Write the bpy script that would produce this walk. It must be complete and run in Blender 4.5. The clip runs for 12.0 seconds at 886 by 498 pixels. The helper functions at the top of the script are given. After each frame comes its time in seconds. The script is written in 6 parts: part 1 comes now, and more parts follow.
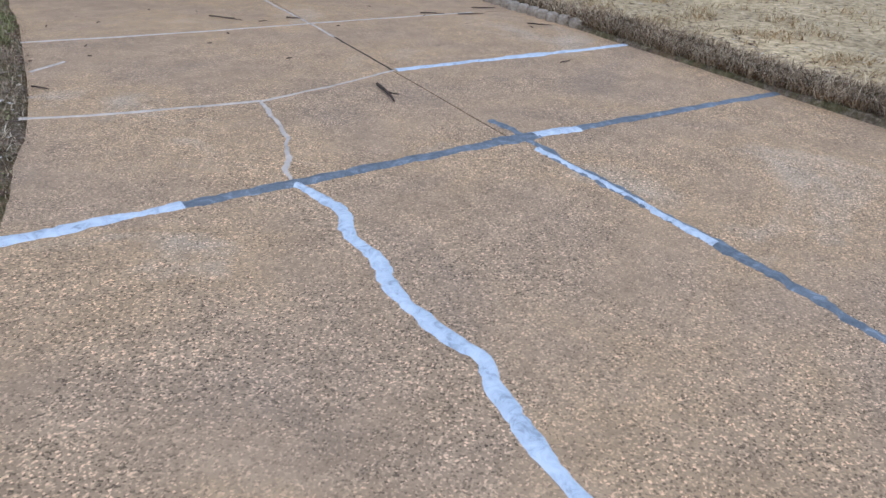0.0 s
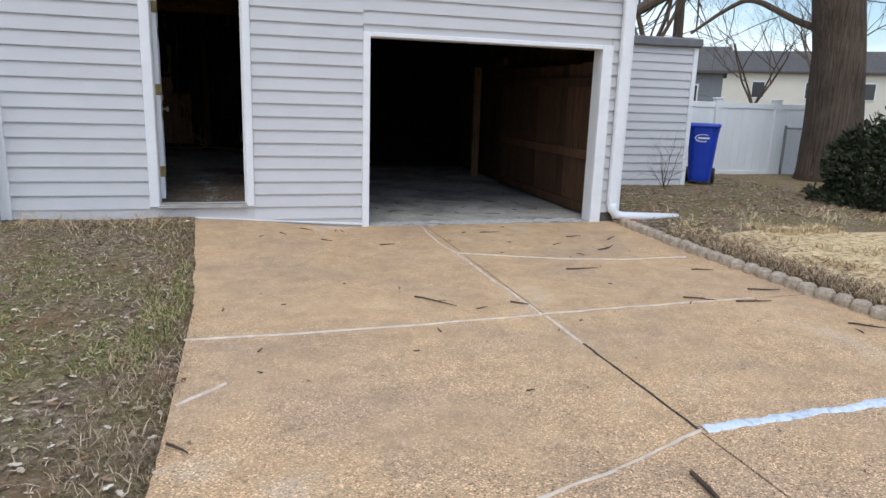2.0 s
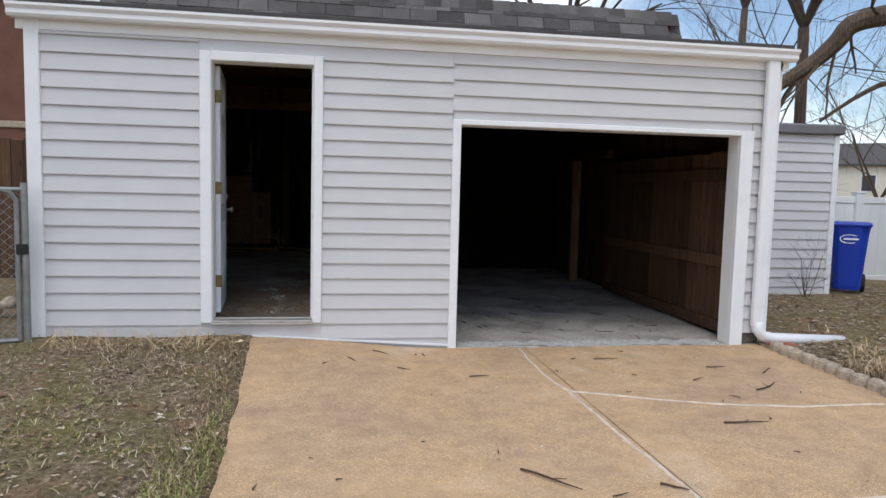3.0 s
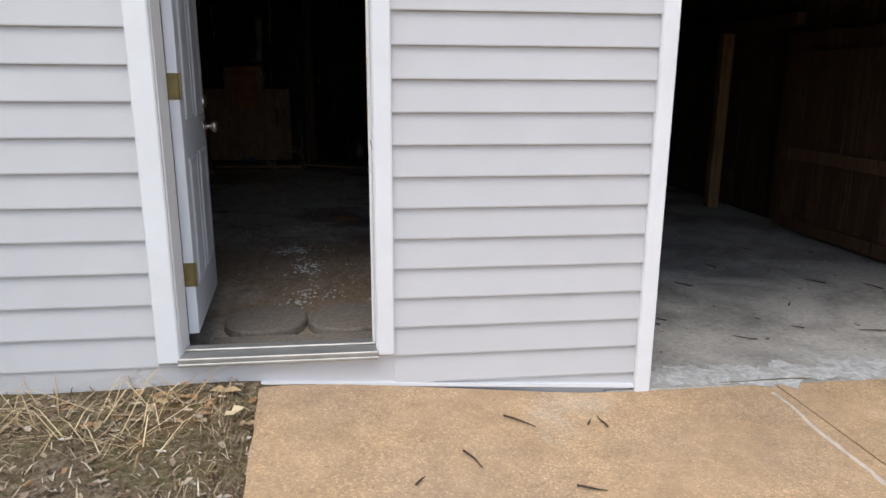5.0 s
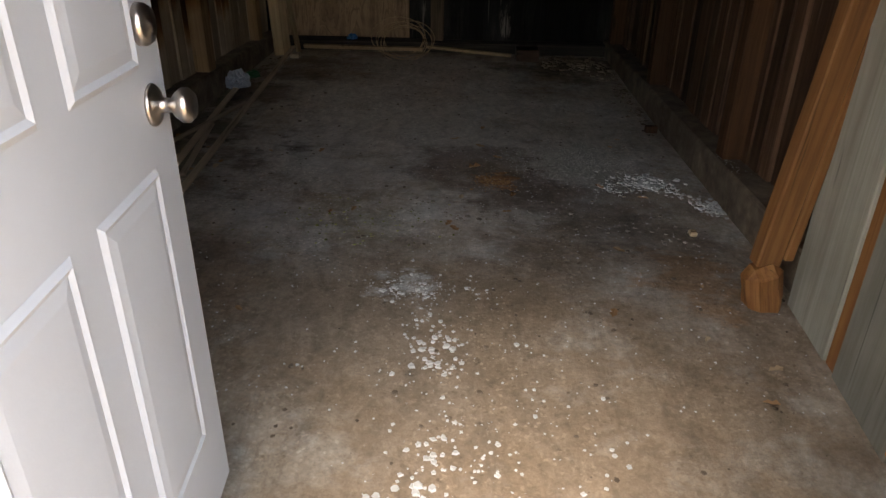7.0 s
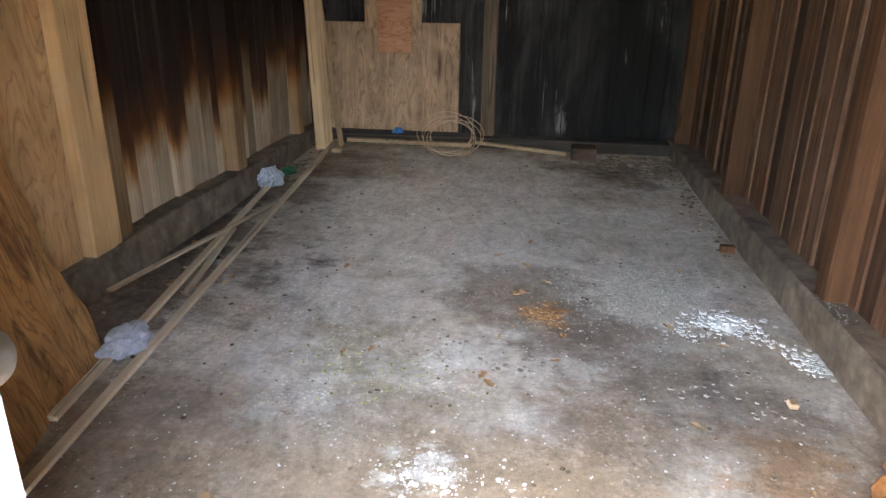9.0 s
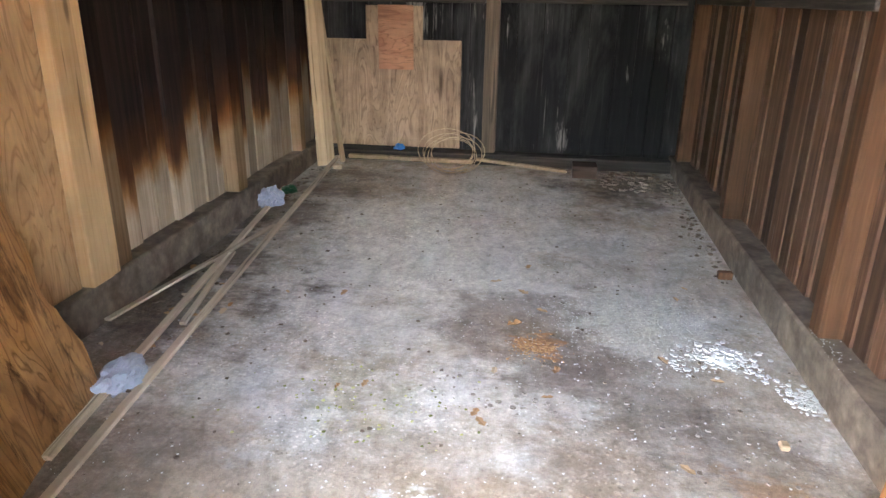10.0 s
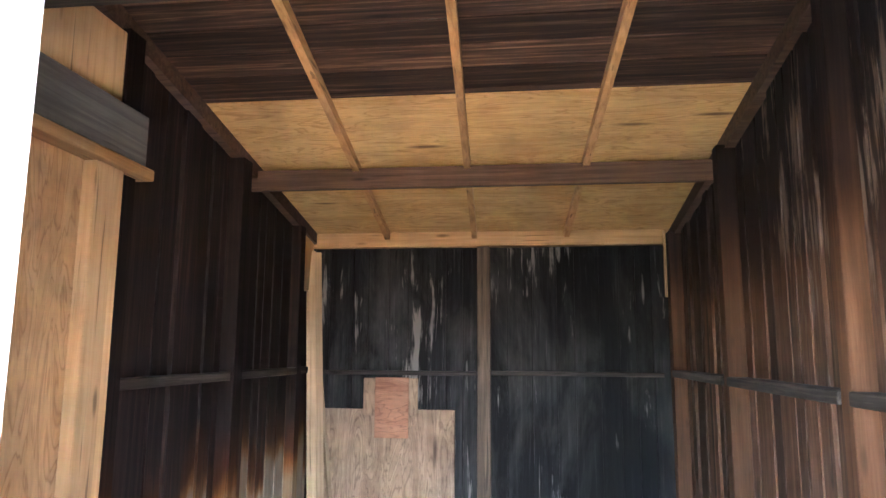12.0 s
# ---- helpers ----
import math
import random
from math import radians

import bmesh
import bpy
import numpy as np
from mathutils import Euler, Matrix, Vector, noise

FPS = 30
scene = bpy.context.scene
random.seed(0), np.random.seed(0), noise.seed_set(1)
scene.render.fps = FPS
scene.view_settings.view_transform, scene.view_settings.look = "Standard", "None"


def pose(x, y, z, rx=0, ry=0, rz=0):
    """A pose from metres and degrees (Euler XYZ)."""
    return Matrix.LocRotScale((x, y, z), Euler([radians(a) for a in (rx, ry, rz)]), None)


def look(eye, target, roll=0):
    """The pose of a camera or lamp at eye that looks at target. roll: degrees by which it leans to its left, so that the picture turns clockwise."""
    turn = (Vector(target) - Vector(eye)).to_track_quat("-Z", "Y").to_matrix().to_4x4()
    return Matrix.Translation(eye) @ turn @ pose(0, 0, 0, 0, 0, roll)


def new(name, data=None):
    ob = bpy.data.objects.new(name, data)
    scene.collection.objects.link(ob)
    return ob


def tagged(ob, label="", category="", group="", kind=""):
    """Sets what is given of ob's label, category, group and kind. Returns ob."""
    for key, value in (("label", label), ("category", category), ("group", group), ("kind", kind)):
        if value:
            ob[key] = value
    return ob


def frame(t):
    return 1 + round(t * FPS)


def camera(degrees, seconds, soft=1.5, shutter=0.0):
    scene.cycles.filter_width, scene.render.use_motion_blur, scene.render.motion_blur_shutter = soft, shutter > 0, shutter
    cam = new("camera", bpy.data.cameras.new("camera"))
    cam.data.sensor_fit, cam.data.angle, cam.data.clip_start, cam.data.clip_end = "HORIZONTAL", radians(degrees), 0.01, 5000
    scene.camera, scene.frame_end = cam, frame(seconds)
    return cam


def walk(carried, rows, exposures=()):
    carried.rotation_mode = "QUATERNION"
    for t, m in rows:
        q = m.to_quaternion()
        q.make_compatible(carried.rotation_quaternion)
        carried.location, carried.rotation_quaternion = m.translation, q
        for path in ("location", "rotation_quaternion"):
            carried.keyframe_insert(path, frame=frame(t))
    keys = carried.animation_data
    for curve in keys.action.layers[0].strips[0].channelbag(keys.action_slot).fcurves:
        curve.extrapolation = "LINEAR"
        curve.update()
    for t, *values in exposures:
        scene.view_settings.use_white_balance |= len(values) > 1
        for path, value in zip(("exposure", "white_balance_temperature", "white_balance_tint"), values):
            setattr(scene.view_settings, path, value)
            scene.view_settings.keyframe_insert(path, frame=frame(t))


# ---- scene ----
cam = camera(66.0, 12.0)
PATH = [
    (0, (0.643, -8.74, 1.135), (1.545, -7.246, 0.157), 3.2),
    (0.5, (0.717, -8.358, 1.152), (1.505, -6.77, 0.225), 3.0),
    (1, (0.75, -7.882, 1.169), (1.44, -6.224, 0.29), 2.8),
    (1.5, (0.821, -7.368, 1.25), (1.455, -5.601, 0.561), 2.3),
    (2, (0.871, -6.837, 1.251), (1.418, -4.964, 0.814), 1.9),
    (2.5, (0.921, -6.292, 1.285), (1.355, -4.357, 1.026), 1.6),
    (3, (1.048, -5.619, 1.246), (1.359, -3.651, 1.076), 1.4),
    (3.2, (1.051, -5.346, 1.228), (1.345, -3.378, 1.03), 1.5),
    (4.8, (0.859, -2.991, 1.225), (1.127, -1.057, 0.793), 0.3),
    (5, (0.813, -2.685, 1.25), (1.049, -0.757, 0.772), 0.3),
    (5.5, (0.666, -1.955, 1.262), (0.771, -0.052, 0.658), 0.1),
    (6, (0.579, -1.262, 1.242), (0.598, 0.61, 0.539), 0.2),
    (6.5, (0.511, -0.646, 1.246), (0.478, 1.176, 0.422), 0.9),
    (7, (0.555, -0.216, 1.309), (0.484, 1.572, 0.415), 0.9),
    (7.5, (0.562, 0.068, 1.396), (0.469, 1.852, 0.497), 0.8),
    (7.7, (0.546, 0.161, 1.438), (0.431, 1.951, 0.554), 0.6),
    (9.3, (0.602, 0.33, 1.331), (0.352, 2.193, 0.649), 0.8),
    (9.5, (0.61, 0.339, 1.328), (0.356, 2.198, 0.636), 0.7),
    (10, (0.629, 0.361, 1.466), (0.373, 2.219, 0.773), 0.8),
    (10.5, (0.598, 0.298, 1.656), (0.329, 2.225, 1.196), 0.8),
    (10.8, (0.572, 0.262, 1.71), (0.304, 2.238, 1.553), 0.8),
    (11, (0.572, 0.214, 1.739), (0.303, 2.196, 1.715), 0.6),
    (11.5, (0.58, 0.178, 1.765), (0.322, 2.148, 1.999), 0.4),
    (12, (0.579, 0.227, 1.615), (0.339, 2.19, 1.913), 0.4),
]
EXPOSURES = [(0.0, -0.02, 5400, 10), (0.5, 0.08, 5400, 10), (1.0, 0.10, 5300, 10), (1.6, 0.32, 5400, 8), (2.2, 0.40, 6400, 9), (3.2, 0.35, 6450, 10), (5.0, 0.64, 6550, 10), (6.0, 0.62, 6450, 10), (6.5, 1.05, 6200, 10),
             (7.0, 3.0, 7700, 12), (7.5, 4.35, 9000, 11), (7.7, 4.6, 8600, 11), (9.3, 6.1, 6800, 10), (10.5, 6.8, 6500, 12), (11.0, 7.1, 6100, 12), (12.0, 7.2, 5700, 12)]
walk(cam, [(t, look(eye, target, roll)) for t, eye, target, roll in PATH], EXPOSURES)

# ---------------------------------------------------------------- world and light
world = bpy.data.worlds.new("sky")
scene.world = world
world.use_nodes = True
wn, wl = world.node_tree.nodes, world.node_tree.links
wn.clear()
w_out = wn.new("ShaderNodeOutputWorld")
w_bg = wn.new("ShaderNodeBackground")
w_sky = wn.new("ShaderNodeTexSky")
w_sky.sky_type = "NISHITA"
w_sky.sun_disc = False
SUN_EL, SUN_AZ = 60.0, 195.0
w_sky.sun_elevation = radians(SUN_EL)
w_sky.sun_rotation = radians(SUN_AZ)
w_co = wn.new("ShaderNodeTexCoord")
w_map = wn.new("ShaderNodeMapping")
w_map.inputs["Scale"].default_value = (1.0, 1.0, 2.6)
w_no = wn.new("ShaderNodeTexNoise")
w_no.inputs["Scale"].default_value = 2.3
w_no.inputs["Detail"].default_value = 7.0
w_ra = wn.new("ShaderNodeValToRGB")
w_ra.color_ramp.elements[0].position = 0.44
w_ra.color_ramp.elements[1].position = 0.63
w_mix = wn.new("ShaderNodeMixRGB")
w_mix.inputs[2].default_value = (9.0, 9.4, 10.2, 1)
wl.new(w_co.outputs["Generated"], w_map.inputs["Vector"])
wl.new(w_map.outputs[0], w_no.inputs["Vector"])
wl.new(w_no.outputs["Fac"], w_ra.inputs[0])
wl.new(w_ra.outputs["Color"], w_mix.inputs[0])
wl.new(w_sky.outputs[0], w_mix.inputs[1])
wl.new(w_mix.outputs[0], w_bg.inputs["Color"])
w_bg.inputs["Strength"].default_value = 0.125
wl.new(w_bg.outputs[0], w_out.inputs[0])

sun_data = bpy.data.lights.new("sun", "SUN")
sun_data.energy = 0.8
sun_data.angle = radians(30)
sun_data.color = (1.0, 0.95, 0.88)
sun = new("sun", sun_data)
az, el = radians(SUN_AZ), radians(SUN_EL)
sun.matrix_world = look((0, 0, 20), Vector((0, 0, 20)) - Vector((math.sin(az) * math.cos(el), math.cos(az) * math.cos(el), math.sin(el))))


# ---------------------------------------------------------------- materials
def shade(name, rough=0.7, metal=0.0, spec=0.4):
    m = bpy.data.materials.new(name)
    m.use_nodes = True
    b = m.node_tree.nodes["Principled BSDF"]
    b.inputs["Roughness"].default_value = rough
    b.inputs["Metallic"].default_value = metal
    b.inputs["Specular IOR Level"].default_value = spec
    return m, m.node_tree.nodes, m.node_tree.links, b


def rgb(c):
    return (c[0], c[1], c[2], 1.0)


def coords(n, l, scale, shuffle=True, world_space=False):
    """Texture coordinates in metres, moved at random from object to object."""
    if world_space:
        co = n.new("ShaderNodeNewGeometry").outputs["Position"]
    else:
        co = n.new("ShaderNodeTexCoord").outputs["Object"]
    if shuffle:
        info = n.new("ShaderNodeObjectInfo")
        mul = n.new("ShaderNodeMath")
        mul.operation = "MULTIPLY"
        mul.inputs[1].default_value = 57.0
        l.new(info.outputs["Random"], mul.inputs[0])
        add = n.new("ShaderNodeVectorMath")
        add.operation = "ADD"
        l.new(co, add.inputs[0])
        l.new(mul.outputs[0], add.inputs[1])
        co = add.outputs[0]
    mp = n.new("ShaderNodeMapping")
    mp.inputs["Scale"].default_value = scale
    l.new(co, mp.inputs["Vector"])
    return mp.outputs[0]


def fac_noise(n, l, co, scale, detail=5.0, rough=0.6, dist=0.0):
    t = n.new("ShaderNodeTexNoise")
    t.inputs["Scale"].default_value = scale
    t.inputs["Detail"].default_value = detail
    t.inputs["Roughness"].default_value = rough
    t.inputs["Distortion"].default_value = dist
    l.new(co, t.inputs["Vector"])
    return t.outputs["Fac"]


def ramp(n, l, fac, stops):
    r = n.new("ShaderNodeValToRGB")
    e = r.color_ramp.elements
    e[0].position, e[0].color = stops[0][0], rgb(stops[0][1])
    e[1].position, e[1].color = stops[-1][0], rgb(stops[-1][1])
    for p, c in stops[1:-1]:
        k = e.new(p)
        k.color = rgb(c)
    l.new(fac, r.inputs[0])
    return r.outputs["Color"]


def blend(n, l, fac, a, b, mode="MIX"):
    m = n.new("ShaderNodeMixRGB")
    m.blend_type = mode
    if isinstance(fac, float):
        m.inputs[0].default_value = fac
    else:
        l.new(fac, m.inputs[0])
    for k, v in ((1, a), (2, b)):
        if isinstance(v, tuple):
            m.inputs[k].default_value = rgb(v)
        else:
            l.new(v, m.inputs[k])
    return m.outputs[0]


def relief(n, l, b, height, strength, distance):
    u = n.new("ShaderNodeBump")
    u.inputs["Strength"].default_value = strength
    u.inputs["Distance"].default_value = distance
    l.new(height, u.inputs["Height"])
    l.new(u.outputs[0], b.inputs["Normal"])


def bw(v):
    return (v, v, v)


def plain(name, col, rough=0.6, vary=0.12, scale=6.0, metal=0.0, bump=0.15, spec=0.4, fine=90.0):
    """Paint, plastic or metal with a faint mottling and dirt."""
    m, n, l, b = shade(name, rough, metal, spec)
    co = coords(n, l, (1, 1, 1))
    big = fac_noise(n, l, co, scale)
    dark = tuple(c * (1 - vary) for c in col)
    light = tuple(min(1, c * (1 + vary * 0.6)) for c in col)
    c = ramp(n, l, big, [(0.3, dark), (0.7, light)])
    l.new(c, b.inputs["Base Color"])
    relief(n, l, b, fac_noise(n, l, co, fine, 3.0), bump, 0.002)
    return m


def speckled(name, stops, grain, fine, rough=0.9, bump=0.5, depth=0.004, patch=(), patch_scale=0.6, world_space=True, shuffle=False):
    """Stone, concrete or earth: fine grains over broad stains."""
    m, n, l, b = shade(name, rough, 0, 0.3)
    co = coords(n, l, (1, 1, 1), shuffle, world_space)
    f1 = fac_noise(n, l, co, fine, 4.0, 0.7)
    c = ramp(n, l, f1, stops)
    if patch:
        f2 = fac_noise(n, l, co, patch_scale, 6.0, 0.62, 0.4)
        c = blend(n, l, 0.85, c, ramp(n, l, f2, patch), "MULTIPLY")
    vor = n.new("ShaderNodeTexVoronoi")
    vor.inputs["Scale"].default_value = grain
    l.new(co, vor.inputs["Vector"])
    g = ramp(n, l, vor.outputs["Distance"], [(0.0, bw(1.25)), (0.55, bw(0.82))])
    c = blend(n, l, 0.55, c, g, "MULTIPLY")
    l.new(c, b.inputs["Base Color"])
    relief(n, l, b, vor.outputs["Distance"], -bump, depth)
    return m


def wood(name, dark, mid, light, axis="Z", rough=0.75, char=None, knots=True, bump=0.35, stops=(0.25, 0.5, 0.78), spec=0.3, tones=(0.55, 1.22), streaks=None, soot=1.0, ash=None, scald=(0.62, 0.40, 0.22), soft=1.0, each=False):
    """Sawn timber with grain along one axis. char: (height, spread) of a burnt upper edge, or None."""
    m, n, l, b = shade(name, rough, 0, spec)
    s = {"X": (0.8, 24, 24), "Y": (24, 0.8, 24), "Z": (24, 24, 0.8)}[axis]
    co = coords(n, l, s)
    f = fac_noise(n, l, co, 1.5, 8.0, 0.7, 0.5)
    crack = fac_noise(n, l, coords(n, l, tuple(v * 1.7 for v in s)), 1.0, 3.0, 0.5, 0.3)
    c = ramp(n, l, f, [(stops[0], dark), (stops[1], mid), (stops[2], light)])
    info = n.new("ShaderNodeObjectInfo")
    own_tone = n.new("ShaderNodeNewGeometry").outputs["Random Per Island"] if each else info.outputs["Random"]
    tone = ramp(n, l, own_tone, [(0.0, bw(tones[0])), (1.0, bw(tones[1]))])
    c = blend(n, l, 0.9, c, tone, "MULTIPLY")
    c = blend(n, l, 0.75, c, ramp(n, l, crack, [(0.30, bw(0.30)), (0.36, bw(1.0))]), "MULTIPLY")
    co2 = coords(n, l, (1, 1, 1))
    stain = ramp(n, l, fac_noise(n, l, co2, 1.8, 5.0), [(0.3, bw(0.6)), (0.62, bw(1.05))])
    c = blend(n, l, 0.7, c, stain, "MULTIPLY")
    if knots:
        sk = {"X": (2.2, 9, 9), "Y": (9, 2.2, 9), "Z": (9, 9, 2.2)}[axis]
        vor = n.new("ShaderNodeTexVoronoi")
        vor.inputs["Scale"].default_value = 1.0
        l.new(coords(n, l, sk), vor.inputs["Vector"])
        k = ramp(n, l, vor.outputs["Distance"], [(0.06, bw(0.28)), (0.16, bw(1.0))])
        c = blend(n, l, 0.8, c, k, "MULTIPLY")
    if char:
        geo = n.new("ShaderNodeNewGeometry")
        sep = n.new("ShaderNodeSeparateXYZ")
        l.new(geo.outputs["Position"], sep.inputs[0])
        edge = fac_noise(n, l, coords(n, l, (5, 5, 1.2), True, True), 1.0, 4.0, 0.55)
        mul = n.new("ShaderNodeMath")
        mul.operation = "MULTIPLY_ADD"
        mul.inputs[1].default_value = char[1]
        mul.inputs[2].default_value = -char[0] - char[1] * 0.5
        l.new(edge, mul.inputs[0])
        own = n.new("ShaderNodeMath")
        own.operation = "MULTIPLY_ADD"
        own.inputs[1].default_value = char[2] if len(char) > 2 else 0.0
        l.new(info.outputs["Random"], own.inputs[0])
        l.new(mul.outputs[0], own.inputs[2])
        add = n.new("ShaderNodeMath")
        add.operation = "ADD"
        l.new(sep.outputs["Z"], add.inputs[0])
        l.new(own.outputs[0], add.inputs[1])
        deep = tuple(v * v * 0.8 for v in scald)
        scorch = ramp(n, l, add.outputs[0], [(0.0, bw(1)), (0.10 * soft, scald), (0.20 * soft, deep)])
        c = blend(n, l, 1.0, c, scorch, "MULTIPLY")
        mask = ramp(n, l, add.outputs[0], [(0.08 * soft, bw(0)), (0.18 * soft, bw(0.6)), (0.42 * soft, bw(1))])
        burnt = ramp(n, l, f, [(0.3, (0.002 * soot, 0.0015 * soot, 0.0015 * soot)), (0.55, (0.011 * soot, 0.0065 * soot, 0.0055 * soot)), (0.8, (0.042 * soot, 0.023 * soot, 0.017 * soot))])
        burnt = blend(n, l, 0.9, burnt, tone, "MULTIPLY")
        c = blend(n, l, mask, c, burnt)
    if ash:
        area = fac_noise(n, l, coords(n, l, (2.2, 2.2, 0.6), False, True), 1.25, 7.0, 0.68, 0.5)
        c = blend(n, l, ramp(n, l, area, [(0.46, bw(0)), (0.66, bw(0.5))]), c, blend(n, l, 0.8, ash, ramp(n, l, f, [(0.3, bw(0.25)), (0.7, bw(1.2))]), "MULTIPLY"))
    if streaks:
        st = fac_noise(n, l, coords(n, l, (16, 16, 1.1)), 1.0, 6.0, 0.7, 0.8)
        where = fac_noise(n, l, coords(n, l, (1.5, 1.5, 1.0), False, True), 1.3, 4.0, 0.6)
        pick = n.new("ShaderNodeMath")
        pick.operation = "MULTIPLY"
        l.new(st, pick.inputs[0])
        l.new(where, pick.inputs[1])
        c = blend(n, l, ramp(n, l, pick.outputs[0], [(0.32, bw(0)), (0.37, bw(0.9))]), c, streaks)
    l.new(c, b.inputs["Base Color"])
    relief(n, l, b, f, bump, 0.003)
    return m


def plywood(name, dark, mid, light, axis="X", grain=1.0, rough=0.7, mottle=0.5, ragged=0.0):
    """Rotary-cut veneer: wide wandering figure, a few dark knots and patches, faint stains."""
    m, n, l, b = shade(name, rough, 0, 0.3)
    s = {"X": (0.9, 5.5, 5.5), "Y": (5.5, 0.9, 5.5), "Z": (5.5, 5.5, 0.9)}[axis]
    f = fac_noise(n, l, coords(n, l, s), 1.0, 3.0, 0.5, 1.6)
    wave = n.new("ShaderNodeMath")
    wave.operation = "PINGPONG"
    wave.inputs[1].default_value = 0.045
    l.new(f, wave.inputs[0])
    lines = n.new("ShaderNodeMath")
    lines.operation = "MULTIPLY"
    lines.inputs[1].default_value = 22.0
    l.new(wave.outputs[0], lines.inputs[0])
    c = ramp(n, l, f, [(0.30, mid), (0.5, light), (0.68, mid)])
    c = blend(n, l, ramp(n, l, lines.outputs[0], [(0.0, bw(0.75 * grain)), (0.35, bw(0.0))]), c, dark)
    fine = fac_noise(n, l, coords(n, l, tuple(v * 9 for v in s)), 1.0, 4.0, 0.7)
    c = blend(n, l, 0.55, c, ramp(n, l, fine, [(0.3, bw(0.72)), (0.65, bw(1.12))]), "MULTIPLY")
    stain = fac_noise(n, l, coords(n, l, (1, 1, 1)), 2.2, 6.0, 0.65, 0.4)
    c = blend(n, l, mottle, c, ramp(n, l, stain, [(0.32, bw(0.45)), (0.6, bw(1.08))]), "MULTIPLY")
    vor = n.new("ShaderNodeTexVoronoi")
    vor.inputs["Scale"].default_value = 1.0
    l.new(coords(n, l, tuple(v * 0.9 for v in s)), vor.inputs["Vector"])
    c = blend(n, l, 0.85, c, ramp(n, l, vor.outputs["Distance"], [(0.05, (0.16, 0.10, 0.07)), (0.13, bw(1.0))]), "MULTIPLY")
    if ragged:
        dirt = fac_noise(n, l, coords(n, l, (3, 3, 1.2)), 2.0, 7.0, 0.72, 0.6)
        c = blend(n, l, ramp(n, l, dirt, [(0.52, bw(0)), (0.62, bw(ragged))]), c, (0.045, 0.022, 0.012))
    l.new(c, b.inputs["Base Color"])
    relief(n, l, b, fine, 0.2, 0.002)
    return m


M_SIDING = plain("vinyl_siding", (0.57, 0.565, 0.575), 0.45, 0.05, 2.0, bump=0.12)
M_TRIM = plain("white_trim_paint", (0.78, 0.79, 0.81), 0.42, 0.05, 4.0)
# Door white with the room's bluish shade put into its colour.
M_DOOR = plain("shaded_white_door", (0.60, 0.635, 0.69), 0.35, 0.06, 3.0)


def worn_paint():
    m, n, l, b = shade("worn_white_paint", 0.6)
    co = coords(n, l, (30, 30, 5))
    f = fac_noise(n, l, co, 1.0, 6.0, 0.7, 0.8)
    c = ramp(n, l, f, [(0.30, (0.24, 0.20, 0.15)), (0.335, (0.60, 0.57, 0.50)), (0.365, (0.76, 0.76, 0.75))])
    l.new(c, b.inputs["Base Color"])
    relief(n, l, b, f, 0.6, 0.003)
    return m


M_WORN = worn_paint()
M_ALU = plain("aluminium_threshold", (0.42, 0.41, 0.39), 0.45, 0.2, 8.0, 0.6)
M_BRASS = plain("old_brass", (0.22, 0.18, 0.085), 0.55, 0.35, 20.0, 0.9)
M_NICKEL = plain("satin_nickel", (0.52, 0.48, 0.44), 0.28, 0.15, 20.0, 1.0)


def aggregate():
    """Old tan concrete: smooth in places, worn down to pale and dark pebbles in others."""
    m, n, l, b = shade("driveway_concrete", 0.9, 0, 0.3)
    co = coords(n, l, (1, 1, 1), False, True)
    broad = fac_noise(n, l, co, 0.9, 6.0, 0.62, 0.5)
    c = ramp(n, l, broad, [(0.28, (0.43, 0.30, 0.195)), (0.45, (0.51, 0.35, 0.212)), (0.58, (0.56, 0.375, 0.212)), (0.72, (0.59, 0.45, 0.31))])
    cloud = ramp(n, l, fac_noise(n, l, co, 6.0, 5.0, 0.7), [(0.3, bw(0.80)), (0.7, bw(1.15))])
    c = blend(n, l, 0.9, c, cloud, "MULTIPLY")
    vor = n.new("ShaderNodeTexVoronoi")
    vor.inputs["Scale"].default_value = 165
    l.new(co, vor.inputs["Vector"])
    sep = n.new("ShaderNodeSeparateColor")
    l.new(vor.outputs["Color"], sep.inputs[0])
    peb = ramp(n, l, sep.outputs[0], [(0.0, bw(0.25)), (0.22, bw(0.80)), (0.74, bw(1.05)), (0.9, bw(1.5)), (1.0, bw(2.1))])
    where = ramp(n, l, fac_noise(n, l, co, 1.7, 5.0, 0.65, 0.3), [(0.36, bw(0.40)), (0.58, bw(1.0))])
    place = n.new("ShaderNodeSeparateXYZ")
    l.new(co, place.inputs[0])
    span = n.new("ShaderNodeMapRange")
    span.inputs["From Min"].default_value = -5.2
    span.inputs["From Max"].default_value = -2.6
    l.new(place.outputs["Y"], span.inputs["Value"])
    where = blend(n, l, 1.0, where, ramp(n, l, span.outputs[0], [(0.0, bw(1.0)), (1.0, bw(0.4))]), "MULTIPLY")
    c = blend(n, l, where, c, blend(n, l, 1.0, c, peb, "MULTIPLY"))
    l.new(c, b.inputs["Base Color"])
    relief(n, l, b, sep.outputs[0], 0.6, 0.003)
    return m


M_CONCRETE = aggregate()
M_BAYFLOOR = speckled("bay_concrete", [(0.3, (0.34, 0.32, 0.285)), (0.7, (0.52, 0.49, 0.445))], 120, 30, 0.8, 0.2, 0.002,
                      [(0.36, bw(0.42)), (0.6, bw(1.05))], 1.6)


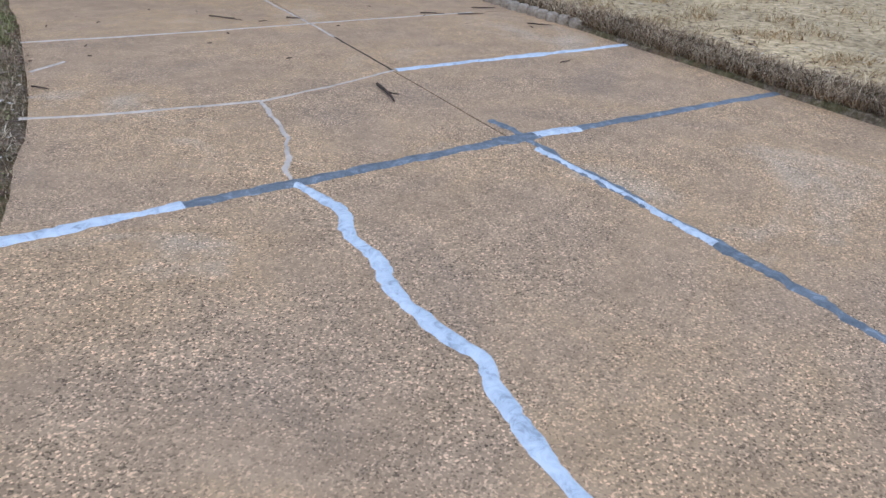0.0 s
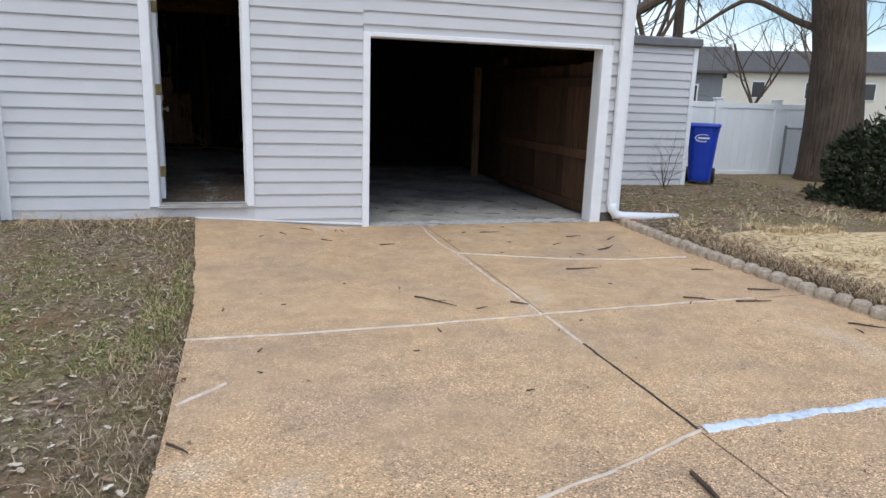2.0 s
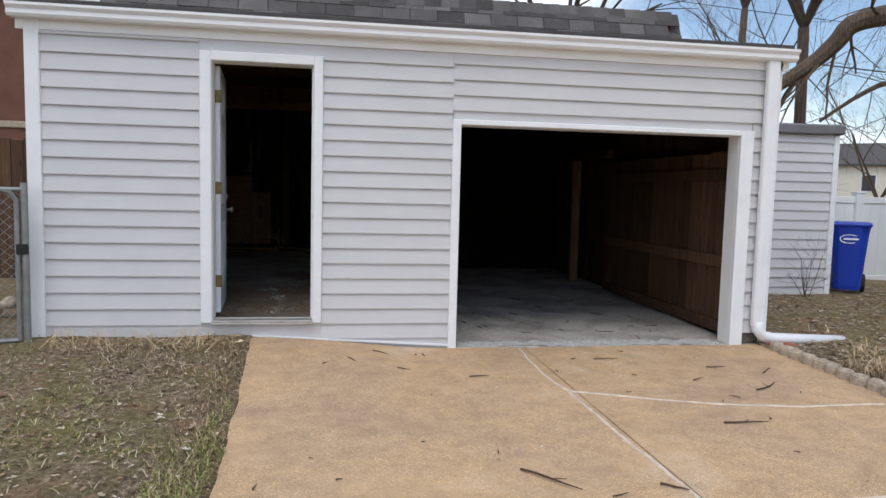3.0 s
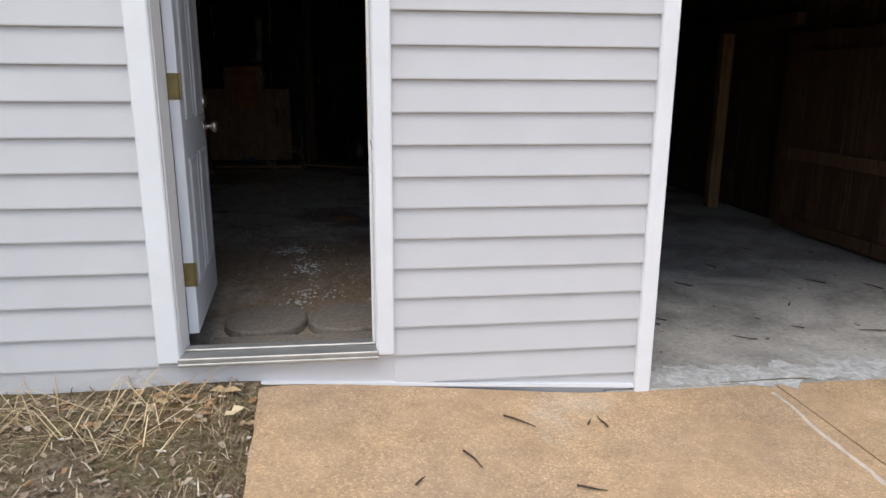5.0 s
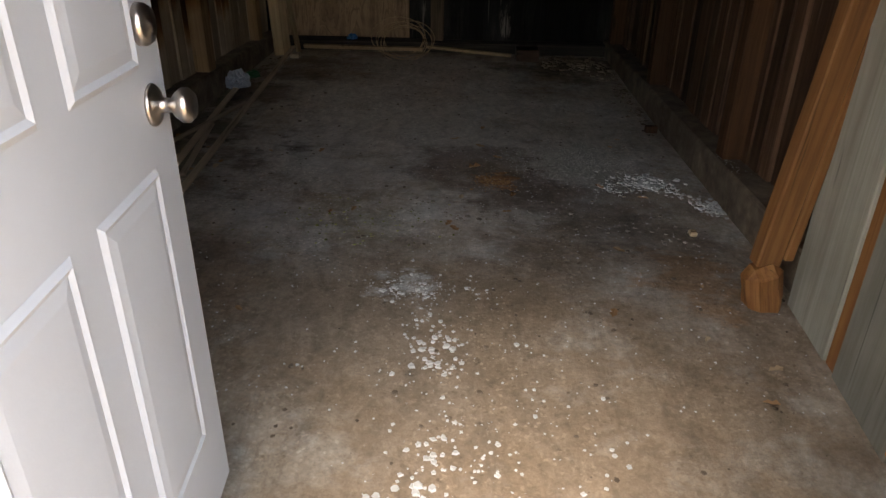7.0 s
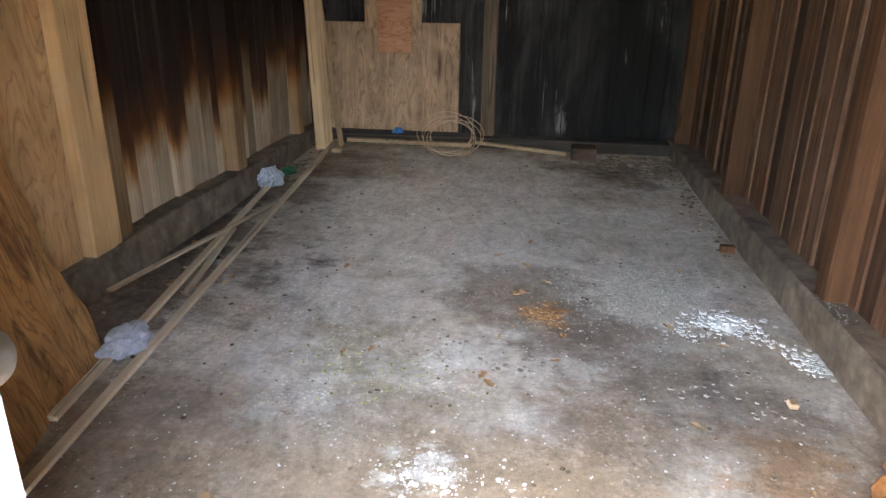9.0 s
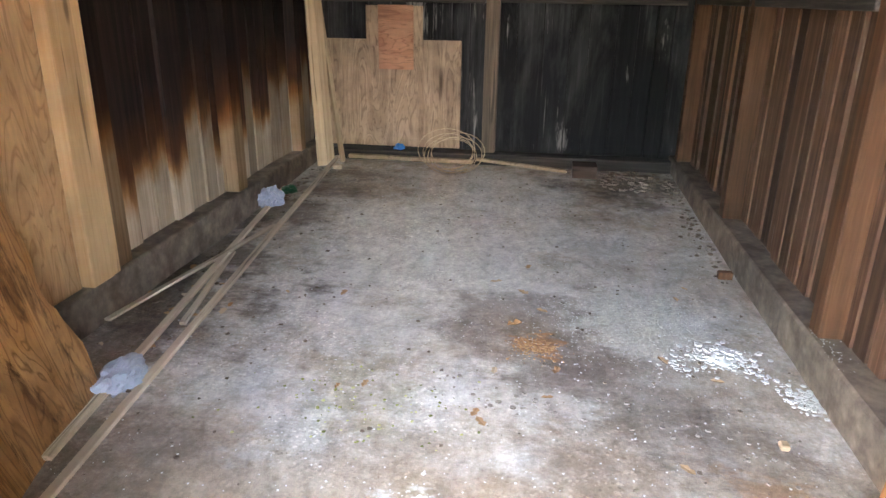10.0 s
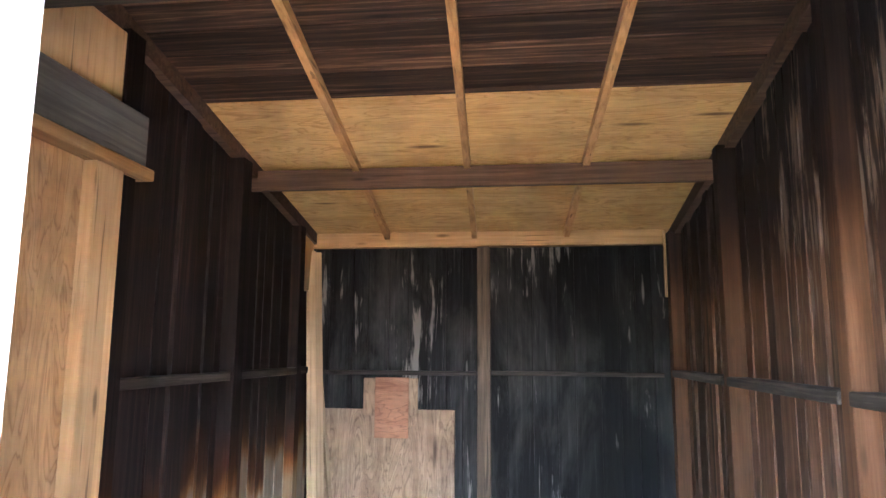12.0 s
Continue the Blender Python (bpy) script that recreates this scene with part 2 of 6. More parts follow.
def sealant(name, a, b2, c2, lo, hi):
    m, n, l, b = shade(name, 0.5, 0, 0.4)
    co = coords(n, l, (1, 1, 1), False, True)
    f = fac_noise(n, l, co, 16.0, 6.0, 0.7, 1.2)
    l.new(ramp(n, l, f, [(lo, a), ((lo + hi) / 2, b2), (hi, c2)]), b.inputs["Base Color"])
    relief(n, l, b, fac_noise(n, l, co, 60.0, 4.0), 0.5, 0.004)
    return m


M_SEAL = sealant("blue_white_sealant", (0.32, 0.36, 0.41), (0.60, 0.67, 0.75), (0.74, 0.80, 0.86), 0.30, 0.62)
M_SEALGREY = sealant("grey_sealant", (0.10, 0.115, 0.13), (0.20, 0.225, 0.25), (0.50, 0.55, 0.60), 0.28, 0.80)
M_CAULK = plain("pale_caulk", (0.66, 0.56, 0.46), 0.8, 0.25, 14.0, bump=0.6)
M_LIME = sealant("lime_smear", (0.30, 0.28, 0.25), (0.50, 0.49, 0.465), (0.70, 0.70, 0.69), 0.32, 0.66)
M_JOINT = plain("joint_dirt", (0.05, 0.04, 0.03), 0.95, 0.4, 20.0)


def spot(n, l, place, radius):
    """Mask of one stain with a ragged outline: 1 inside, 0 outside."""
    geo = n.new("ShaderNodeNewGeometry")
    dist = n.new("ShaderNodeVectorMath")
    dist.operation = "DISTANCE"
    dist.inputs[1].default_value = (place[0], place[1], 0.17)
    l.new(geo.outputs["Position"], dist.inputs[0])
    f = fac_noise(n, l, coords(n, l, (0.8, 1.2, 1), False, True), 0.9 / radius, 9.0, 0.72)
    near = n.new("ShaderNodeMath")
    near.operation = "MULTIPLY"
    near.inputs[1].default_value = 0.2 / radius
    l.new(dist.outputs["Value"], near.inputs[0])
    mul = n.new("ShaderNodeMath")
    mul.operation = "MULTIPLY_ADD"
    mul.inputs[1].default_value = 1.2
    l.new(f, mul.inputs[0])
    l.new(near.outputs[0], mul.inputs[2])
    return ramp(n, l, mul.outputs[0], [(0.70, bw(1)), (0.84, bw(0))])


def dusty_floor():
    """Old floor: grey-brown dirt, pale dust in drifts, damp dark stains, rust and fine crumbs."""
    m, n, l, b = shade("dusty_floor", 0.95, 0, 0.2)
    co = coords(n, l, (1, 1, 1), False, True)
    c = ramp(n, l, fac_noise(n, l, co, 1.6, 8.0, 0.7, 0.4), [(0.30, (0.25, 0.195, 0.145)), (0.47, (0.40, 0.335, 0.265)), (0.66, (0.52, 0.475, 0.415))])
    dust = ramp(n, l, fac_noise(n, l, coords(n, l, (1.3, 0.9, 1), False, True), 2.6, 10.0, 0.8, 0.15), [(0.50, bw(0)), (0.66, bw(0.7))])
    c = blend(n, l, dust, c, (0.56, 0.535, 0.49))
    damp = ramp(n, l, fac_noise(n, l, coords(n, l, (0.9, 1.1, 1), False, True), 2.1, 9.0, 0.78, 0.2), [(0.36, bw(0.40)), (0.46, bw(0))])
    c = blend(n, l, damp, c, (0.13, 0.095, 0.07))
    # Dirt by the door and mid-floor dust, strengthened to even out doorway light.
    for place, radius, tone, amount in (((0.15, 3.6), 1.15, (0.64, 0.62, 0.585), 0.68), ((0.3, 4.9), 0.8, (0.56, 0.54, 0.51), 0.55), ((1.2, 3.7), 0.5, (0.48, 0.44, 0.38), 0.6), ((0.5, 1.25), 0.85, (0.27, 0.195, 0.13), 0.8), ((0.2, 1.75), 0.5, (0.27, 0.22, 0.17), 0.5), ((1.1, 1.7), 0.5, (0.24, 0.175, 0.12), 0.55), ((0.95, 2.45), 0.36, (0.23, 0.185, 0.145), 0.55), ((-0.98, 3.0), 0.42, (0.115, 0.09, 0.07), 0.75), ((-1.0, 3.7), 0.42, (0.12, 0.095, 0.075), 0.75), ((-0.98, 2.45), 0.36, (0.12, 0.09, 0.07), 0.7), ((-0.9, 4.9), 0.4, (0.13, 0.105, 0.085), 0.6), ((-0.75, 1.9), 0.4, (0.17, 0.13, 0.10), 0.6), ((0.35, 1.82), 0.085, (0.60, 0.60, 0.58), 0.75), ((0.62, 2.98), 0.36, (0.15, 0.11, 0.09), 0.55), ((1.28, 2.22), 0.22, (0.12, 0.09, 0.075), 0.5), ((0.72, 2.72), 0.25, (0.15, 0.11, 0.09), 0.5),
                                        ((0.36, 2.42), 0.13, (0.66, 0.65, 0.62), 0.75), ((0.04, 2.80), 0.20, (0.54, 0.52, 0.49), 0.45), ((-0.12, 2.10), 0.18, (0.54, 0.53, 0.50), 0.45),
                                        ((0.72, 2.40), 0.14, (0.56, 0.52, 0.47), 0.6), ((1.32, 1.95), 0.20, (0.34, 0.19, 0.09), 0.6), ((0.675, 2.80), 0.09, (0.40, 0.19, 0.075), 0.8),
                                        ((0.02, 2.36), 0.22, (0.22, 0.19, 0.10), 0.5), ((1.30, 5.2), 0.45, (0.07, 0.052, 0.042), 0.7), ((-0.95, 4.3), 0.3, (0.11, 0.085, 0.065), 0.6), ((1.10, 3.14), 0.22, (0.52, 0.50, 0.44), 0.9), ((1.39, 2.85), 0.075, (0.78, 0.78, 0.76), 0.9), ((1.63, 2.57), 0.055, (0.74, 0.74, 0.72), 0.85)):
        mask = spot(n, l, place, radius)
        c = blend(n, l, blend(n, l, 1.0, mask, bw(amount), "MULTIPLY"), c, tone)
    fine = ramp(n, l, fac_noise(n, l, co, 45.0, 6.0, 0.85), [(0.34, bw(0.55)), (0.52, bw(1.0)), (0.68, bw(1.5))])
    c = blend(n, l, 0.45, c, fine, "MULTIPLY")
    vor = n.new("ShaderNodeTexVoronoi")
    vor.inputs["Scale"].default_value = 110
    l.new(co, vor.inputs["Vector"])
    sep = n.new("ShaderNodeSeparateColor")
    l.new(vor.outputs["Color"], sep.inputs[0])
    grit = ramp(n, l, sep.outputs[0], [(0.0, bw(0.35)), (0.10, bw(0.9)), (0.86, bw(1.0)), (0.93, bw(1.5)), (1.0, bw(1.9))])
    gritty = ramp(n, l, fac_noise(n, l, co, 2.4, 6.0, 0.7), [(0.42, bw(0.06)), (0.64, bw(0.55))])
    c = blend(n, l, gritty, c, blend(n, l, 1.0, c, grit, "MULTIPLY"))
    clots = fac_noise(n, l, coords(n, l, (1, 1, 1), False, True), 17.0, 6.0, 0.75, 0.6)
    c = blend(n, l, 0.45, c, ramp(n, l, clots, [(0.36, bw(0.6)), (0.48, bw(0.98)), (0.66, bw(1.15))]), "MULTIPLY")
    smear = fac_noise(n, l, coords(n, l, (2.2, 1.0, 1), False, True), 5.0, 7.0, 0.7, 0.9)
    c = blend(n, l, 0.7, c, ramp(n, l, smear, [(0.34, bw(0.68)), (0.52, bw(1.0)), (0.66, bw(1.22))]), "MULTIPLY")
    l.new(c, b.inputs["Base Color"])
    relief(n, l, b, fac_noise(n, l, co, 14.0, 8.0, 0.72), 0.5, 0.012)
    return m


def islands(name, stops, rough=0.85, spec=0.25):
    """Leaves or blades, each of its own tone."""
    m, n, l, b = shade(name, rough, 0, spec)
    geo = n.new("ShaderNodeNewGeometry")
    c = ramp(n, l, geo.outputs["Random Per Island"], stops)
    co = coords(n, l, (1, 1, 1), False, True)
    c = blend(n, l, 0.6, c, ramp(n, l, fac_noise(n, l, co, 2.2, 5.0), [(0.35, bw(0.7)), (0.65, bw(1.15))]), "MULTIPLY")
    l.new(c, b.inputs["Base Color"])
    return m


M_FLOOR = dusty_floor()
M_CURB = speckled("dusty_curb", [(0.3, (0.11, 0.082, 0.058)), (0.7, (0.25, 0.195, 0.145))], 24, 9, 0.95, 0.4, 0.006, [(0.35, bw(0.5)), (0.65, bw(1.2))], 2.4)
M_STONE = speckled("stepping_stone", [(0.3, (0.20, 0.17, 0.14)), (0.7, (0.34, 0.30, 0.26))], 110, 50, 0.95, 0.6, 0.004)
M_PLASTER = plain("white_plaster", (0.62, 0.62, 0.60), 0.9, 0.15, 30.0, bump=0.6)
M_SAND = speckled("pale_sand", [(0.3, (0.40, 0.385, 0.34)), (0.7, (0.60, 0.585, 0.52))], 260, 120, 0.95, 0.6, 0.003)

def soil():
    """Soil with reddish bare spots, mossy green and pale litter."""
    m, n, l, b = shade("dry_soil", 0.95, 0, 0.2)
    co = coords(n, l, (1, 1, 1), False, True)
    c = ramp(n, l, fac_noise(n, l, co, 26.0, 8.0, 0.8), [(0.34, (0.065, 0.045, 0.03)), (0.5, (0.25, 0.18, 0.118)), (0.66, (0.54, 0.44, 0.32))])
    green = ramp(n, l, fac_noise(n, l, co, 1.9, 8.0, 0.75, 0.3), [(0.42, bw(0)), (0.58, bw(0.6))])
    c = blend(n, l, green, c, blend(n, l, 0.6, (0.26, 0.27, 0.09), c, "OVERLAY"))
    red = ramp(n, l, fac_noise(n, l, coords(n, l, (1, 1.4, 1), False, True), 1.5, 7.0, 0.7, 0.2), [(0.54, bw(0)), (0.64, bw(0.6))])
    c = blend(n, l, red, c, (0.32, 0.17, 0.095))
    l.new(c, b.inputs["Base Color"])
    relief(n, l, b, fac_noise(n, l, co, 30.0, 8.0, 0.8), 0.9, 0.03)
    return m


M_GROUND = soil()
M_LAWN = speckled("dry_lawn", [(0.30, (0.20, 0.135, 0.065)), (0.5, (0.62, 0.46, 0.25)), (0.7, (0.88, 0.70, 0.43))], 45, 13, 0.95, 0.9, 0.02,
                  [(0.3, bw(0.7)), (0.65, bw(1.15))], 0.7)
M_STRAW = islands("dry_grass", [(0.0, (0.38, 0.265, 0.135)), (0.5, (0.64, 0.48, 0.265)), (1.0, (0.80, 0.655, 0.42))])
M_VERGE = islands("brown_dead_grass", [(0.0, (0.11, 0.068, 0.036)), (0.5, (0.32, 0.22, 0.13)), (1.0, (0.66, 0.52, 0.34))])
M_LITTER = islands("mixed_dead_grass", [(0.0, (0.07, 0.048, 0.03)), (0.35, (0.22, 0.16, 0.095)), (0.7, (0.52, 0.41, 0.26)), (1.0, (0.84, 0.74, 0.57))])
M_GREEN = islands("green_grass", [(0.0, (0.10, 0.11, 0.03)), (0.5, (0.25, 0.265, 0.075)), (1.0, (0.48, 0.47, 0.20))])
M_LEAF = islands("dead_leaf", [(0.0, (0.07, 0.042, 0.026)), (0.3, (0.19, 0.12, 0.075)), (0.6, (0.34, 0.24, 0.155)), (0.85, (0.50, 0.41, 0.31)), (1.0, (0.74, 0.67, 0.57))])
M_PALELEAF = islands("pale_dead_leaf", [(0.0, (0.34, 0.18, 0.08)), (0.6, (0.46, 0.31, 0.17)), (1.0, (0.60, 0.50, 0.36))])
M_TWIG = plain("twig_bark", (0.075, 0.05, 0.035), 0.9, 0.4, 30.0)
M_YEW = plain("yew_leaves", (0.035, 0.045, 0.018), 0.8, 0.5, 2.0, bump=0.0)

def shingles():
    """Asphalt shingle: stone granules, each tab a shade of its own."""
    m, n, l, b = shade("grey_asphalt_shingle", 0.95, 0, 0.2)
    info = n.new("ShaderNodeObjectInfo")
    c = ramp(n, l, info.outputs["Random"], [(0.0, (0.075, 0.070, 0.068)), (0.5, (0.125, 0.118, 0.115)), (1.0, (0.19, 0.178, 0.17))])
    co = coords(n, l, (1, 1, 1))
    c = blend(n, l, 0.8, c, ramp(n, l, fac_noise(n, l, co, 160.0, 4.0, 0.8), [(0.35, bw(0.6)), (0.65, bw(1.3))]), "MULTIPLY")
    c = blend(n, l, 0.7, c, ramp(n, l, fac_noise(n, l, co, 5.0, 5.0), [(0.35, bw(0.75)), (0.65, bw(1.1))]), "MULTIPLY")
    l.new(c, b.inputs["Base Color"])
    relief(n, l, b, fac_noise(n, l, co, 120.0, 4.0), 0.8, 0.003)
    return m


M_SHINGLE = shingles()
M_CAP = plain("dark_roof_edge", (0.17, 0.17, 0.18), 0.8, 0.2, 5.0)
M_BIN = plain("blue_bin_plastic", (0.010, 0.045, 0.40), 0.4, 0.1, 4.0)
M_WHITE = plain("white_print", (0.8, 0.82, 0.85), 0.5, 0.03)
M_BLACK = plain("black_rubber", (0.02, 0.02, 0.02), 0.7, 0.2)
M_VINYL = plain("white_vinyl_fence", (0.78, 0.80, 0.80), 0.4, 0.04, 1.5)
M_GALV = plain("galvanised_steel", (0.28, 0.29, 0.29), 0.5, 0.2, 10.0, 0.7)
M_BRICK = plain("red_brick", (0.36, 0.11, 0.06), 0.9, 0.3, 18.0, bump=0.6)
M_EDGE = speckled("edging_concrete", [(0.3, (0.30, 0.24, 0.18)), (0.7, (0.54, 0.46, 0.36))], 80, 30, 0.95, 0.7, 0.005)
M_CREAM = plain("cream_house_siding", (0.70, 0.66, 0.56), 0.7, 0.06, 0.4)
M_GREYHOUSE = plain("grey_house_siding", (0.20, 0.21, 0.22), 0.7, 0.08, 0.4)
M_BROWNHOUSE = plain("brown_house_brick", (0.16, 0.075, 0.05), 0.9, 0.2, 3.0, bump=0.5)
M_GLASS = plain("dark_window_glass", (0.03, 0.035, 0.045), 0.08, 0.1, 1.0, spec=0.6)
M_BARK = wood("tree_bark", (0.045, 0.032, 0.024), (0.125, 0.094, 0.070), (0.23, 0.18, 0.135), rough=0.95, knots=False, bump=1.0, spec=0.1)
# Near-black sheet behind the boards, bare on the bay side.
M_BLACKSHEATH = plain("near_black_sheathing", (0.012, 0.010, 0.009), 0.95, 0.4, 4.0, spec=0.1)
M_CEDAR = wood("cedar_fence", (0.05, 0.026, 0.014), (0.10, 0.052, 0.028), (0.17, 0.095, 0.055))
M_LBOARD = wood("smoked_board_left", (0.26, 0.19, 0.125), (0.42, 0.33, 0.235), (0.54, 0.45, 0.345), char=(0.88, 0.5, 0.42), spec=0.2, soot=1.6, tones=(0.5, 1.45))
M_LSTUD = wood("smoked_stud_left", (0.20, 0.12, 0.06), (0.34, 0.22, 0.12), (0.46, 0.32, 0.19), char=(0.80, 0.3, 0.2), spec=0.15, soot=1.6)
M_BBOARD = wood("charred_back_board", (0.0015, 0.0015, 0.002), (0.008, 0.0078, 0.0085), (0.075, 0.07, 0.068), rough=0.8, stops=(0.38, 0.60, 0.82), spec=0.22, tones=(0.5, 1.7), streaks=(0.20, 0.185, 0.17), ash=(0.085, 0.082, 0.078))
M_RBOARD = wood("brown_board_right", (0.038, 0.018, 0.011), (0.086, 0.045, 0.026), (0.18, 0.108, 0.068), char=(1.95, 0.5, 0.3), spec=0.2, soot=0.6, tones=(0.38, 1.7), streaks=(0.165, 0.122, 0.092), scald=(0.75, 0.70, 0.68), soft=2.2)
M_RSTUD = wood("brown_stud_right", (0.036, 0.016, 0.008), (0.085, 0.039, 0.018), (0.15, 0.075, 0.039), char=(2.0, 0.4, 0.2), spec=0.2, soot=1.2, tones=(0.75, 1.25), scald=(0.75, 0.70, 0.68), soft=2.2)
M_SPLIT = wood("orange_split_post", (0.12, 0.045, 0.016), (0.30, 0.13, 0.045), (0.42, 0.21, 0.085))
M_BAYPOST = wood("bare_bay_post", (0.08, 0.048, 0.025), (0.17, 0.105, 0.055), (0.25, 0.16, 0.09))
M_GIRT = wood("dusty_girt", (0.012, 0.010, 0.008), (0.035, 0.027, 0.021), (0.13, 0.11, 0.085), "Y")
M_GIRTX = wood("dusty_girt_back", (0.012, 0.010, 0.008), (0.035, 0.027, 0.021), (0.13, 0.11, 0.085), "X")
M_NEWZ = wood("new_stud", (0.40, 0.24, 0.115), (0.60, 0.38, 0.19), (0.70, 0.48, 0.27), tones=(0.9, 1.15), stops=(0.2, 0.45, 0.75))
M_NEWX = wood("new_plate", (0.34, 0.20, 0.09), (0.48, 0.30, 0.14), (0.60, 0.40, 0.21), "X")
M_NEWY = wood("new_rafter", (0.22, 0.12, 0.05), (0.42, 0.24, 0.10), (0.55, 0.35, 0.16), "Y")
M_PLYROOF = plywood("roof_plywood", (0.34, 0.18, 0.06), (0.54, 0.325, 0.12), (0.62, 0.405, 0.17), "X", 0.9, mottle=0.5)
M_OLDROOF = wood("old_roof_board", (0.012, 0.007, 0.005), (0.045, 0.024, 0.015), (0.19, 0.115, 0.07), "X", stops=(0.36, 0.52, 0.74), tones=(0.35, 1.9), each=True)
M_COLLAR = wood("weathered_beam", (0.035, 0.028, 0.024), (0.09, 0.072, 0.06), (0.17, 0.14, 0.12), "X")
M_BSTUD = wood("weathered_stud", (0.035, 0.024, 0.015), (0.10, 0.07, 0.045), (0.24, 0.175, 0.115))
M_BEAM = wood("smoked_beam", (0.035, 0.020, 0.013), (0.085, 0.048, 0.030), (0.16, 0.10, 0.065), "X")
M_PLYWALL = plywood("stained_plywood", (0.12, 0.075, 0.045), (0.25, 0.165, 0.10), (0.33, 0.23, 0.145), "Z", 0.9, mottle=0.85, ragged=0.35)
M_PLYSHEET = plywood("rough_plywood", (0.20, 0.092, 0.035), (0.48, 0.245, 0.095), (0.58, 0.325, 0.14), "Z", 0.9, mottle=0.7, ragged=0.75)
M_SHEET = plywood("orange_sheet", (0.32, 0.17, 0.08), (0.54, 0.315, 0.15), (0.62, 0.39, 0.20), "Z", 0.8, mottle=0.55)
M_REDPLY = plywood("red_plywood", (0.17, 0.075, 0.04), (0.30, 0.14, 0.075), (0.36, 0.18, 0.10), "X", 0.9)
M_GREYWOOD = wood("grey_header", (0.06, 0.055, 0.05), (0.13, 0.12, 0.11), (0.22, 0.20, 0.18), "Y")
M_GREYPALE = wood("pale_grey_board", (0.22, 0.21, 0.17), (0.32, 0.31, 0.26), (0.42, 0.41, 0.36), knots=False)
M_LATH = wood("bare_lath", (0.36, 0.275, 0.195), (0.52, 0.415, 0.305), (0.62, 0.51, 0.39), "Y", knots=False, tones=(0.8, 1.2))
M_LATHX = wood("bare_batten", (0.30, 0.21, 0.12), (0.46, 0.33, 0.20), (0.58, 0.45, 0.29), "X", knots=False)
M_LATHZ = wood("leaning_board", (0.28, 0.19, 0.11), (0.42, 0.30, 0.18), (0.54, 0.41, 0.26), "Z", knots=False)
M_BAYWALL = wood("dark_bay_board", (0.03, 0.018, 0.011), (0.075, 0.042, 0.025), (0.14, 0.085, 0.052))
M_BAG = plain("pale_plastic_bag", (0.36, 0.41, 0.51), 0.35, 0.12, 12.0, bump=0.4)
M_BLUECAP = plain("blue_plastic", (0.02, 0.16, 0.50), 0.4, 0.1)
M_GREENP = plain("green_plastic", (0.02, 0.14, 0.06), 0.4, 0.1)
M_WIRE = plain("rusty_wire", (0.44, 0.33, 0.21), 0.7, 0.3, 20.0, 0.4)
M_CABLE = plain("black_cable", (0.015, 0.015, 0.015), 0.7, 0.1)
M_SAWDUST = speckled("orange_sawdust", [(0.3, (0.34, 0.17, 0.06)), (0.7, (0.52, 0.31, 0.14))], 150, 60, 0.95, 0.6, 0.004)


# ---------------------------------------------------------------- mesh helpers
def mesh_of(name, bm, mat, smooth=False):
    me = bpy.data.meshes.new(name)
    bm.normal_update()
    bm.to_mesh(me)
    bm.free()
    for m in (mat if isinstance(mat, (list, tuple)) else [mat]):
        me.materials.append(m)
    if smooth:
        for p in me.polygons:
            p.use_smooth = True
    return me


def part(name, bm, mat, parent=None, label="", m=None, smooth=False):
    """Links a bmesh as one mesh object, under a thing or part if given."""
    ob = new(name, mesh_of(name, bm, mat, smooth))
    if m is not None:
        ob.matrix_basis = m
    if parent is not None:
        ob.parent = parent
    return tagged(ob, label)


def share(name, me, m, parent=None):
    ob = new(name, me)
    ob.matrix_basis = m
    if parent is not None:
        ob.parent = parent
    return ob


def empty(name, label, category, at=(0, 0, 0), group="", kind=""):
    ob = new(name)
    ob.location = at
    ob.empty_display_size = 0.1
    return tagged(ob, label, category, group, kind)


def add_box(bm, a, b, bevel=0.0, m=None):
    r = bmesh.ops.create_cube(bm, size=1.0)
    vs = r["verts"]
    for v in vs:
        for k in range(3):
            v.co[k] = a[k] + (v.co[k] + 0.5) * (b[k] - a[k])
    if bevel > 0:
        es = list({e for v in vs for e in v.link_edges})
        r2 = bmesh.ops.bevel(bm, geom=es, offset=bevel, segments=1, affect="EDGES", profile=0.5)
        vs = list({v for f in r2["faces"] for v in f.verts} | {v for v in vs if v.is_valid})
    if m is not None:
        bmesh.ops.transform(bm, matrix=m, verts=[v for v in vs if v.is_valid])
    return bm


def box(a, b, bevel=0.0, m=None):
    return add_box(bmesh.new(), a, b, bevel, m)


def rough_box(a, b, wob=0.004, bevel=0.004, cuts=3, seed=1):
    """A timber with slightly uneven faces."""
    bm = box(a, b, bevel)
    long = [e for e in bm.edges if e.calc_length() > 0.25]
    if long:
        bmesh.ops.subdivide_edges(bm, edges=long, cuts=cuts)
    for v in bm.verts:
        v.co += noise.noise_vector(v.co * 2.3 + Vector((seed * 3.1, seed, 0))) * wob
    return bm


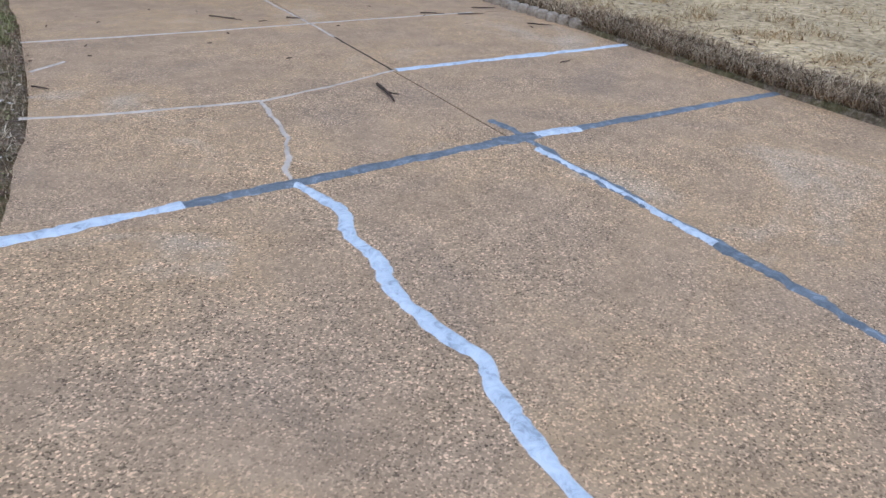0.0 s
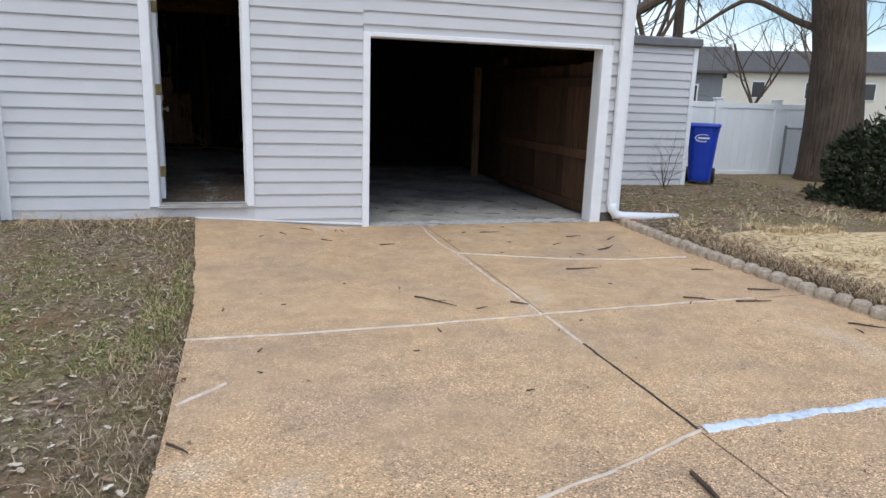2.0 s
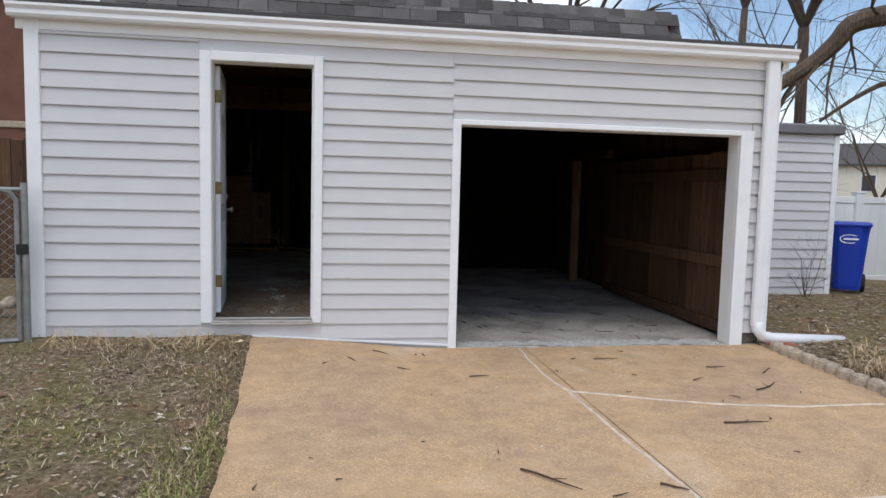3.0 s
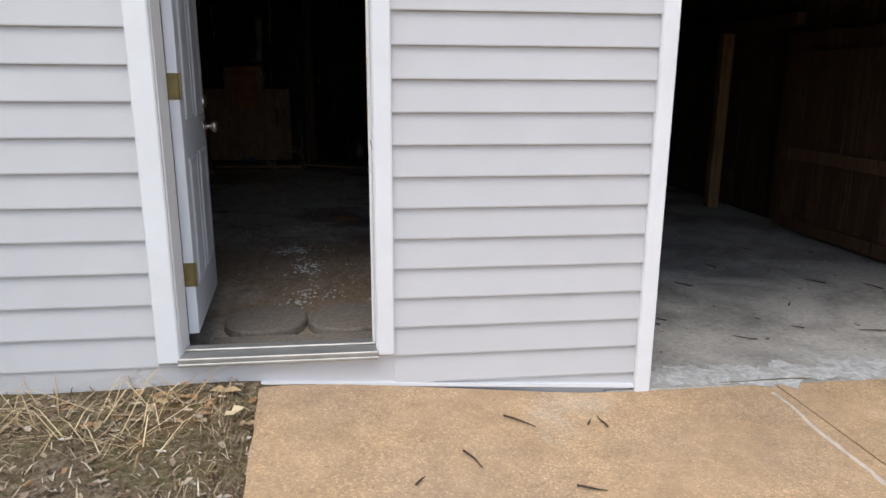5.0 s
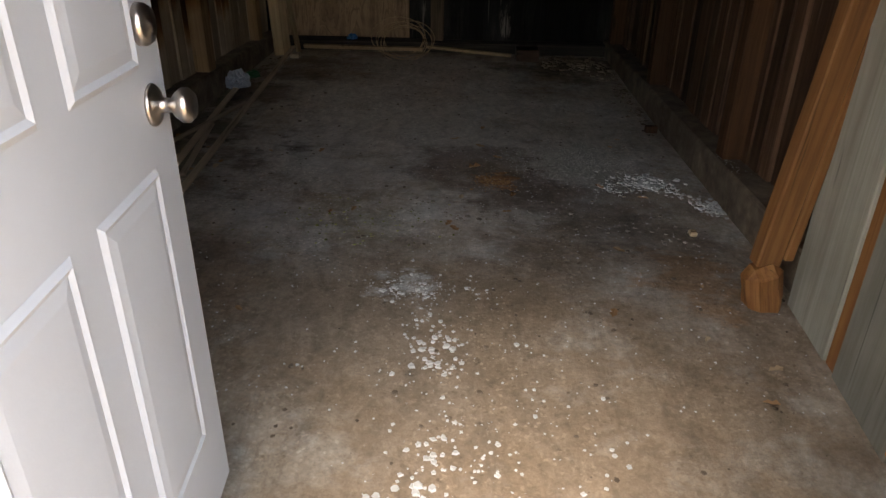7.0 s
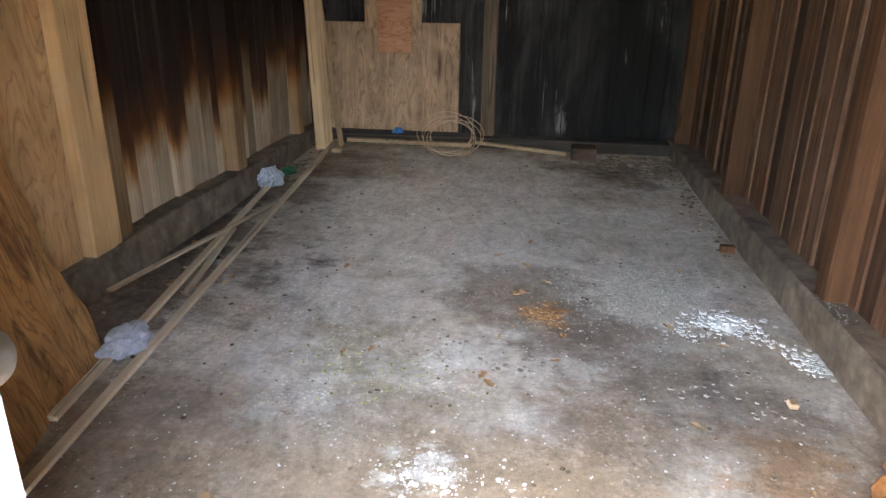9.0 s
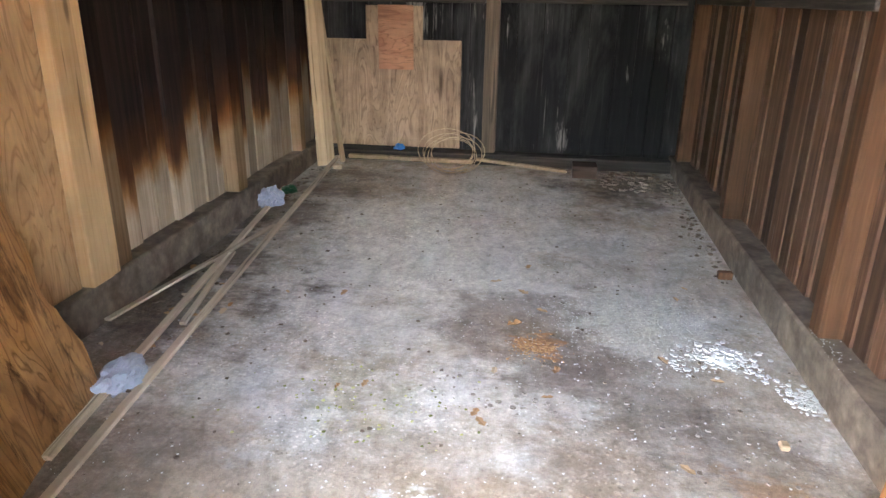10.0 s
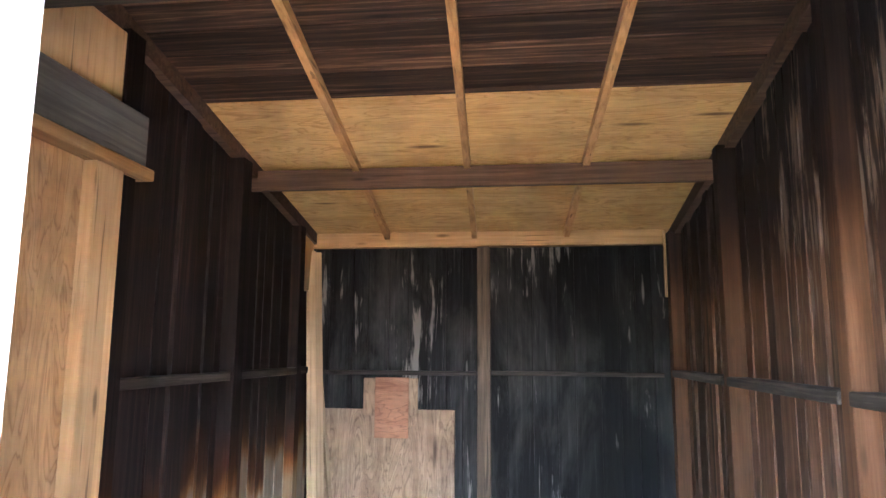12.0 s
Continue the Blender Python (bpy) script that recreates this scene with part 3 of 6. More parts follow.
def add_tube(bm, pts, radii, sides=6, cap=True):
    """A tapered tube along the points."""
    rings = []
    pts = [Vector(p) for p in pts]
    for i, p in enumerate(pts):
        d = (pts[min(i + 1, len(pts) - 1)] - pts[max(i - 1, 0)]).normalized()
        u = d.orthogonal().normalized() if i == 0 else (u - d * u.dot(d)).normalized()
        w = d.cross(u)
        r = radii[i] if isinstance(radii, (list, tuple)) else radii
        rings.append([bm.verts.new(p + (u * math.cos(k * math.tau / sides) + w * math.sin(k * math.tau / sides)) * r) for k in range(sides)])
    for a, b in zip(rings, rings[1:]):
        for k in range(sides):
            bm.faces.new((a[k], a[(k + 1) % sides], b[(k + 1) % sides], b[k]))
    if cap:
        bm.faces.new(rings[0][::-1])
        bm.faces.new(rings[-1])
    return bm


def tube(pts, radii, sides=6):
    return add_tube(bmesh.new(), pts, radii, sides)


def lathe(profile, sides=24):
    """A solid turned about z; profile of (radius, z)."""
    bm = bmesh.new()
    rings = []
    for r, z in profile:
        rings.append([bm.verts.new((max(r, 1e-4) * math.cos(k * math.tau / sides), max(r, 1e-4) * math.sin(k * math.tau / sides), z)) for k in range(sides)])
    for a, b in zip(rings, rings[1:]):
        for k in range(sides):
            bm.faces.new((a[k], a[(k + 1) % sides], b[(k + 1) % sides], b[k]))
    bm.faces.new(rings[0][::-1])
    bm.faces.new(rings[-1])
    return bm


def prism(outline, depth, axis_map):
    """A flat outline pushed through by depth; axis_map turns (u, v, d) into a place."""
    bm = bmesh.new()
    a = [bm.verts.new(axis_map(u, v, 0)) for u, v in outline]
    b = [bm.verts.new(axis_map(u, v, depth)) for u, v in outline]
    n = len(a)
    bm.faces.new(a)
    bm.faces.new(b[::-1])
    for i in range(n):
        bm.faces.new((a[i], b[i], b[(i + 1) % n], a[(i + 1) % n]))
    bmesh.ops.recalc_face_normals(bm, faces=bm.faces)
    return bm


def step(t):
    t = min(1.0, max(0.0, t))
    return t * t * (3 - 2 * t)


rng = random.Random(7)


# ---------------------------------------------------------------- ground
def drive_z(x, y):
    """The drive's surface: level, rising at the wall beside the door."""
    return -0.075 + 0.105 * step((2.0 - x) / 1.5) * step(1 + y / 2.2)


EDGE = [(-12.0, 0.30), (-6.84, 0.334), (-6.2, 0.372), (-5.4, 0.45), (-4.9, 0.51), (-3.1, 0.565), (-2.4, 0.52), (-1.1, 0.45), (0.0, 0.385)]


def edge_x(y):
    """The drive's worn left edge."""
    for (ya, xa), (yb, xb) in zip(EDGE, EDGE[1:]):
        if y <= yb:
            return xa + (xb - xa) * max(0.0, (y - ya) / (yb - ya)) + 0.018 * noise.noise(Vector((0, y * 3, 1))) + 0.008 * noise.noise(Vector((0, y * 14, 4)))
    return EDGE[-1][1]


def in_drive(x, y):
    return edge_x(y) + 0.015 < x < 4.86 and y < 0.0


def ground_z(x, y):
    if (-1.2 < x < 4.9 and y > 0.02) or (0.6 < x < 4.8 and y < -0.02):
        return -0.35
    if edge_x(y) - 0.05 < x < 0.7 and y < -0.02:
        return drive_z(x, y) - 0.02
    z = drive_z(x, y) + 0.014 - 0.012 * step((x - 0.25) / 0.25)
    if x > 4.8:
        z = -0.045 + 0.05 * step((x - 4.9) / 1.0)
    z += 0.018 * noise.noise(Vector((x * 1.3, y * 1.3, 0))) + 0.008 * noise.noise(Vector((x * 6, y * 6, 3)))
    return z


def axis_steps(lo, hi, d, far):
    core = [lo + i * d for i in range(int(round((hi - lo) / d)) + 1)]
    return [-far, -far / 3, lo - 40, lo - 15, lo - 5] + core + [hi + 5, hi + 15, hi + 40, far / 3, far]


def make_ground():
    xs, ys = axis_steps(-5.0, 13.0, 0.12, 2500), axis_steps(-12.0, 6.0, 0.12, 2500)
    bm = bmesh.new()
    grid = [[bm.verts.new((x, y, ground_z(x, y))) for x in xs] for y in ys]
    for j in range(len(ys) - 1):
        for i in range(len(xs) - 1):
            f = bm.faces.new((grid[j][i], grid[j][i + 1], grid[j + 1][i + 1], grid[j + 1][i]))
            cx = (xs[i] + xs[i + 1]) / 2
            cy = (ys[j] + ys[j + 1]) / 2
            wob = 0.5 * noise.noise(Vector((cx * 0.9, cy * 0.9, 5)))
            f.material_index = 1 if cx > 5.2 and cy < -1.1 + wob - (cx - 5) * 0.02 else 0
    ob = part("ground", bm, [M_GROUND, M_LAWN], smooth=True)
    tagged(ob, "bare soil with dead leaves and dry lawn", "ground", kind="structure")


make_ground()

# drive: concrete slabs parted by joints
drive = empty("driveway", "tan exposed-aggregate concrete driveway with patched cracks", "driveway", kind="structure")


def slab(x0, x1, y0, y1, seed):
    """One concrete slab; y0 and y1 are its near and far edge at the left and at the right."""
    nx, ny = max(2, int((x1 - x0) / 0.12)), max(2, int((y1[0] - y0[0]) / 0.06))
    bm = bmesh.new()
    top = []
    for j in range(ny + 1):
        row = []
        for i in range(nx + 1):
            u, v = i / nx, j / ny
            x = x0 + (x1 - x0) * u
            y = (y0[0] * (1 - u) + y0[1] * u) * (1 - v) + (y1[0] * (1 - u) + y1[1] * u) * v
            if x0 < 0.6 and i == 0:
                x = edge_x(y)
            if x1 > 4.7 and i == nx:
                x += 0.04 * noise.noise(Vector((2, y * 2.5, 1)))
            row.append(bm.verts.new((x, y, drive_z(x, y) + 0.004 * noise.noise(Vector((x * 1.5, y * 1.5, seed))))))
        top.append(row)
    for j in range(ny):
        for i in range(nx):
            bm.faces.new((top[j][i], top[j][i + 1], top[j + 1][i + 1], top[j + 1][i]))
    rim = [e for e in bm.edges if e.is_boundary]
    r = bmesh.ops.extrude_edge_only(bm, edges=rim)
    for v in [g for g in r["geom"] if isinstance(g, bmesh.types.BMVert)]:
        v.co.z -= 0.12
    bmesh.ops.recalc_face_normals(bm, faces=bm.faces)
    return part("slab", bm, M_CONCRETE, drive)


J = 0.005
for k, (x0, x1, ya, yb) in enumerate([(0.40, 2.655, (-3.13, -3.07), (-0.03, -0.03)), (2.655, 4.92, (-3.05, -2.96), (-0.03, -0.03)),
                                      (0.40, 2.655, (-6.205, -6.035), (-3.13, -3.07)), (2.655, 4.92, (-6.035, -5.98), (-3.05, -2.96)),
                                      (0.36, 2.73, (-12.0, -12.0), (-6.205, -6.035)), (2.73, 4.95, (-12.0, -12.0), (-6.035, -5.98))]):
    slab(x0 + J, x1 - J, (ya[0] + J, ya[1] + J), (yb[0] - J, yb[1] - J), k)


def ribbon(name, pts, width, mat, label, height=0.006, step_len=0.022, rag=0.5, wander=0.012, seed=0, zf=drive_z):
    """A ragged, slightly domed strip of filler laid along a line on the drive."""
    line = []
    for a, b in zip(pts, pts[1:]):
        a, b = Vector((a[0], a[1], 0)), Vector((b[0], b[1], 0))
        n = max(1, int((b - a).length / step_len))
        line += [a.lerp(b, i / n) for i in range(n)]
    line.append(Vector((pts[-1][0], pts[-1][1], 0)))
    bm = bmesh.new()
    prev = None
    for i, p in enumerate(line):
        d = (line[min(i + 1, len(line) - 1)] - line[max(i - 1, 0)]).normalized()
        s = Vector((-d.y, d.x, 0))
        p = p + s * (wander * noise.noise(Vector((p.x * 5, p.y * 5, seed))) + 0.25 * wander * noise.noise(Vector((p.x * 21, p.y * 21, seed))))
        w0 = width * (1 + rag * noise.noise(Vector((p.x * 9, p.y * 9, seed + 7))) + 0.7 * rag * noise.noise(Vector((p.x * 34, p.y * 34, seed)))) / 2
        w1 = width * (1 + rag * noise.noise(Vector((p.x * 9, p.y * 9, seed + 17))) + 0.7 * rag * noise.noise(Vector((p.x * 34, p.y * 34, seed + 5)))) / 2
        row = []
        for off, h in ((-w0, 0.0), (-w0 * 0.6, height), (0, height * 1.1), (w1 * 0.6, height), (w1, 0.0)):
            q = p + s * off
            row.append(bm.verts.new((q.x, q.y, zf(q.x, q.y) + h)))
        if prev:
            for k in range(4):
                bm.faces.new((prev[k], row[k], row[k + 1], prev[k + 1]))
        prev = row
    bmesh.ops.recalc_face_normals(bm, faces=bm.faces)
    if sum(f.normal.z for f in bm.faces) < 0:
        bmesh.ops.reverse_faces(bm, faces=bm.faces)
    return tagged(part(name, bm, mat, smooth=True), label, "crack filler", "fillers on the drive")


T1 = "pale blue-white sealant smeared over a driveway crack"
T2 = "grey sealant smeared along a driveway joint"
T3 = "thin pale caulk line in a driveway crack"
ribbon("crack_sealant", [(0.34, -6.21), (0.66, -6.19), (1.0, -6.165)], 0.085, M_SEAL, T1, seed=1)
ribbon("crack_sealant", [(1.0, -6.165), (1.47, -6.125), (2.6, -6.035)], 0.075, M_SEALGREY, T2, seed=2)
ribbon("crack_sealant", [(2.55, -6.04), (2.70, -6.035), (2.82, -6.03)], 0.10, M_SEALGREY, T2, seed=3)
ribbon("crack_sealant", [(2.80, -6.03), (3.09, -6.03)], 0.085, M_SEAL, T1, seed=4, height=0.009)
ribbon("crack_sealant", [(3.05, -6.03), (4.0, -6.0), (4.93, -5.98)], 0.07, M_SEALGREY, T2, seed=5)
ribbon("crack_sealant", [(1.475, -6.13), (1.545, -6.41), (1.508, -6.67), (1.515, -6.84), (1.482, -7.06), (1.479, -7.19), (1.51, -7.34), (1.53, -7.49), (1.50, -7.7), (1.47, -7.88), (1.45, -8.2), (1.48, -8.9)],
       0.056, M_SEAL, T1, seed=6, wander=0.03)
ribbon("crack_sealant", [(2.72, -5.74), (2.735, -6.03), (2.715, -6.44), (2.735, -6.79), (2.73, -7.06), (2.745, -7.3), (2.735, -7.7), (2.73, -8.6)], 0.06, M_SEALGREY, T2, seed=8, rag=0.8)
ribbon("crack_sealant", [(2.70, -6.2), (2.703, -6.45), (2.722, -6.8), (2.72, -7.06), (2.735, -7.3)], 0.035, M_SEAL, T1, seed=9, rag=1.2, height=0.009)
ribbon("crack_sealant", [(2.68, -4.62), (3.2, -4.60), (3.71, -4.575), (4.3, -4.56), (4.87, -4.53)], 0.062, M_SEAL, T1, seed=10)
ribbon("crack_sealant", [(3.6, -4.58), (3.95, -4.57)], 0.10, M_SEAL, T1, seed=11, height=0.008)
ribbon("caulk_line", [(0.47, -4.85), (0.78, -4.917), (1.15, -4.94), (1.66, -4.973)], 0.02, M_CAULK, T3, seed=12, rag=0.9)
ribbon("caulk_line", [(1.66, -4.973), (2.1, -4.852), (2.66, -4.63)], 0.014, M_CAULK, T3, seed=13, rag=1.2)
ribbon("caulk_line", [(1.66, -4.975), (1.645, -5.28), (1.62, -5.56), (1.53, -5.79), (1.478, -5.985), (1.46, -6.10)], 0.024, M_CAULK, T3, seed=14, rag=0.8, wander=0.03)
ribbon("caulk_line", [(0.52, -3.13), (1.45, -3.13), (2.655, -3.07)], 0.02, M_CAULK, T3, seed=15, rag=0.9)
ribbon("caulk_line", [(2.655, -3.05), (3.5, -3.01), (4.3, -2.98)], 0.016, M_CAULK, T3, seed=16, rag=1.0)
ribbon("caulk_line", [(2.60, -0.12), (2.57, -0.45), (2.56, -0.9), (2.60, -1.33), (2.615, -2.25), (2.645, -3.08)], 0.018, M_CAULK, T3, seed=17, rag=0.9)
ribbon("caulk_line", [(2.65, -3.1), (2.655, -3.6)], 0.022, M_CAULK, T3, seed=18, rag=0.9)
ribbon("joint_dirt", [(2.655, -3.55), (2.66, -4.62)], 0.014, M_JOINT, "dark dirt packed in a driveway joint", seed=19, rag=1.0, height=0.003)
ribbon("caulk_line", [(2.62, -1.33), (3.24, -1.59), (3.57, -1.695), (4.0, -1.765), (4.6, -1.76)], 0.022, M_CAULK, T3, seed=21, rag=0.8)
ribbon("caulk_line", [(0.55, -3.95), (0.75, -3.75)], 0.02, M_CAULK, T3, seed=22)


# ---------------------------------------------------------------- garage shell
LX, RX, BY = -1.25, 4.92, 5.86
D0, D1, DS, DH = 0.085, 0.862, 0.165, 2.205      # doorway
B0, B1, BH = 2.06, 4.56, 1.79                    # bay opening
EAVE = 2.47


def wall_rects(x0, x1, z0, z1, holes):
    """Cuts upright openings (xa, xb, za, zb) out of a wall and gives the rectangles left."""
    out, x = [], x0
    for xa, xb, za, zb in holes:
        out.append((x, xa, z0, z1))
        if za > z0:
            out.append((xa, xb, z0, za))
        if zb < z1:
            out.append((xa, xb, zb, z1))
        x = xb
    out.append((x, x1, z0, z1))
    return out


bm = bmesh.new()
for x0, x1, z0, z1 in wall_rects(LX, RX, -0.3, EAVE, [(D0 - 0.03, D1 + 0.03, DS - 0.03, DH + 0.03), (B0 - 0.02, B1 + 0.02, -0.3, BH + 0.02)]):
    add_box(bm, (x0, 0.0, z0), (x1, 0.115, z1))
wall_front = tagged(part("wall_front", bm, M_GREYWOOD), "garage front wall clad in pale grey vinyl siding", "wall", kind="structure")

PITCH = 0.125
LAP = {}


def lap_mesh(w):
    """One course of vinyl siding, its lower edge proud, of width w."""
    bm = bmesh.new()
    prof = [(0.0, 0.016), (-0.018, 0.016), (-0.020, 0.0), (-0.0235, 0.0), (-0.024, 0.006), (-0.005, PITCH + 0.012), (0.0, PITCH + 0.012)]
    a = [bm.verts.new((0, y, z)) for y, z in prof]
    b = [bm.verts.new((w, y, z)) for y, z in prof]
    for i in range(len(prof)):
        j = (i + 1) % len(prof)
        bm.faces.new((a[i], b[i], b[j], a[j]))
    bm.faces.new(a[::-1])
    bm.faces.new(b)
    bmesh.ops.recalc_face_normals(bm, faces=bm.faces)
    return mesh_of("lap", bm, M_SIDING)


def courses(x0, x1, za, zb, parent, y=0.0, first=0.156, pitch=PITCH):
    w = x1 - x0
    me = LAP.setdefault(round(w, 3), None) or lap_mesh(w)
    LAP[round(w, 3)] = me
    k = math.ceil((za - first) / pitch - 1e-6)
    z = first + k * pitch
    while z < zb - 0.02:
        h = min(pitch, zb - z - 0.012)
        share("siding_course", me, Matrix.Translation((x0, y, z)) @ Matrix.Diagonal((1, 1, h / PITCH, 1)), parent)
        z += pitch


courses(LX + 0.10, -0.005, 0.130, EAVE, wall_front, first=0.130, pitch=0.1302)
courses(-0.005, 0.937, 2.279, EAVE, wall_front)
courses(0.937, 1.99, 0.011, EAVE, wall_front, first=0.136, pitch=0.1246)
courses(1.99, 4.685, 1.835, EAVE, wall_front)
part("starter", box((1.995, -0.008, 1.836), (4.68, 0.0, 1.93), 0.002), M_SIDING, wall_front)
courses(4.685, RX - 0.02, -0.09, EAVE, wall_front)
# starter skirt under the door and left of it
part("skirt", box((LX + 0.10, -0.014, -0.1), (0.94, 0.0, 0.148), 0.003), M_SIDING, wall_front)
part("skirt", box((0.94, -0.010, -0.12), (1.99, 0.0, 0.04), 0.003), M_SIDING, wall_front)
bm = prism([(0.39, 0.036), (2.0, -0.06), (2.0, -0.045), (0.39, 0.05)], 0.03, lambda u, v, d: Vector((u, -0.03 + d, v)))
part("drip_edge", bm, M_TRIM, wall_front)
part("corner_post", box((LX - 0.005, -0.035, -0.05), (LX + 0.10, 0.12, EAVE), 0.006), M_TRIM, wall_front)
part("corner_post", box((RX - 0.06, -0.03, -0.12), (RX + 0.005, 0.12, EAVE), 0.006), M_TRIM, wall_front)

# doorway
door_frame = empty("door_frame", "white doorway casing and jambs with flaking paint", "door frame", (0.47, 0, DS), kind="structure")
part("casing", box((-0.005, -0.045, 0.148), (0.082, 0.0, 2.279), 0.006), M_TRIM, door_frame)
part("casing", box((0.865, -0.045, 0.148), (0.937, 0.0, 2.279), 0.006), M_TRIM, door_frame)
part("casing", box((0.082, -0.045, 2.207), (0.865, 0.0, 2.279), 0.006), M_TRIM, door_frame)
for xa, xb in ((D0 - 0.028, D0), (D1, D1 + 0.028)):
    part("jamb", rough_box((xa, -0.02, DS - 0.02), (xb, 0.115, DH + 0.02), 0.002, 0.003), M_WORN, door_frame, "flaking cream-white paint")
part("stop", box((D1 - 0.014, 0.03, DS), (D1, 0.06, DH), 0.003), M_WORN, door_frame)
part("head_jamb", box((D0, -0.02, DH), (D1, 0.115, DH + 0.02), 0.003), M_WORN, door_frame)
part("strike_plate", box((D1 - 0.003, 0.078, 1.02), (D1 + 0.001, 0.10, 1.075), 0.0005), M_BLACK, door_frame)
bm = box((D0 - 0.01, -0.055, 0.150), (D1 + 0.01, 0.10, 0.172), 0.004)
add_box(bm, (D0 - 0.01, -0.062, 0.138), (D1 + 0.01, -0.03, 0.152), 0.003)
add_box(bm, (D0, 0.02, 0.172), (D1, 0.06, 0.182), 0.004)
part("threshold", bm, M_ALU, door_frame, "scuffed aluminium threshold")

for c in door_frame.children:
    c.location = c.location - door_frame.location

# door leaf, standing open into the room
door = empty("panel_door", "white six-panel door standing open into the garage", "door", (0.100, 0.142, 0.205))
door.rotation_euler = (0, 0, radians(95.2))
LW, LH, LT = 0.735, 1.99, 0.042
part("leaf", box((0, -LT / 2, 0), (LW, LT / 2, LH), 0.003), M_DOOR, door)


def raised_panel(x0, x1, z0, z1, side):
    """A moulded panel: a sunk groove and a raised field."""
    bm = bmesh.new()
    y = side * LT / 2
    rings = []
    for inset, out in ((0, 0.0005), (0.010, 0.006), (0.018, 0.002), (0.038, 0.005)):
        rings.append([bm.verts.new((xx, y + side * out, zz)) for xx, zz in ((x0 + inset, z0 + inset), (x1 - inset, z0 + inset), (x1 - inset, z1 - inset), (x0 + inset, z1 - inset))])
    for a, b in zip(rings, rings[1:]):
        for k in range(4):
            bm.faces.new((a[k], a[(k + 1) % 4], b[(k + 1) % 4], b[k]))
    bm.faces.new(rings[-1])
    bmesh.ops.recalc_face_normals(bm, faces=bm.faces)
    if side * sum(f.normal.y for f in bm.faces) < 0:
        bmesh.ops.reverse_faces(bm, faces=bm.faces)
    return bm


for side in (-1, 1):
    for x0, x1 in ((0.10, 0.33), (0.405, 0.635)):
        for z0, z1 in ((0.19, 0.735), (0.885, 1.52), (1.62, 1.87)):
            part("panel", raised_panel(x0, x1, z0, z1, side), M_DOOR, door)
for z in (0.21, 0.97, 1.70):
    hb = box((-0.004, -0.022, z), (0.0, 0.03, z + 0.10), 0.001)
    add_tube(hb, [(-0.004, -0.026, z), (-0.004, -0.026, z + 0.10)], 0.006, 8)
    part("hinge", hb, M_BRASS, door, "tarnished brass hinge")
for side in (-1, 1):
    turn = pose(LW - 0.07, side * LT / 2, 0.825, -90 * side, 0, 0)
    part("door_knob", lathe([(0.033, 0), (0.033, 0.004), (0.028, 0.009), (0.012, 0.013), (0.011, 0.030), (0.019, 0.036), (0.027, 0.046), (0.027, 0.056), (0.020, 0.064), (0.010, 0.065)]), M_NICKEL, door, "worn satin nickel knob", turn, True)
    turn = pose(LW - 0.07, side * LT / 2, 0.945, -90 * side, 0, 0)
    part("deadbolt", lathe([(0.031, 0), (0.031, 0.010), (0.026, 0.018), (0.012, 0.019), (0.012, 0.021)]), M_NICKEL, door, "worn satin nickel deadbolt", turn, True)
part("latch_plate", box((LW, -0.012, 0.795), (LW + 0.0015, 0.012, 0.855), 0.0005), M_BRASS, door)

# bay opening trim
bay_frame = empty("bay_frame", "white trim round the open garage bay", "door frame", (3.3, 0, -0.07), kind="structure")
part("casing", box((1.99, -0.04, -0.09), (2.06, 0.0, 1.835), 0.006), M_TRIM, bay_frame)
part("casing", box((4.56, -0.04, -0.10), (4.685, 0.0, 1.835), 0.006), M_TRIM, bay_frame)
part("casing", box((2.06, -0.04, 1.79), (4.56, 0.0, 1.835), 0.006), M_TRIM, bay_frame)
part("jamb", box((2.04, 0.0, -0.09), (2.06, 0.125, 1.80), 0.003), M_TRIM, bay_frame)
part("jamb", box((4.56, 0.0, -0.10), (4.585, 0.16, 1.80), 0.003), M_WORN, bay_frame)
part("head_jamb", box((2.06, 0.0, 1.79), (4.56, 0.16, 1.81), 0.003), M_TRIM, bay_frame)

for c in bay_frame.children:
    c.location = c.location - bay_frame.location

# gutter, downspout
gutter = empty("gutter", "white aluminium gutter with a downspout at the corner", "gutter", (1.8, -0.1, EAVE))
prof = [(0, 0.0), (-0.085, 0.0), (-0.10, 0.02), (-0.095, 0.05), (-0.12, 0.075), (-0.12, 0.095), (-0.112, 0.095), (-0.112, 0.08), (-0.088, 0.055), (-0.092, 0.022), (-0.082, 0.008), (-0.008, 0.008), (-0.008, 0.095), (0, 0.095)]
bm = prism([(a, b) for a, b in prof], RX - LX + 0.16, lambda u, v, d: Vector((LX - 0.08 + d, u - 0.03 - 0.0, v + EAVE - 0.03)))
g = part("trough", bm, M_TRIM, gutter)
g.location = -Vector(gutter.location)
bm = box((4.75, -0.10, 0.10), (4.86, -0.035, EAVE - 0.02), 0.012)
g = part("downspout", bm, M_TRIM, gutter)
g.location = -Vector(gutter.location)
bm = bmesh.new()
add_tube(bm, [(4.805, -0.068, 0.14), (4.81, -0.068, 0.07), (4.86, -0.075, 0.01), (4.95, -0.085, -0.01), (5.62, -0.14, -0.03)], 0.052, 8)
g = part("elbow", bm, M_TRIM, gutter, smooth=True)
g.location = -Vector(gutter.location)
part("fascia", box((LX - 0.06, -0.03, EAVE - 0.10), (RX + 0.06, -0.003, EAVE + 0.06)), M_TRIM, wall_front)
tagged(part("brick", box((4.86, -0.24, -0.09), (5.10, -0.13, -0.035), 0.006), M_BRICK), "red brick lying under the downspout", "brick")

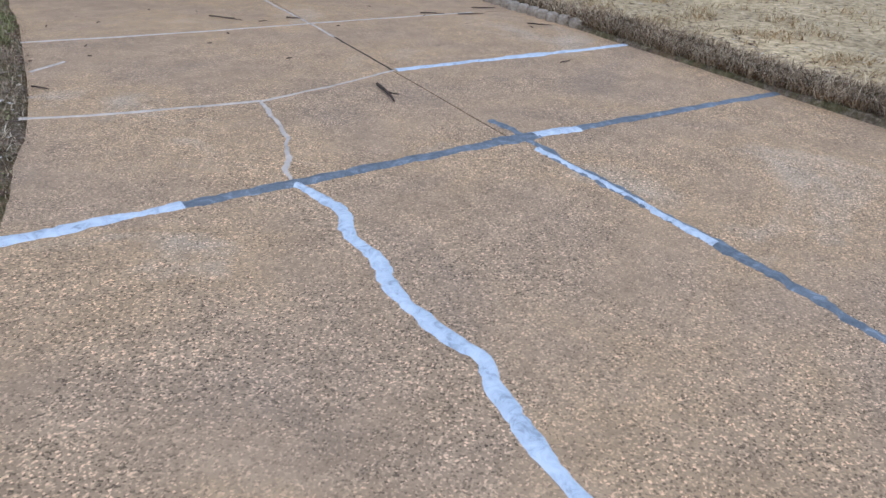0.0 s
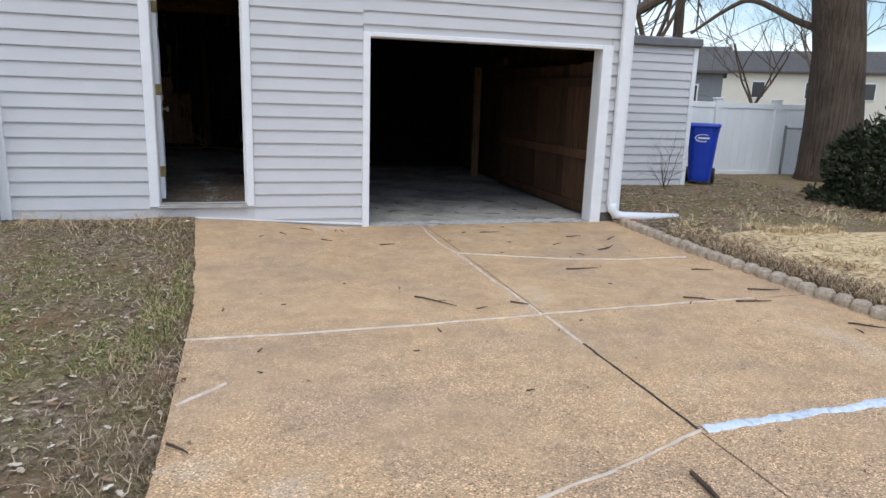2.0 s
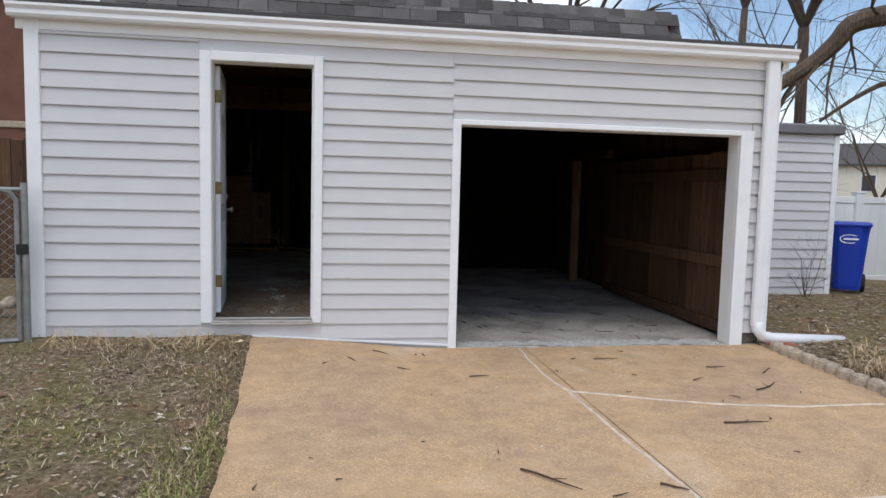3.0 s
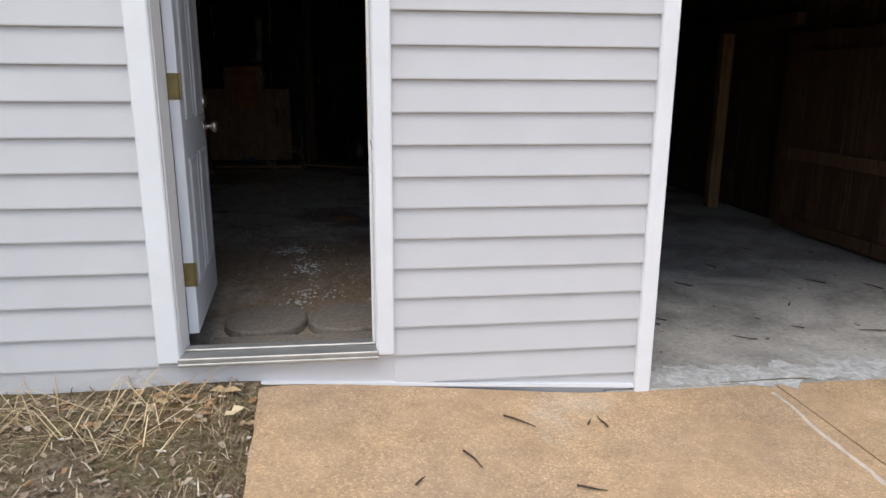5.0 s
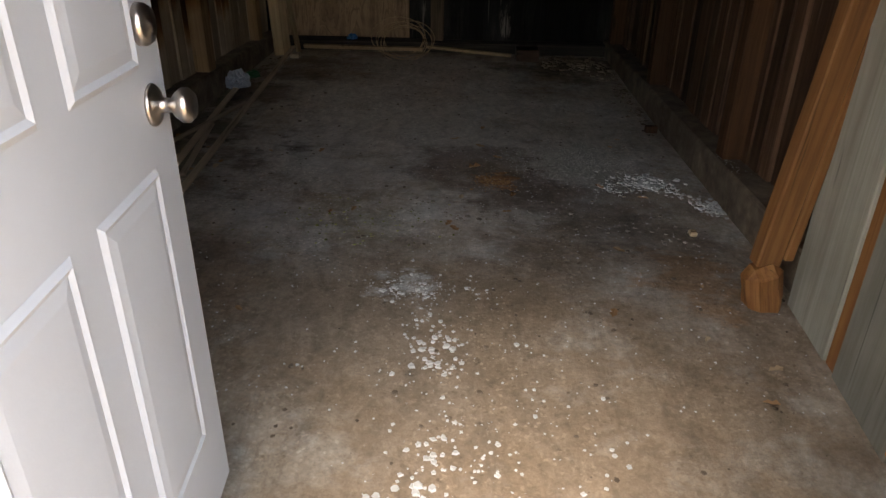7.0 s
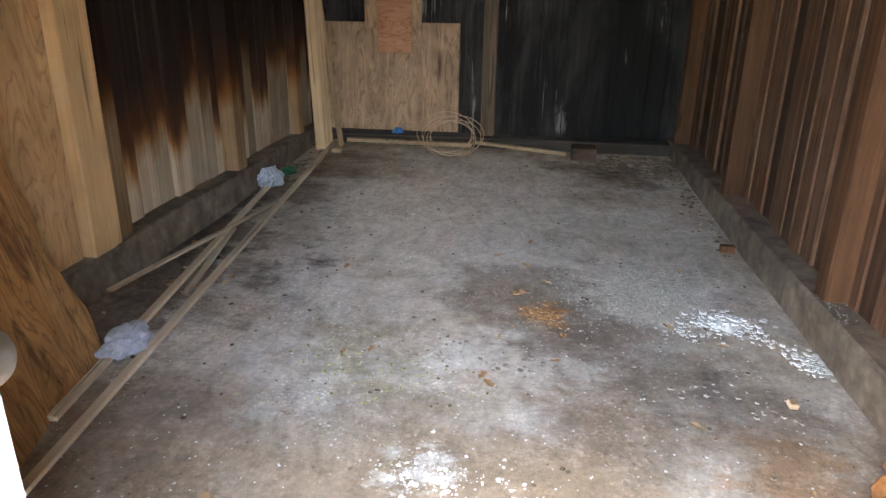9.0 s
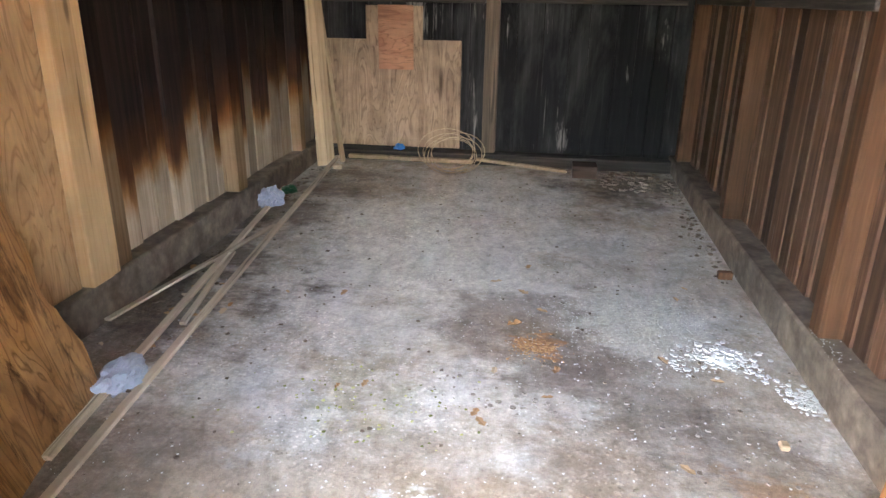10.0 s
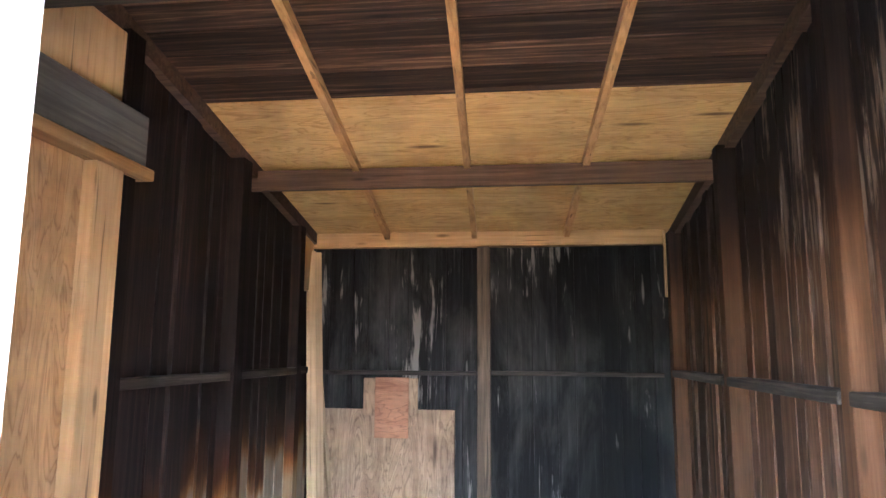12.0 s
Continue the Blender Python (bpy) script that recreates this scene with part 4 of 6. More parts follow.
# other walls of the shell
RIDGE_Y, RIDGE_Z, STEEP_Y = 2.1, 3.27, 1.80


def roof_z(y):
    if y > RIDGE_Y:
        return RIDGE_Z - 0.177 * (y - RIDGE_Y)
    return 2.53 + 0.05 * y if y < STEEP_Y else 2.53 + 0.05 * STEEP_Y + (RIDGE_Z - 2.53 - 0.05 * STEEP_Y) * (y - STEEP_Y) / (RIDGE_Y - STEEP_Y)


def gable(name, x0, x1, label):
    bm = prism([(0.115, -0.35), (BY, -0.35), (BY, roof_z(BY)), (RIDGE_Y, RIDGE_Z), (STEEP_Y, roof_z(STEEP_Y)), (0.115, roof_z(0.115))], x1 - x0, lambda u, v, d: Vector((x0 + d, u, v)))
    return tagged(part(name, bm, M_BLACKSHEATH), label, "wall", kind="structure")


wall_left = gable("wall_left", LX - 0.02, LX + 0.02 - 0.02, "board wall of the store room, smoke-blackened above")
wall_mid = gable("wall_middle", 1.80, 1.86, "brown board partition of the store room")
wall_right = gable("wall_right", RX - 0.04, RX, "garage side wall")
wall_back = tagged(part("wall_back", box((LX - 0.02, BY, -0.35), (RX, BY + 0.05, roof_z(BY))), M_BLACKSHEATH), "charred black board back wall", "wall", kind="structure")

roof = empty("roof", "low gable roof with grey asphalt shingles", "roof", (1.8, RIDGE_Y, RIDGE_Z), kind="structure")


def roof_slab(y0, y1, lift, thick, mat, name):
    bm = prism([(y0, roof_z(y0) + lift), (y1, roof_z(y1) + lift), (y1, roof_z(y1) + lift + thick), (y0, roof_z(y0) + lift + thick)], RX - LX + 0.16, lambda u, v, d: Vector((LX - 0.08 + d, u, v)))
    o = part(name, bm, mat, roof)
    o.location = -Vector(roof.location)


roof_slab(-0.06, STEEP_Y, 0.03, 0.03, M_SHINGLE, "deck")
roof_slab(STEEP_Y, RIDGE_Y, 0.03, 0.03, M_GREYWOOD, "deck")
roof_slab(RIDGE_Y, BY + 0.15, 0.03, 0.03, M_GREYWOOD, "deck")

# ---------------------------------------------------------------- store room
def floor_z(x, y):
    z = 0.005 + 0.155 * step((y - 0.35) / 1.7) + 0.05 * step((y - 3.6) / 2.2)
    z += 0.008 * noise.noise(Vector((x * 1.1, y * 1.1, 9))) + 0.004 * noise.noise(Vector((x * 5, y * 5, 2)))
    return z


bm = bmesh.new()
NX, NY = 60, 116
g = [[bm.verts.new((LX + 3.05 * i / NX, 0.02 + (BY - 0.02) * j / NY, floor_z(LX + 3.05 * i / NX, 0.02 + (BY - 0.02) * j / NY))) for i in range(NX + 1)] for j in range(NY + 1)]
for j in range(NY):
    for i in range(NX):
        bm.faces.new((g[j][i], g[j][i + 1], g[j + 1][i + 1], g[j + 1][i]))
tagged(part("floor", bm, M_FLOOR, smooth=True), "dusty cracked concrete and dirt floor of the store room", "floor", kind="structure")

SILL = 0.345
tagged(part("curb_left", rough_box((LX, 0.12, -0.1), (-1.12, BY, SILL), 0.008, 0.008, 12, 1), M_CURB), "dusty concrete curb under the board wall", "curb", kind="structure")
tagged(part("curb_right", rough_box((1.655, 0.12, -0.1), (1.80, BY, SILL - 0.02), 0.008, 0.008, 12, 2), M_CURB), "dusty concrete curb under the board wall", "curb", kind="structure")
tagged(part("curb_back", rough_box((-1.12, 5.70, -0.1), (1.655, BY, 0.30), 0.006, 0.006, 8, 3), M_GIRTX), "dusty timber sill under the charred wall", "curb", kind="structure")


def board_row(parent, n_from, n_to, width, along, at, z0, top, mat, seed, gap=0.006, thick=0.022):
    """Upright boards nailed side by side on a wall; along is 'x' or 'y'."""
    r = random.Random(seed)
    p = n_from
    while p < n_to - 0.02:
        w = min(width * r.uniform(0.8, 1.25), n_to - p)
        t = thick * r.uniform(0.55, 1.6)
        h = top(p + w / 2) - z0 + r.uniform(-0.01, 0.01)
        if along == "y":
            m = Matrix.Translation((at - t if at > 0 else at, p + gap / 2, z0)) @ Matrix.Diagonal((t, w - gap, h, 1))
        else:
            m = Matrix.Translation((p + gap / 2, at - t, z0)) @ Matrix.Diagonal((w - gap, t, h, 1))
        bmo = box((0, 0, 0), (1, 1, 1))
        bmo.transform(Matrix.Diagonal(m.to_scale()).to_4x4())
        part("board", bmo, mat, parent, m=Matrix.Translation(m.translation))
        p += w


board_row(wall_left, 0.13, BY, 0.15, "y", LX, SILL - 0.05, lambda y: roof_z(y), M_LBOARD, 3, 0.012, 0.024)
board_row(wall_mid, 0.13, BY, 0.115, "y", 1.80, SILL - 0.06, lambda y: roof_z(y), M_RBOARD, 4, 0.016, 0.028)
board_row(wall_back, LX + 0.02, 1.78, 0.16, "x", BY, 0.25, lambda x: 2.60, M_BBOARD, 5)


def timber(name, a, b, mat, label, category="timber", group="", seed=1, wob=0.003, kind=""):
    c = [(a[k] + b[k]) / 2 for k in range(3)]
    bm = rough_box([a[k] - c[k] for k in range(3)], [b[k] - c[k] for k in range(3)], wob, 0.004, 3, seed)
    return tagged(part(name, bm, mat, m=Matrix.Translation(c)), label, category, group, kind)


# wall studs, posts and girts
for k, y in enumerate((2.86, 4.12)):
    timber("wall_stud", (-1.225, y, SILL), (-1.13, y + 0.125, roof_z(y) - 0.12), M_LSTUD, "pale rough stud, charred above waist height, on the curb", "stud", "studs of the store room", k)
timber("wall_stud", (-1.225, 5.30, SILL), (-1.15, 5.40, roof_z(5.3) - 0.12), M_LSTUD, "pale rough stud, charred above waist height, on the curb", "stud", "studs of the store room", 5)
for k, y in enumerate((0.9, 2.735, 4.175, 5.60)):
    timber("wall_stud", (1.672, y, SILL - 0.02), (1.775, y + 0.088, roof_z(y) - 0.10), M_RSTUD, "reddish brown stud against the board wall", "stud", "studs of the store room", k + 10)
timber("wall_stud", (0.185, 5.745, 0.30), (0.29, 5.835, 2.47), M_BSTUD, "weathered brown stud on the charred back wall", "stud", "studs of the store room", 21)
for y0, y1 in ((2.95, 4.12), (4.245, 5.30), (5.40, 5.74)):
    timber("girt", (-1.226, y0, 1.44), (-1.15, y1, 1.49), M_GIRT, "dark dusty girt across the boards", "girt", "girts", 30)
for y0, y1 in ((1.0, 2.735), (2.825, 4.175), (4.265, 5.60)):
    timber("girt", (1.66, y0, 1.44), (1.776, y1, 1.49), M_GIRT, "dusty girt ledge across the boards", "girt", "girts", 31)
timber("girt", (-1.15, 5.765, 1.425), (0.18, 5.836, 1.46), M_GIRTX, "dark girt across the charred wall", "girt", "girts", 32)
timber("girt", (0.295, 5.765, 1.43), (1.64, 5.836, 1.465), M_GIRTX, "dark girt across the charred wall", "girt", "girts", 33)

# front-right post by the doorway, split at its foot, and block wall stub
def worn_foot():
    """A stub of timber with worn, rounded ends and a split."""
    bm = box((-0.062, -0.05, -0.10), (0.062, 0.05, 0.10), 0.03)
    bmesh.ops.subdivide_edges(bm, edges=bm.edges[:], cuts=2, use_grid_fill=True)
    for v in bm.verts:
        v.co.x *= 1.0 - 0.35 * (v.co.z / 0.10) ** 2 * (1 if v.co.z < 0 else 0.3)
        v.co += noise.noise_vector(v.co * 16) * 0.008
    return tagged(part("post_foot", bm, M_SPLIT, m=pose(1.525, 1.775, 0.20, 0, -14, 8)), "broken worn wooden foot below the leaning post", "post")


brace = bmesh.new()
for lo, hi, w0, w1 in (((0.0, 0.0), (0.0, 1.15), -0.058, 0.022), ((0.002, 0.03), (0.004, 1.15), 0.0245, 0.058)):
    b0 = rough_box((w0, -0.03, lo[1]), (w1, 0.03, hi[1]), 0.003, 0.005, 5, int(w1 * 1000))
    me0 = bpy.data.meshes.new("brace_piece")
    b0.to_mesh(me0)
    b0.free()
    brace.from_mesh(me0)
    bpy.data.meshes.remove(me0)
tagged(part("split_post", brace, M_SPLIT, m=Matrix.Translation((1.535, 1.79, 0.29)) @ pose(0, 0, 0, 2.0, 4.5, 6)), "orange-brown post split along its length beside the doorway", "post")
worn_foot()
timber("grey_board", (1.622, 1.505, 0.06), (1.652, 1.785, 2.2), M_GREYPALE, "pale grey weathered board standing by the post", "board", "grey boards", 44)
timber("brown_strip", (1.628, 1.445, 0.06), (1.652, 1.50, 2.2), M_SPLIT, "narrow orange-brown strip between grey boards", "board", "", 45)
timber("grey_board", (1.620, 1.13, 0.06), (1.652, 1.44, 2.2), M_GREYPALE, "pale grey weathered board standing by the post", "board", "grey boards", 46)
timber("inner_stud", (0.848, 0.116, 0.97), (0.905, 0.16, 2.55), M_SPLIT, "fresh orange stud beside the door jamb", "stud", "", 42)

# new studs and sheet on the left, by the door
timber("new_stud", (-1.16, 2.66, SILL), (-1.10, 2.80, 2.36), M_NEWZ, "fresh orange stud with saw marks", "stud", "new studs", 51)
timber("new_stud", (-1.17, 2.802, SILL), (-1.105, 2.855, 2.36), M_NEWZ, "fresh orange stud with saw marks", "stud", "new studs", 52)
timber("new_stud", (-1.134, 2.26, 0.1), (-1.11, 2.30, 2.36), M_NEWZ, "fresh orange stud with saw marks", "stud", "new studs", 53)
def marks(stud, places, size, mat, name):
    """Small flat marks as parts on the face of a timber; places in the world."""
    bm = box((-size[0] / 2, -size[1] / 2, -size[2] / 2), (size[0] / 2, size[1] / 2, size[2] / 2), 0.0008)
    me = mesh_of(name, bm, mat)
    for x, y, z, tilt in places:
        share(name, me, stud.matrix_world.inverted() @ pose(x, y, z, tilt, 0, 0), stud)


for ob in [o for o in scene.objects if o.name == "new_stud"]:
    marks(ob, [(-1.0975, 2.70 + 0.035 * (k % 2), 0.42 + 0.085 * k, 32 - 9 * (k % 3)) for k in range(9)], (0.003, 0.05, 0.009), M_TWIG, "saw_mark")
timber("wall_sheet", (-1.20, 1.20, SILL), (-1.15, 2.655, 2.36), M_SHEET, "orange plywood sheet fixed to the studs", "plywood", "", 54)
timber("header", (-1.22, 1.2, 2.412), (-1.085, 2.98, 2.64), M_GREYWOOD, "grey weathered header beam over new studs", "beam", "", 55)
timber("header_plate", (-1.20, 1.2, 2.36), (-1.07, 3.03, 2.41), M_NEWY, "fresh plate under the grey header", "plate", "", 56)
timber("upper_sheet", (-1.20, 2.13, 2.642), (-1.13, 2.84, 2.98), M_NEWZ, "orange plywood piece above the header", "plywood", "", 57)

# leaning rough plywood sheet with a torn edge
edge = []
for i in range(33):
    v = i / 32
    edge.append((0.975 - 0.05 * v + 0.05 * math.exp(-((v - 0.16) / 0.10) ** 2) - 0.03 * math.exp(-((v - 0.36) / 0.06) ** 2) + 0.022 * noise.noise(Vector((v * 11, 0, 3))) + 0.008 * noise.noise(Vector((v * 40, 0, 8))), v * 1.25))
outline = [(0.0, 0.0)] + edge + [(0.0, 1.3)]
bm = prism(outline, 0.012, lambda u, v, d: Vector((d, u, v)))
tagged(part("plywood_sheet", bm, M_PLYSHEET, m=pose(-0.645, 1.28, 0.10, 0, 0, 11.3) @ pose(0, 0, 0, 0, -13.5, 0)), "rough orange plywood sheet with a torn edge leaning on the wall", "plywood")

# plywood on the back wall and its patches
timber("plywood_sheet", (-1.10, 5.815, 0.31), (0.0, 5.832, 1.15), M_PLYWALL, "stained brown plywood sheet nailed to the charred wall", "plywood", "", 61, 0.001)
back_ply = [o for o in scene.objects if o.name.startswith("plywood_sheet")][-1]
marks(back_ply, [(-0.99 + 0.155 * k, 5.8125, 1.115 + 0.006 * (k % 3), 0) for k in range(7)] + [(-0.42 + 0.012 * (k % 2), 5.8125, 0.40 + 0.17 * k, 0) for k in range(4)]
      + [(-0.09 + 0.02 * (k % 2), 5.8125, 0.45 + 0.28 * k, 0) for k in range(3)] + [(-0.80, 5.8125, 0.55 + 0.27 * k, 0) for k in range(2)], (0.009, 0.003, 0.009), M_WHITE, "nail")
timber("plywood_patch", (-0.75, 5.800, 1.10), (-0.30, 5.812, 1.40), M_PLYWALL, "pale plywood patch on the charred wall", "plywood", "", 62, 0.0005)
timber("plywood_patch", (-0.65, 5.785, 0.925), (-0.372, 5.797, 1.405), M_REDPLY, "reddish plywood patch over the stained sheet", "plywood", "", 63, 0.0005)

# roof timbers
def sloped(name, x0, x1, y0, y1, drop, thick, mat, label, category, group="", seed=1, skew=0.0):
    """A member that follows the back slope of the roof; drop below its underside."""
    c = Vector(((x0 + x1) / 2, (y0 + y1) / 2, roof_z((y0 + y1) / 2) - drop))
    bm = bmesh.new()
    n = 6
    rows = []
    for i in range(n + 1):
        y = y0 + (y1 - y0) * i / n
        z = roof_z(y) - drop
        k = skew * (y1 - y) / (y1 - y0)
        rows.append([bm.verts.new(Vector(p) - c) for p in ((x0 + k, y, z - thick), (x1 + k, y, z - thick), (x1 + k, y, z), (x0 + k, y, z))])
    for a, b in zip(rows, rows[1:]):
        for k in range(4):
            bm.faces.new((a[k], b[k], b[(k + 1) % 4], a[(k + 1) % 4]))
    bm.faces.new(rows[0])
    bm.faces.new(rows[-1][::-1])
    bmesh.ops.recalc_face_normals(bm, faces=bm.faces)
    return tagged(part(name, bm, mat, m=Matrix.Translation(c)), label, category, group)


for k, x in enumerate((-0.565, 0.16, 0.905)):
    sloped("rafter", x - 0.02, x + 0.022, RIDGE_Y + 0.02, 5.80, 0.026, 0.062, M_NEWY, "orange-brown rafter under the roof boards", "rafter", "rafters", k, 0.15)
sloped("rafter", -1.225, -1.17, RIDGE_Y + 0.02, 5.80, 0.026, 0.095, M_BEAM, "dark rafter along the wall", "rafter", "rafters", 7)
sloped("rafter", 1.72, 1.775, RIDGE_Y + 0.02, 5.80, 0.026, 0.095, M_BEAM, "dark rafter along the wall", "rafter", "rafters", 8)
bmc = bmesh.new()
y = RIDGE_Y
ceil_boards = []
while y < 3.66:
    y2 = min(y + 0.19, 3.67)
    ceil_boards.append((y, y2 - 0.006))
    y = y2
for a, b in ceil_boards:
    add_box(bmc, (LX, a, 0), (1.80, b, 0.02))
for v in bmc.verts:
    v.co.z += roof_z(v.co.y) - 0.024
tagged(part("ceiling", bmc, M_OLDROOF), "dark smoke-stained roof boards", "ceiling", kind="structure")
bmc = bmesh.new()
for a, b in ((3.675, 4.88), (4.884, 5.83)):
    add_box(bmc, (LX, a, 0), (1.80, b, 0.016))
for v in bmc.verts:
    v.co.z += roof_z(v.co.y) - 0.024
tagged(part("ceiling_plywood", bmc, M_PLYROOF), "fresh yellow plywood roof sheathing", "ceiling", kind="structure")
timber("tie_beam", (-1.22, 4.43, 2.655), (1.775, 4.475, 2.79), M_BEAM, "dark smoked tie beam across the room", "beam", "", 71)
timber("collar_beam", (-1.22, 2.26, 2.825), (1.775, 2.34, 3.09), M_COLLAR, "grey-brown weathered beam under the ridge", "beam", "", 75, 0.006)
timber("top_plate", (-1.215, 5.745, 2.475), (1.685, 5.83, 2.595), M_NEWX, "fresh pale top plate over the charred wall", "plate", "", 72)
timber("corner_block", (-1.225, 5.45, 2.1), (-1.19, 5.73, 2.62), M_NEWZ, "short orange board in the corner", "board", "", 73)
timber("corner_block", (1.66, 5.70, 2.05), (1.70, 5.74, 2.58), M_NEWZ, "short orange board in the corner", "board", "", 74)

# front half of the room's roof underside and inner face of the front wall stay bare
bmc = bmesh.new()
for a, b in ((0.116, 1.1), (1.106, STEEP_Y - 0.003), (STEEP_Y, RIDGE_Y)):
    add_box(bmc, (LX, a, 0), (1.80, b, 0.02))
for v in bmc.verts:
    v.co.z += roof_z(v.co.y) - 0.024
tagged(part("ceiling_front", bmc, M_OLDROOF), "dark smoke-stained roof boards", "ceiling", kind="structure")


# loose boards leaning in the corner
def bar(name, a, b, w, t, mat, label, category, group="", axis="Z", roll=0.0):
    """A straight strip of wood from a to b."""
    a, b = Vector(a), Vector(b)
    L = (b - a).length
    if axis == "Z":
        bm = rough_box((-w / 2, -t / 2, 0), (w / 2, t / 2, L), 0.003, 0.002, 3, int(L * 100))
        rot = (b - a).to_track_quat("Z", "Y").to_matrix().to_4x4()
    else:
        bm = rough_box((-w / 2, 0, -t / 2), (w / 2, L, t / 2), 0.003, 0.002, 3, int(L * 100))
        rot = (b - a).to_track_quat("Y", "Z").to_matrix().to_4x4()
    return tagged(part(name, bm, mat, m=Matrix.Translation(a) @ rot @ pose(0, 0, 0, 0, 0 if axis == "Z" else roll, roll if axis == "Z" else 0)), label, category, group)


LEAN = "bare wooden board leaning upright in the corner"
bar("loose_board", (-1.045, 5.46, 0.20), (-1.198, 5.69, 2.44), 0.075, 0.022, M_LATHZ, LEAN, "board", "leaning boards")
bar("loose_board", (-0.985, 5.50, 0.20), (-1.15, 5.72, 2.43), 0.06, 0.022, M_LATHZ, LEAN, "board", "leaning boards")
bar("loose_board", (-0.915, 5.60, 0.20), (-1.12, 5.74, 1.55), 0.035, 0.03, M_LATHZ, LEAN, "board", "leaning boards")

# long laths on the floor
LATH = "long bare wooden lath lying on the dusty floor"


def lath(a, b, w, h, lift=0.0):
    """A lath that lies on the floor's highest places between a and b."""
    za, zb = floor_z(*a), floor_z(*b)
    over = max(floor_z(a[0] + (b[0] - a[0]) * u / 20, a[1] + (b[1] - a[1]) * u / 20) - za - (zb - za) * u / 20 for u in range(21))
    za, zb = za + over + h / 2 + lift, zb + over + h / 2 + lift
    return bar("floor_lath", (a[0], a[1], za), (b[0], b[1], zb), w, h, M_LATH, LATH, "lath", "laths on the floor", "Y")


lath((-0.755, 1.86), (-1.105, 4.80), 0.033, 0.018)
lath((-0.63, 1.55), (-0.962, 5.62), 0.032, 0.018, 0.004)
lath((-0.795, 2.75), (-0.955, 3.60), 0.028, 0.015)
bar("floor_lath", (-1.095, 2.69, floor_z(-1.095, 2.69) + 0.03), (-0.872, 4.0, floor_z(-0.872, 4.0) + 0.032), 0.030, 0.012, M_LATH, LATH, "lath", "laths on the floor", "Y")
bar("floor_batten", (-0.88, 5.66, 0.25), (0.13, 5.62, 0.25), 0.04, 0.03, M_LATHX, "pale batten lying along the back wall", "batten", "battens", "Y")
bar("floor_batten", (0.16, 5.64, 0.27), (0.86, 5.48, 0.24), 0.035, 0.022, M_LATHX, "pale batten lying along the back wall", "batten", "battens", "Y")

# wood block at the back right
timber("wood_block", (0.90, 5.42, 0.19), (1.08, 5.60, 0.30), M_BEAM, "dark wooden block on the floor", "block", "", 81)
timber("wood_scrap", (-0.93, 5.36, 0.20), (-0.86, 5.42, 0.235), M_LATH, "small wood offcut on the floor", "offcut", "", 82)
timber("wood_scrap", (1.43, 2.25, 0.165), (1.458, 2.285, 0.185), M_LATHX, "small yellow wood offcut on the floor", "offcut", "", 83)
timber("wood_scrap", (1.56, 3.66, 0.16), (1.63, 3.70, 0.20), M_RSTUD, "orange wood offcut beside the curb", "offcut", "", 84)


def crumpled(name, at, size, mat, label, category, seed):
    """A crumpled soft sheet."""
    bm = bmesh.new()
    bmesh.ops.create_icosphere(bm, subdivisions=4, radius=1.0)
    for v in bm.verts:
        n = v.co.normalized()
        k = 1 + 0.35 * noise.noise(n * 1.7 + Vector((seed, 0, 0))) + 0.45 * abs(noise.noise(n * 4.0 + Vector((0, seed, 0)))) + 0.22 * abs(noise.noise(n * 9 + Vector((seed, 3, 0))))
        v.co = Vector((n.x * size[0], n.y * size[1], max(-0.15, n.z) * size[2])) * k
    return tagged(part(name, bm, mat, m=Matrix.Translation(at)), label, category)


crumpled("plastic_bag", (-0.775, 2.29, 0.19), (0.062, 0.090, 0.048), M_BAG, "crumpled pale plastic bag lying on the laths", "bag", 2)
crumpled("plastic_bag", (-1.06, 4.42, 0.21), (0.072, 0.08, 0.075), M_BAG, "crumpled pale plastic bag beside the curb", "bag", 8)
crumpled("plastic_scrap", (-1.05, 4.72, 0.20), (0.05, 0.05, 0.03), M_GREENP, "green plastic scrap beside a bag", "scrap", 3)
crumpled("bottle_cap", (-0.48, 5.74, 0.31), (0.035, 0.03, 0.03), M_BLUECAP, "small blue plastic cap on the back sill", "cap", 5)

# coil of wire
coil = empty("wire_coil", "loose coil of rusty wire leaning at the back sill", "wire", (-0.02, 5.52, 0.34))
coil.rotation_euler = (radians(-20), 0, radians(5))
for k in range(6):
    rad = 0.20 + 0.02 * rng.uniform(-1, 1)
    cx, cz, ty = rng.uniform(-0.05, 0.05), rng.uniform(-0.03, 0.03), rng.uniform(-0.5, 0.5)
    part("wire_loop", add_tube(bmesh.new(), [(cx + rad * math.cos(a * math.tau / 30), 0.05 * math.sin(a * math.tau / 30 + ty) - 0.04 * k / 6, cz + 0.75 * rad * math.sin(a * math.tau / 30)) for a in range(31)], 0.0030, 5, False), M_WIRE, coil)

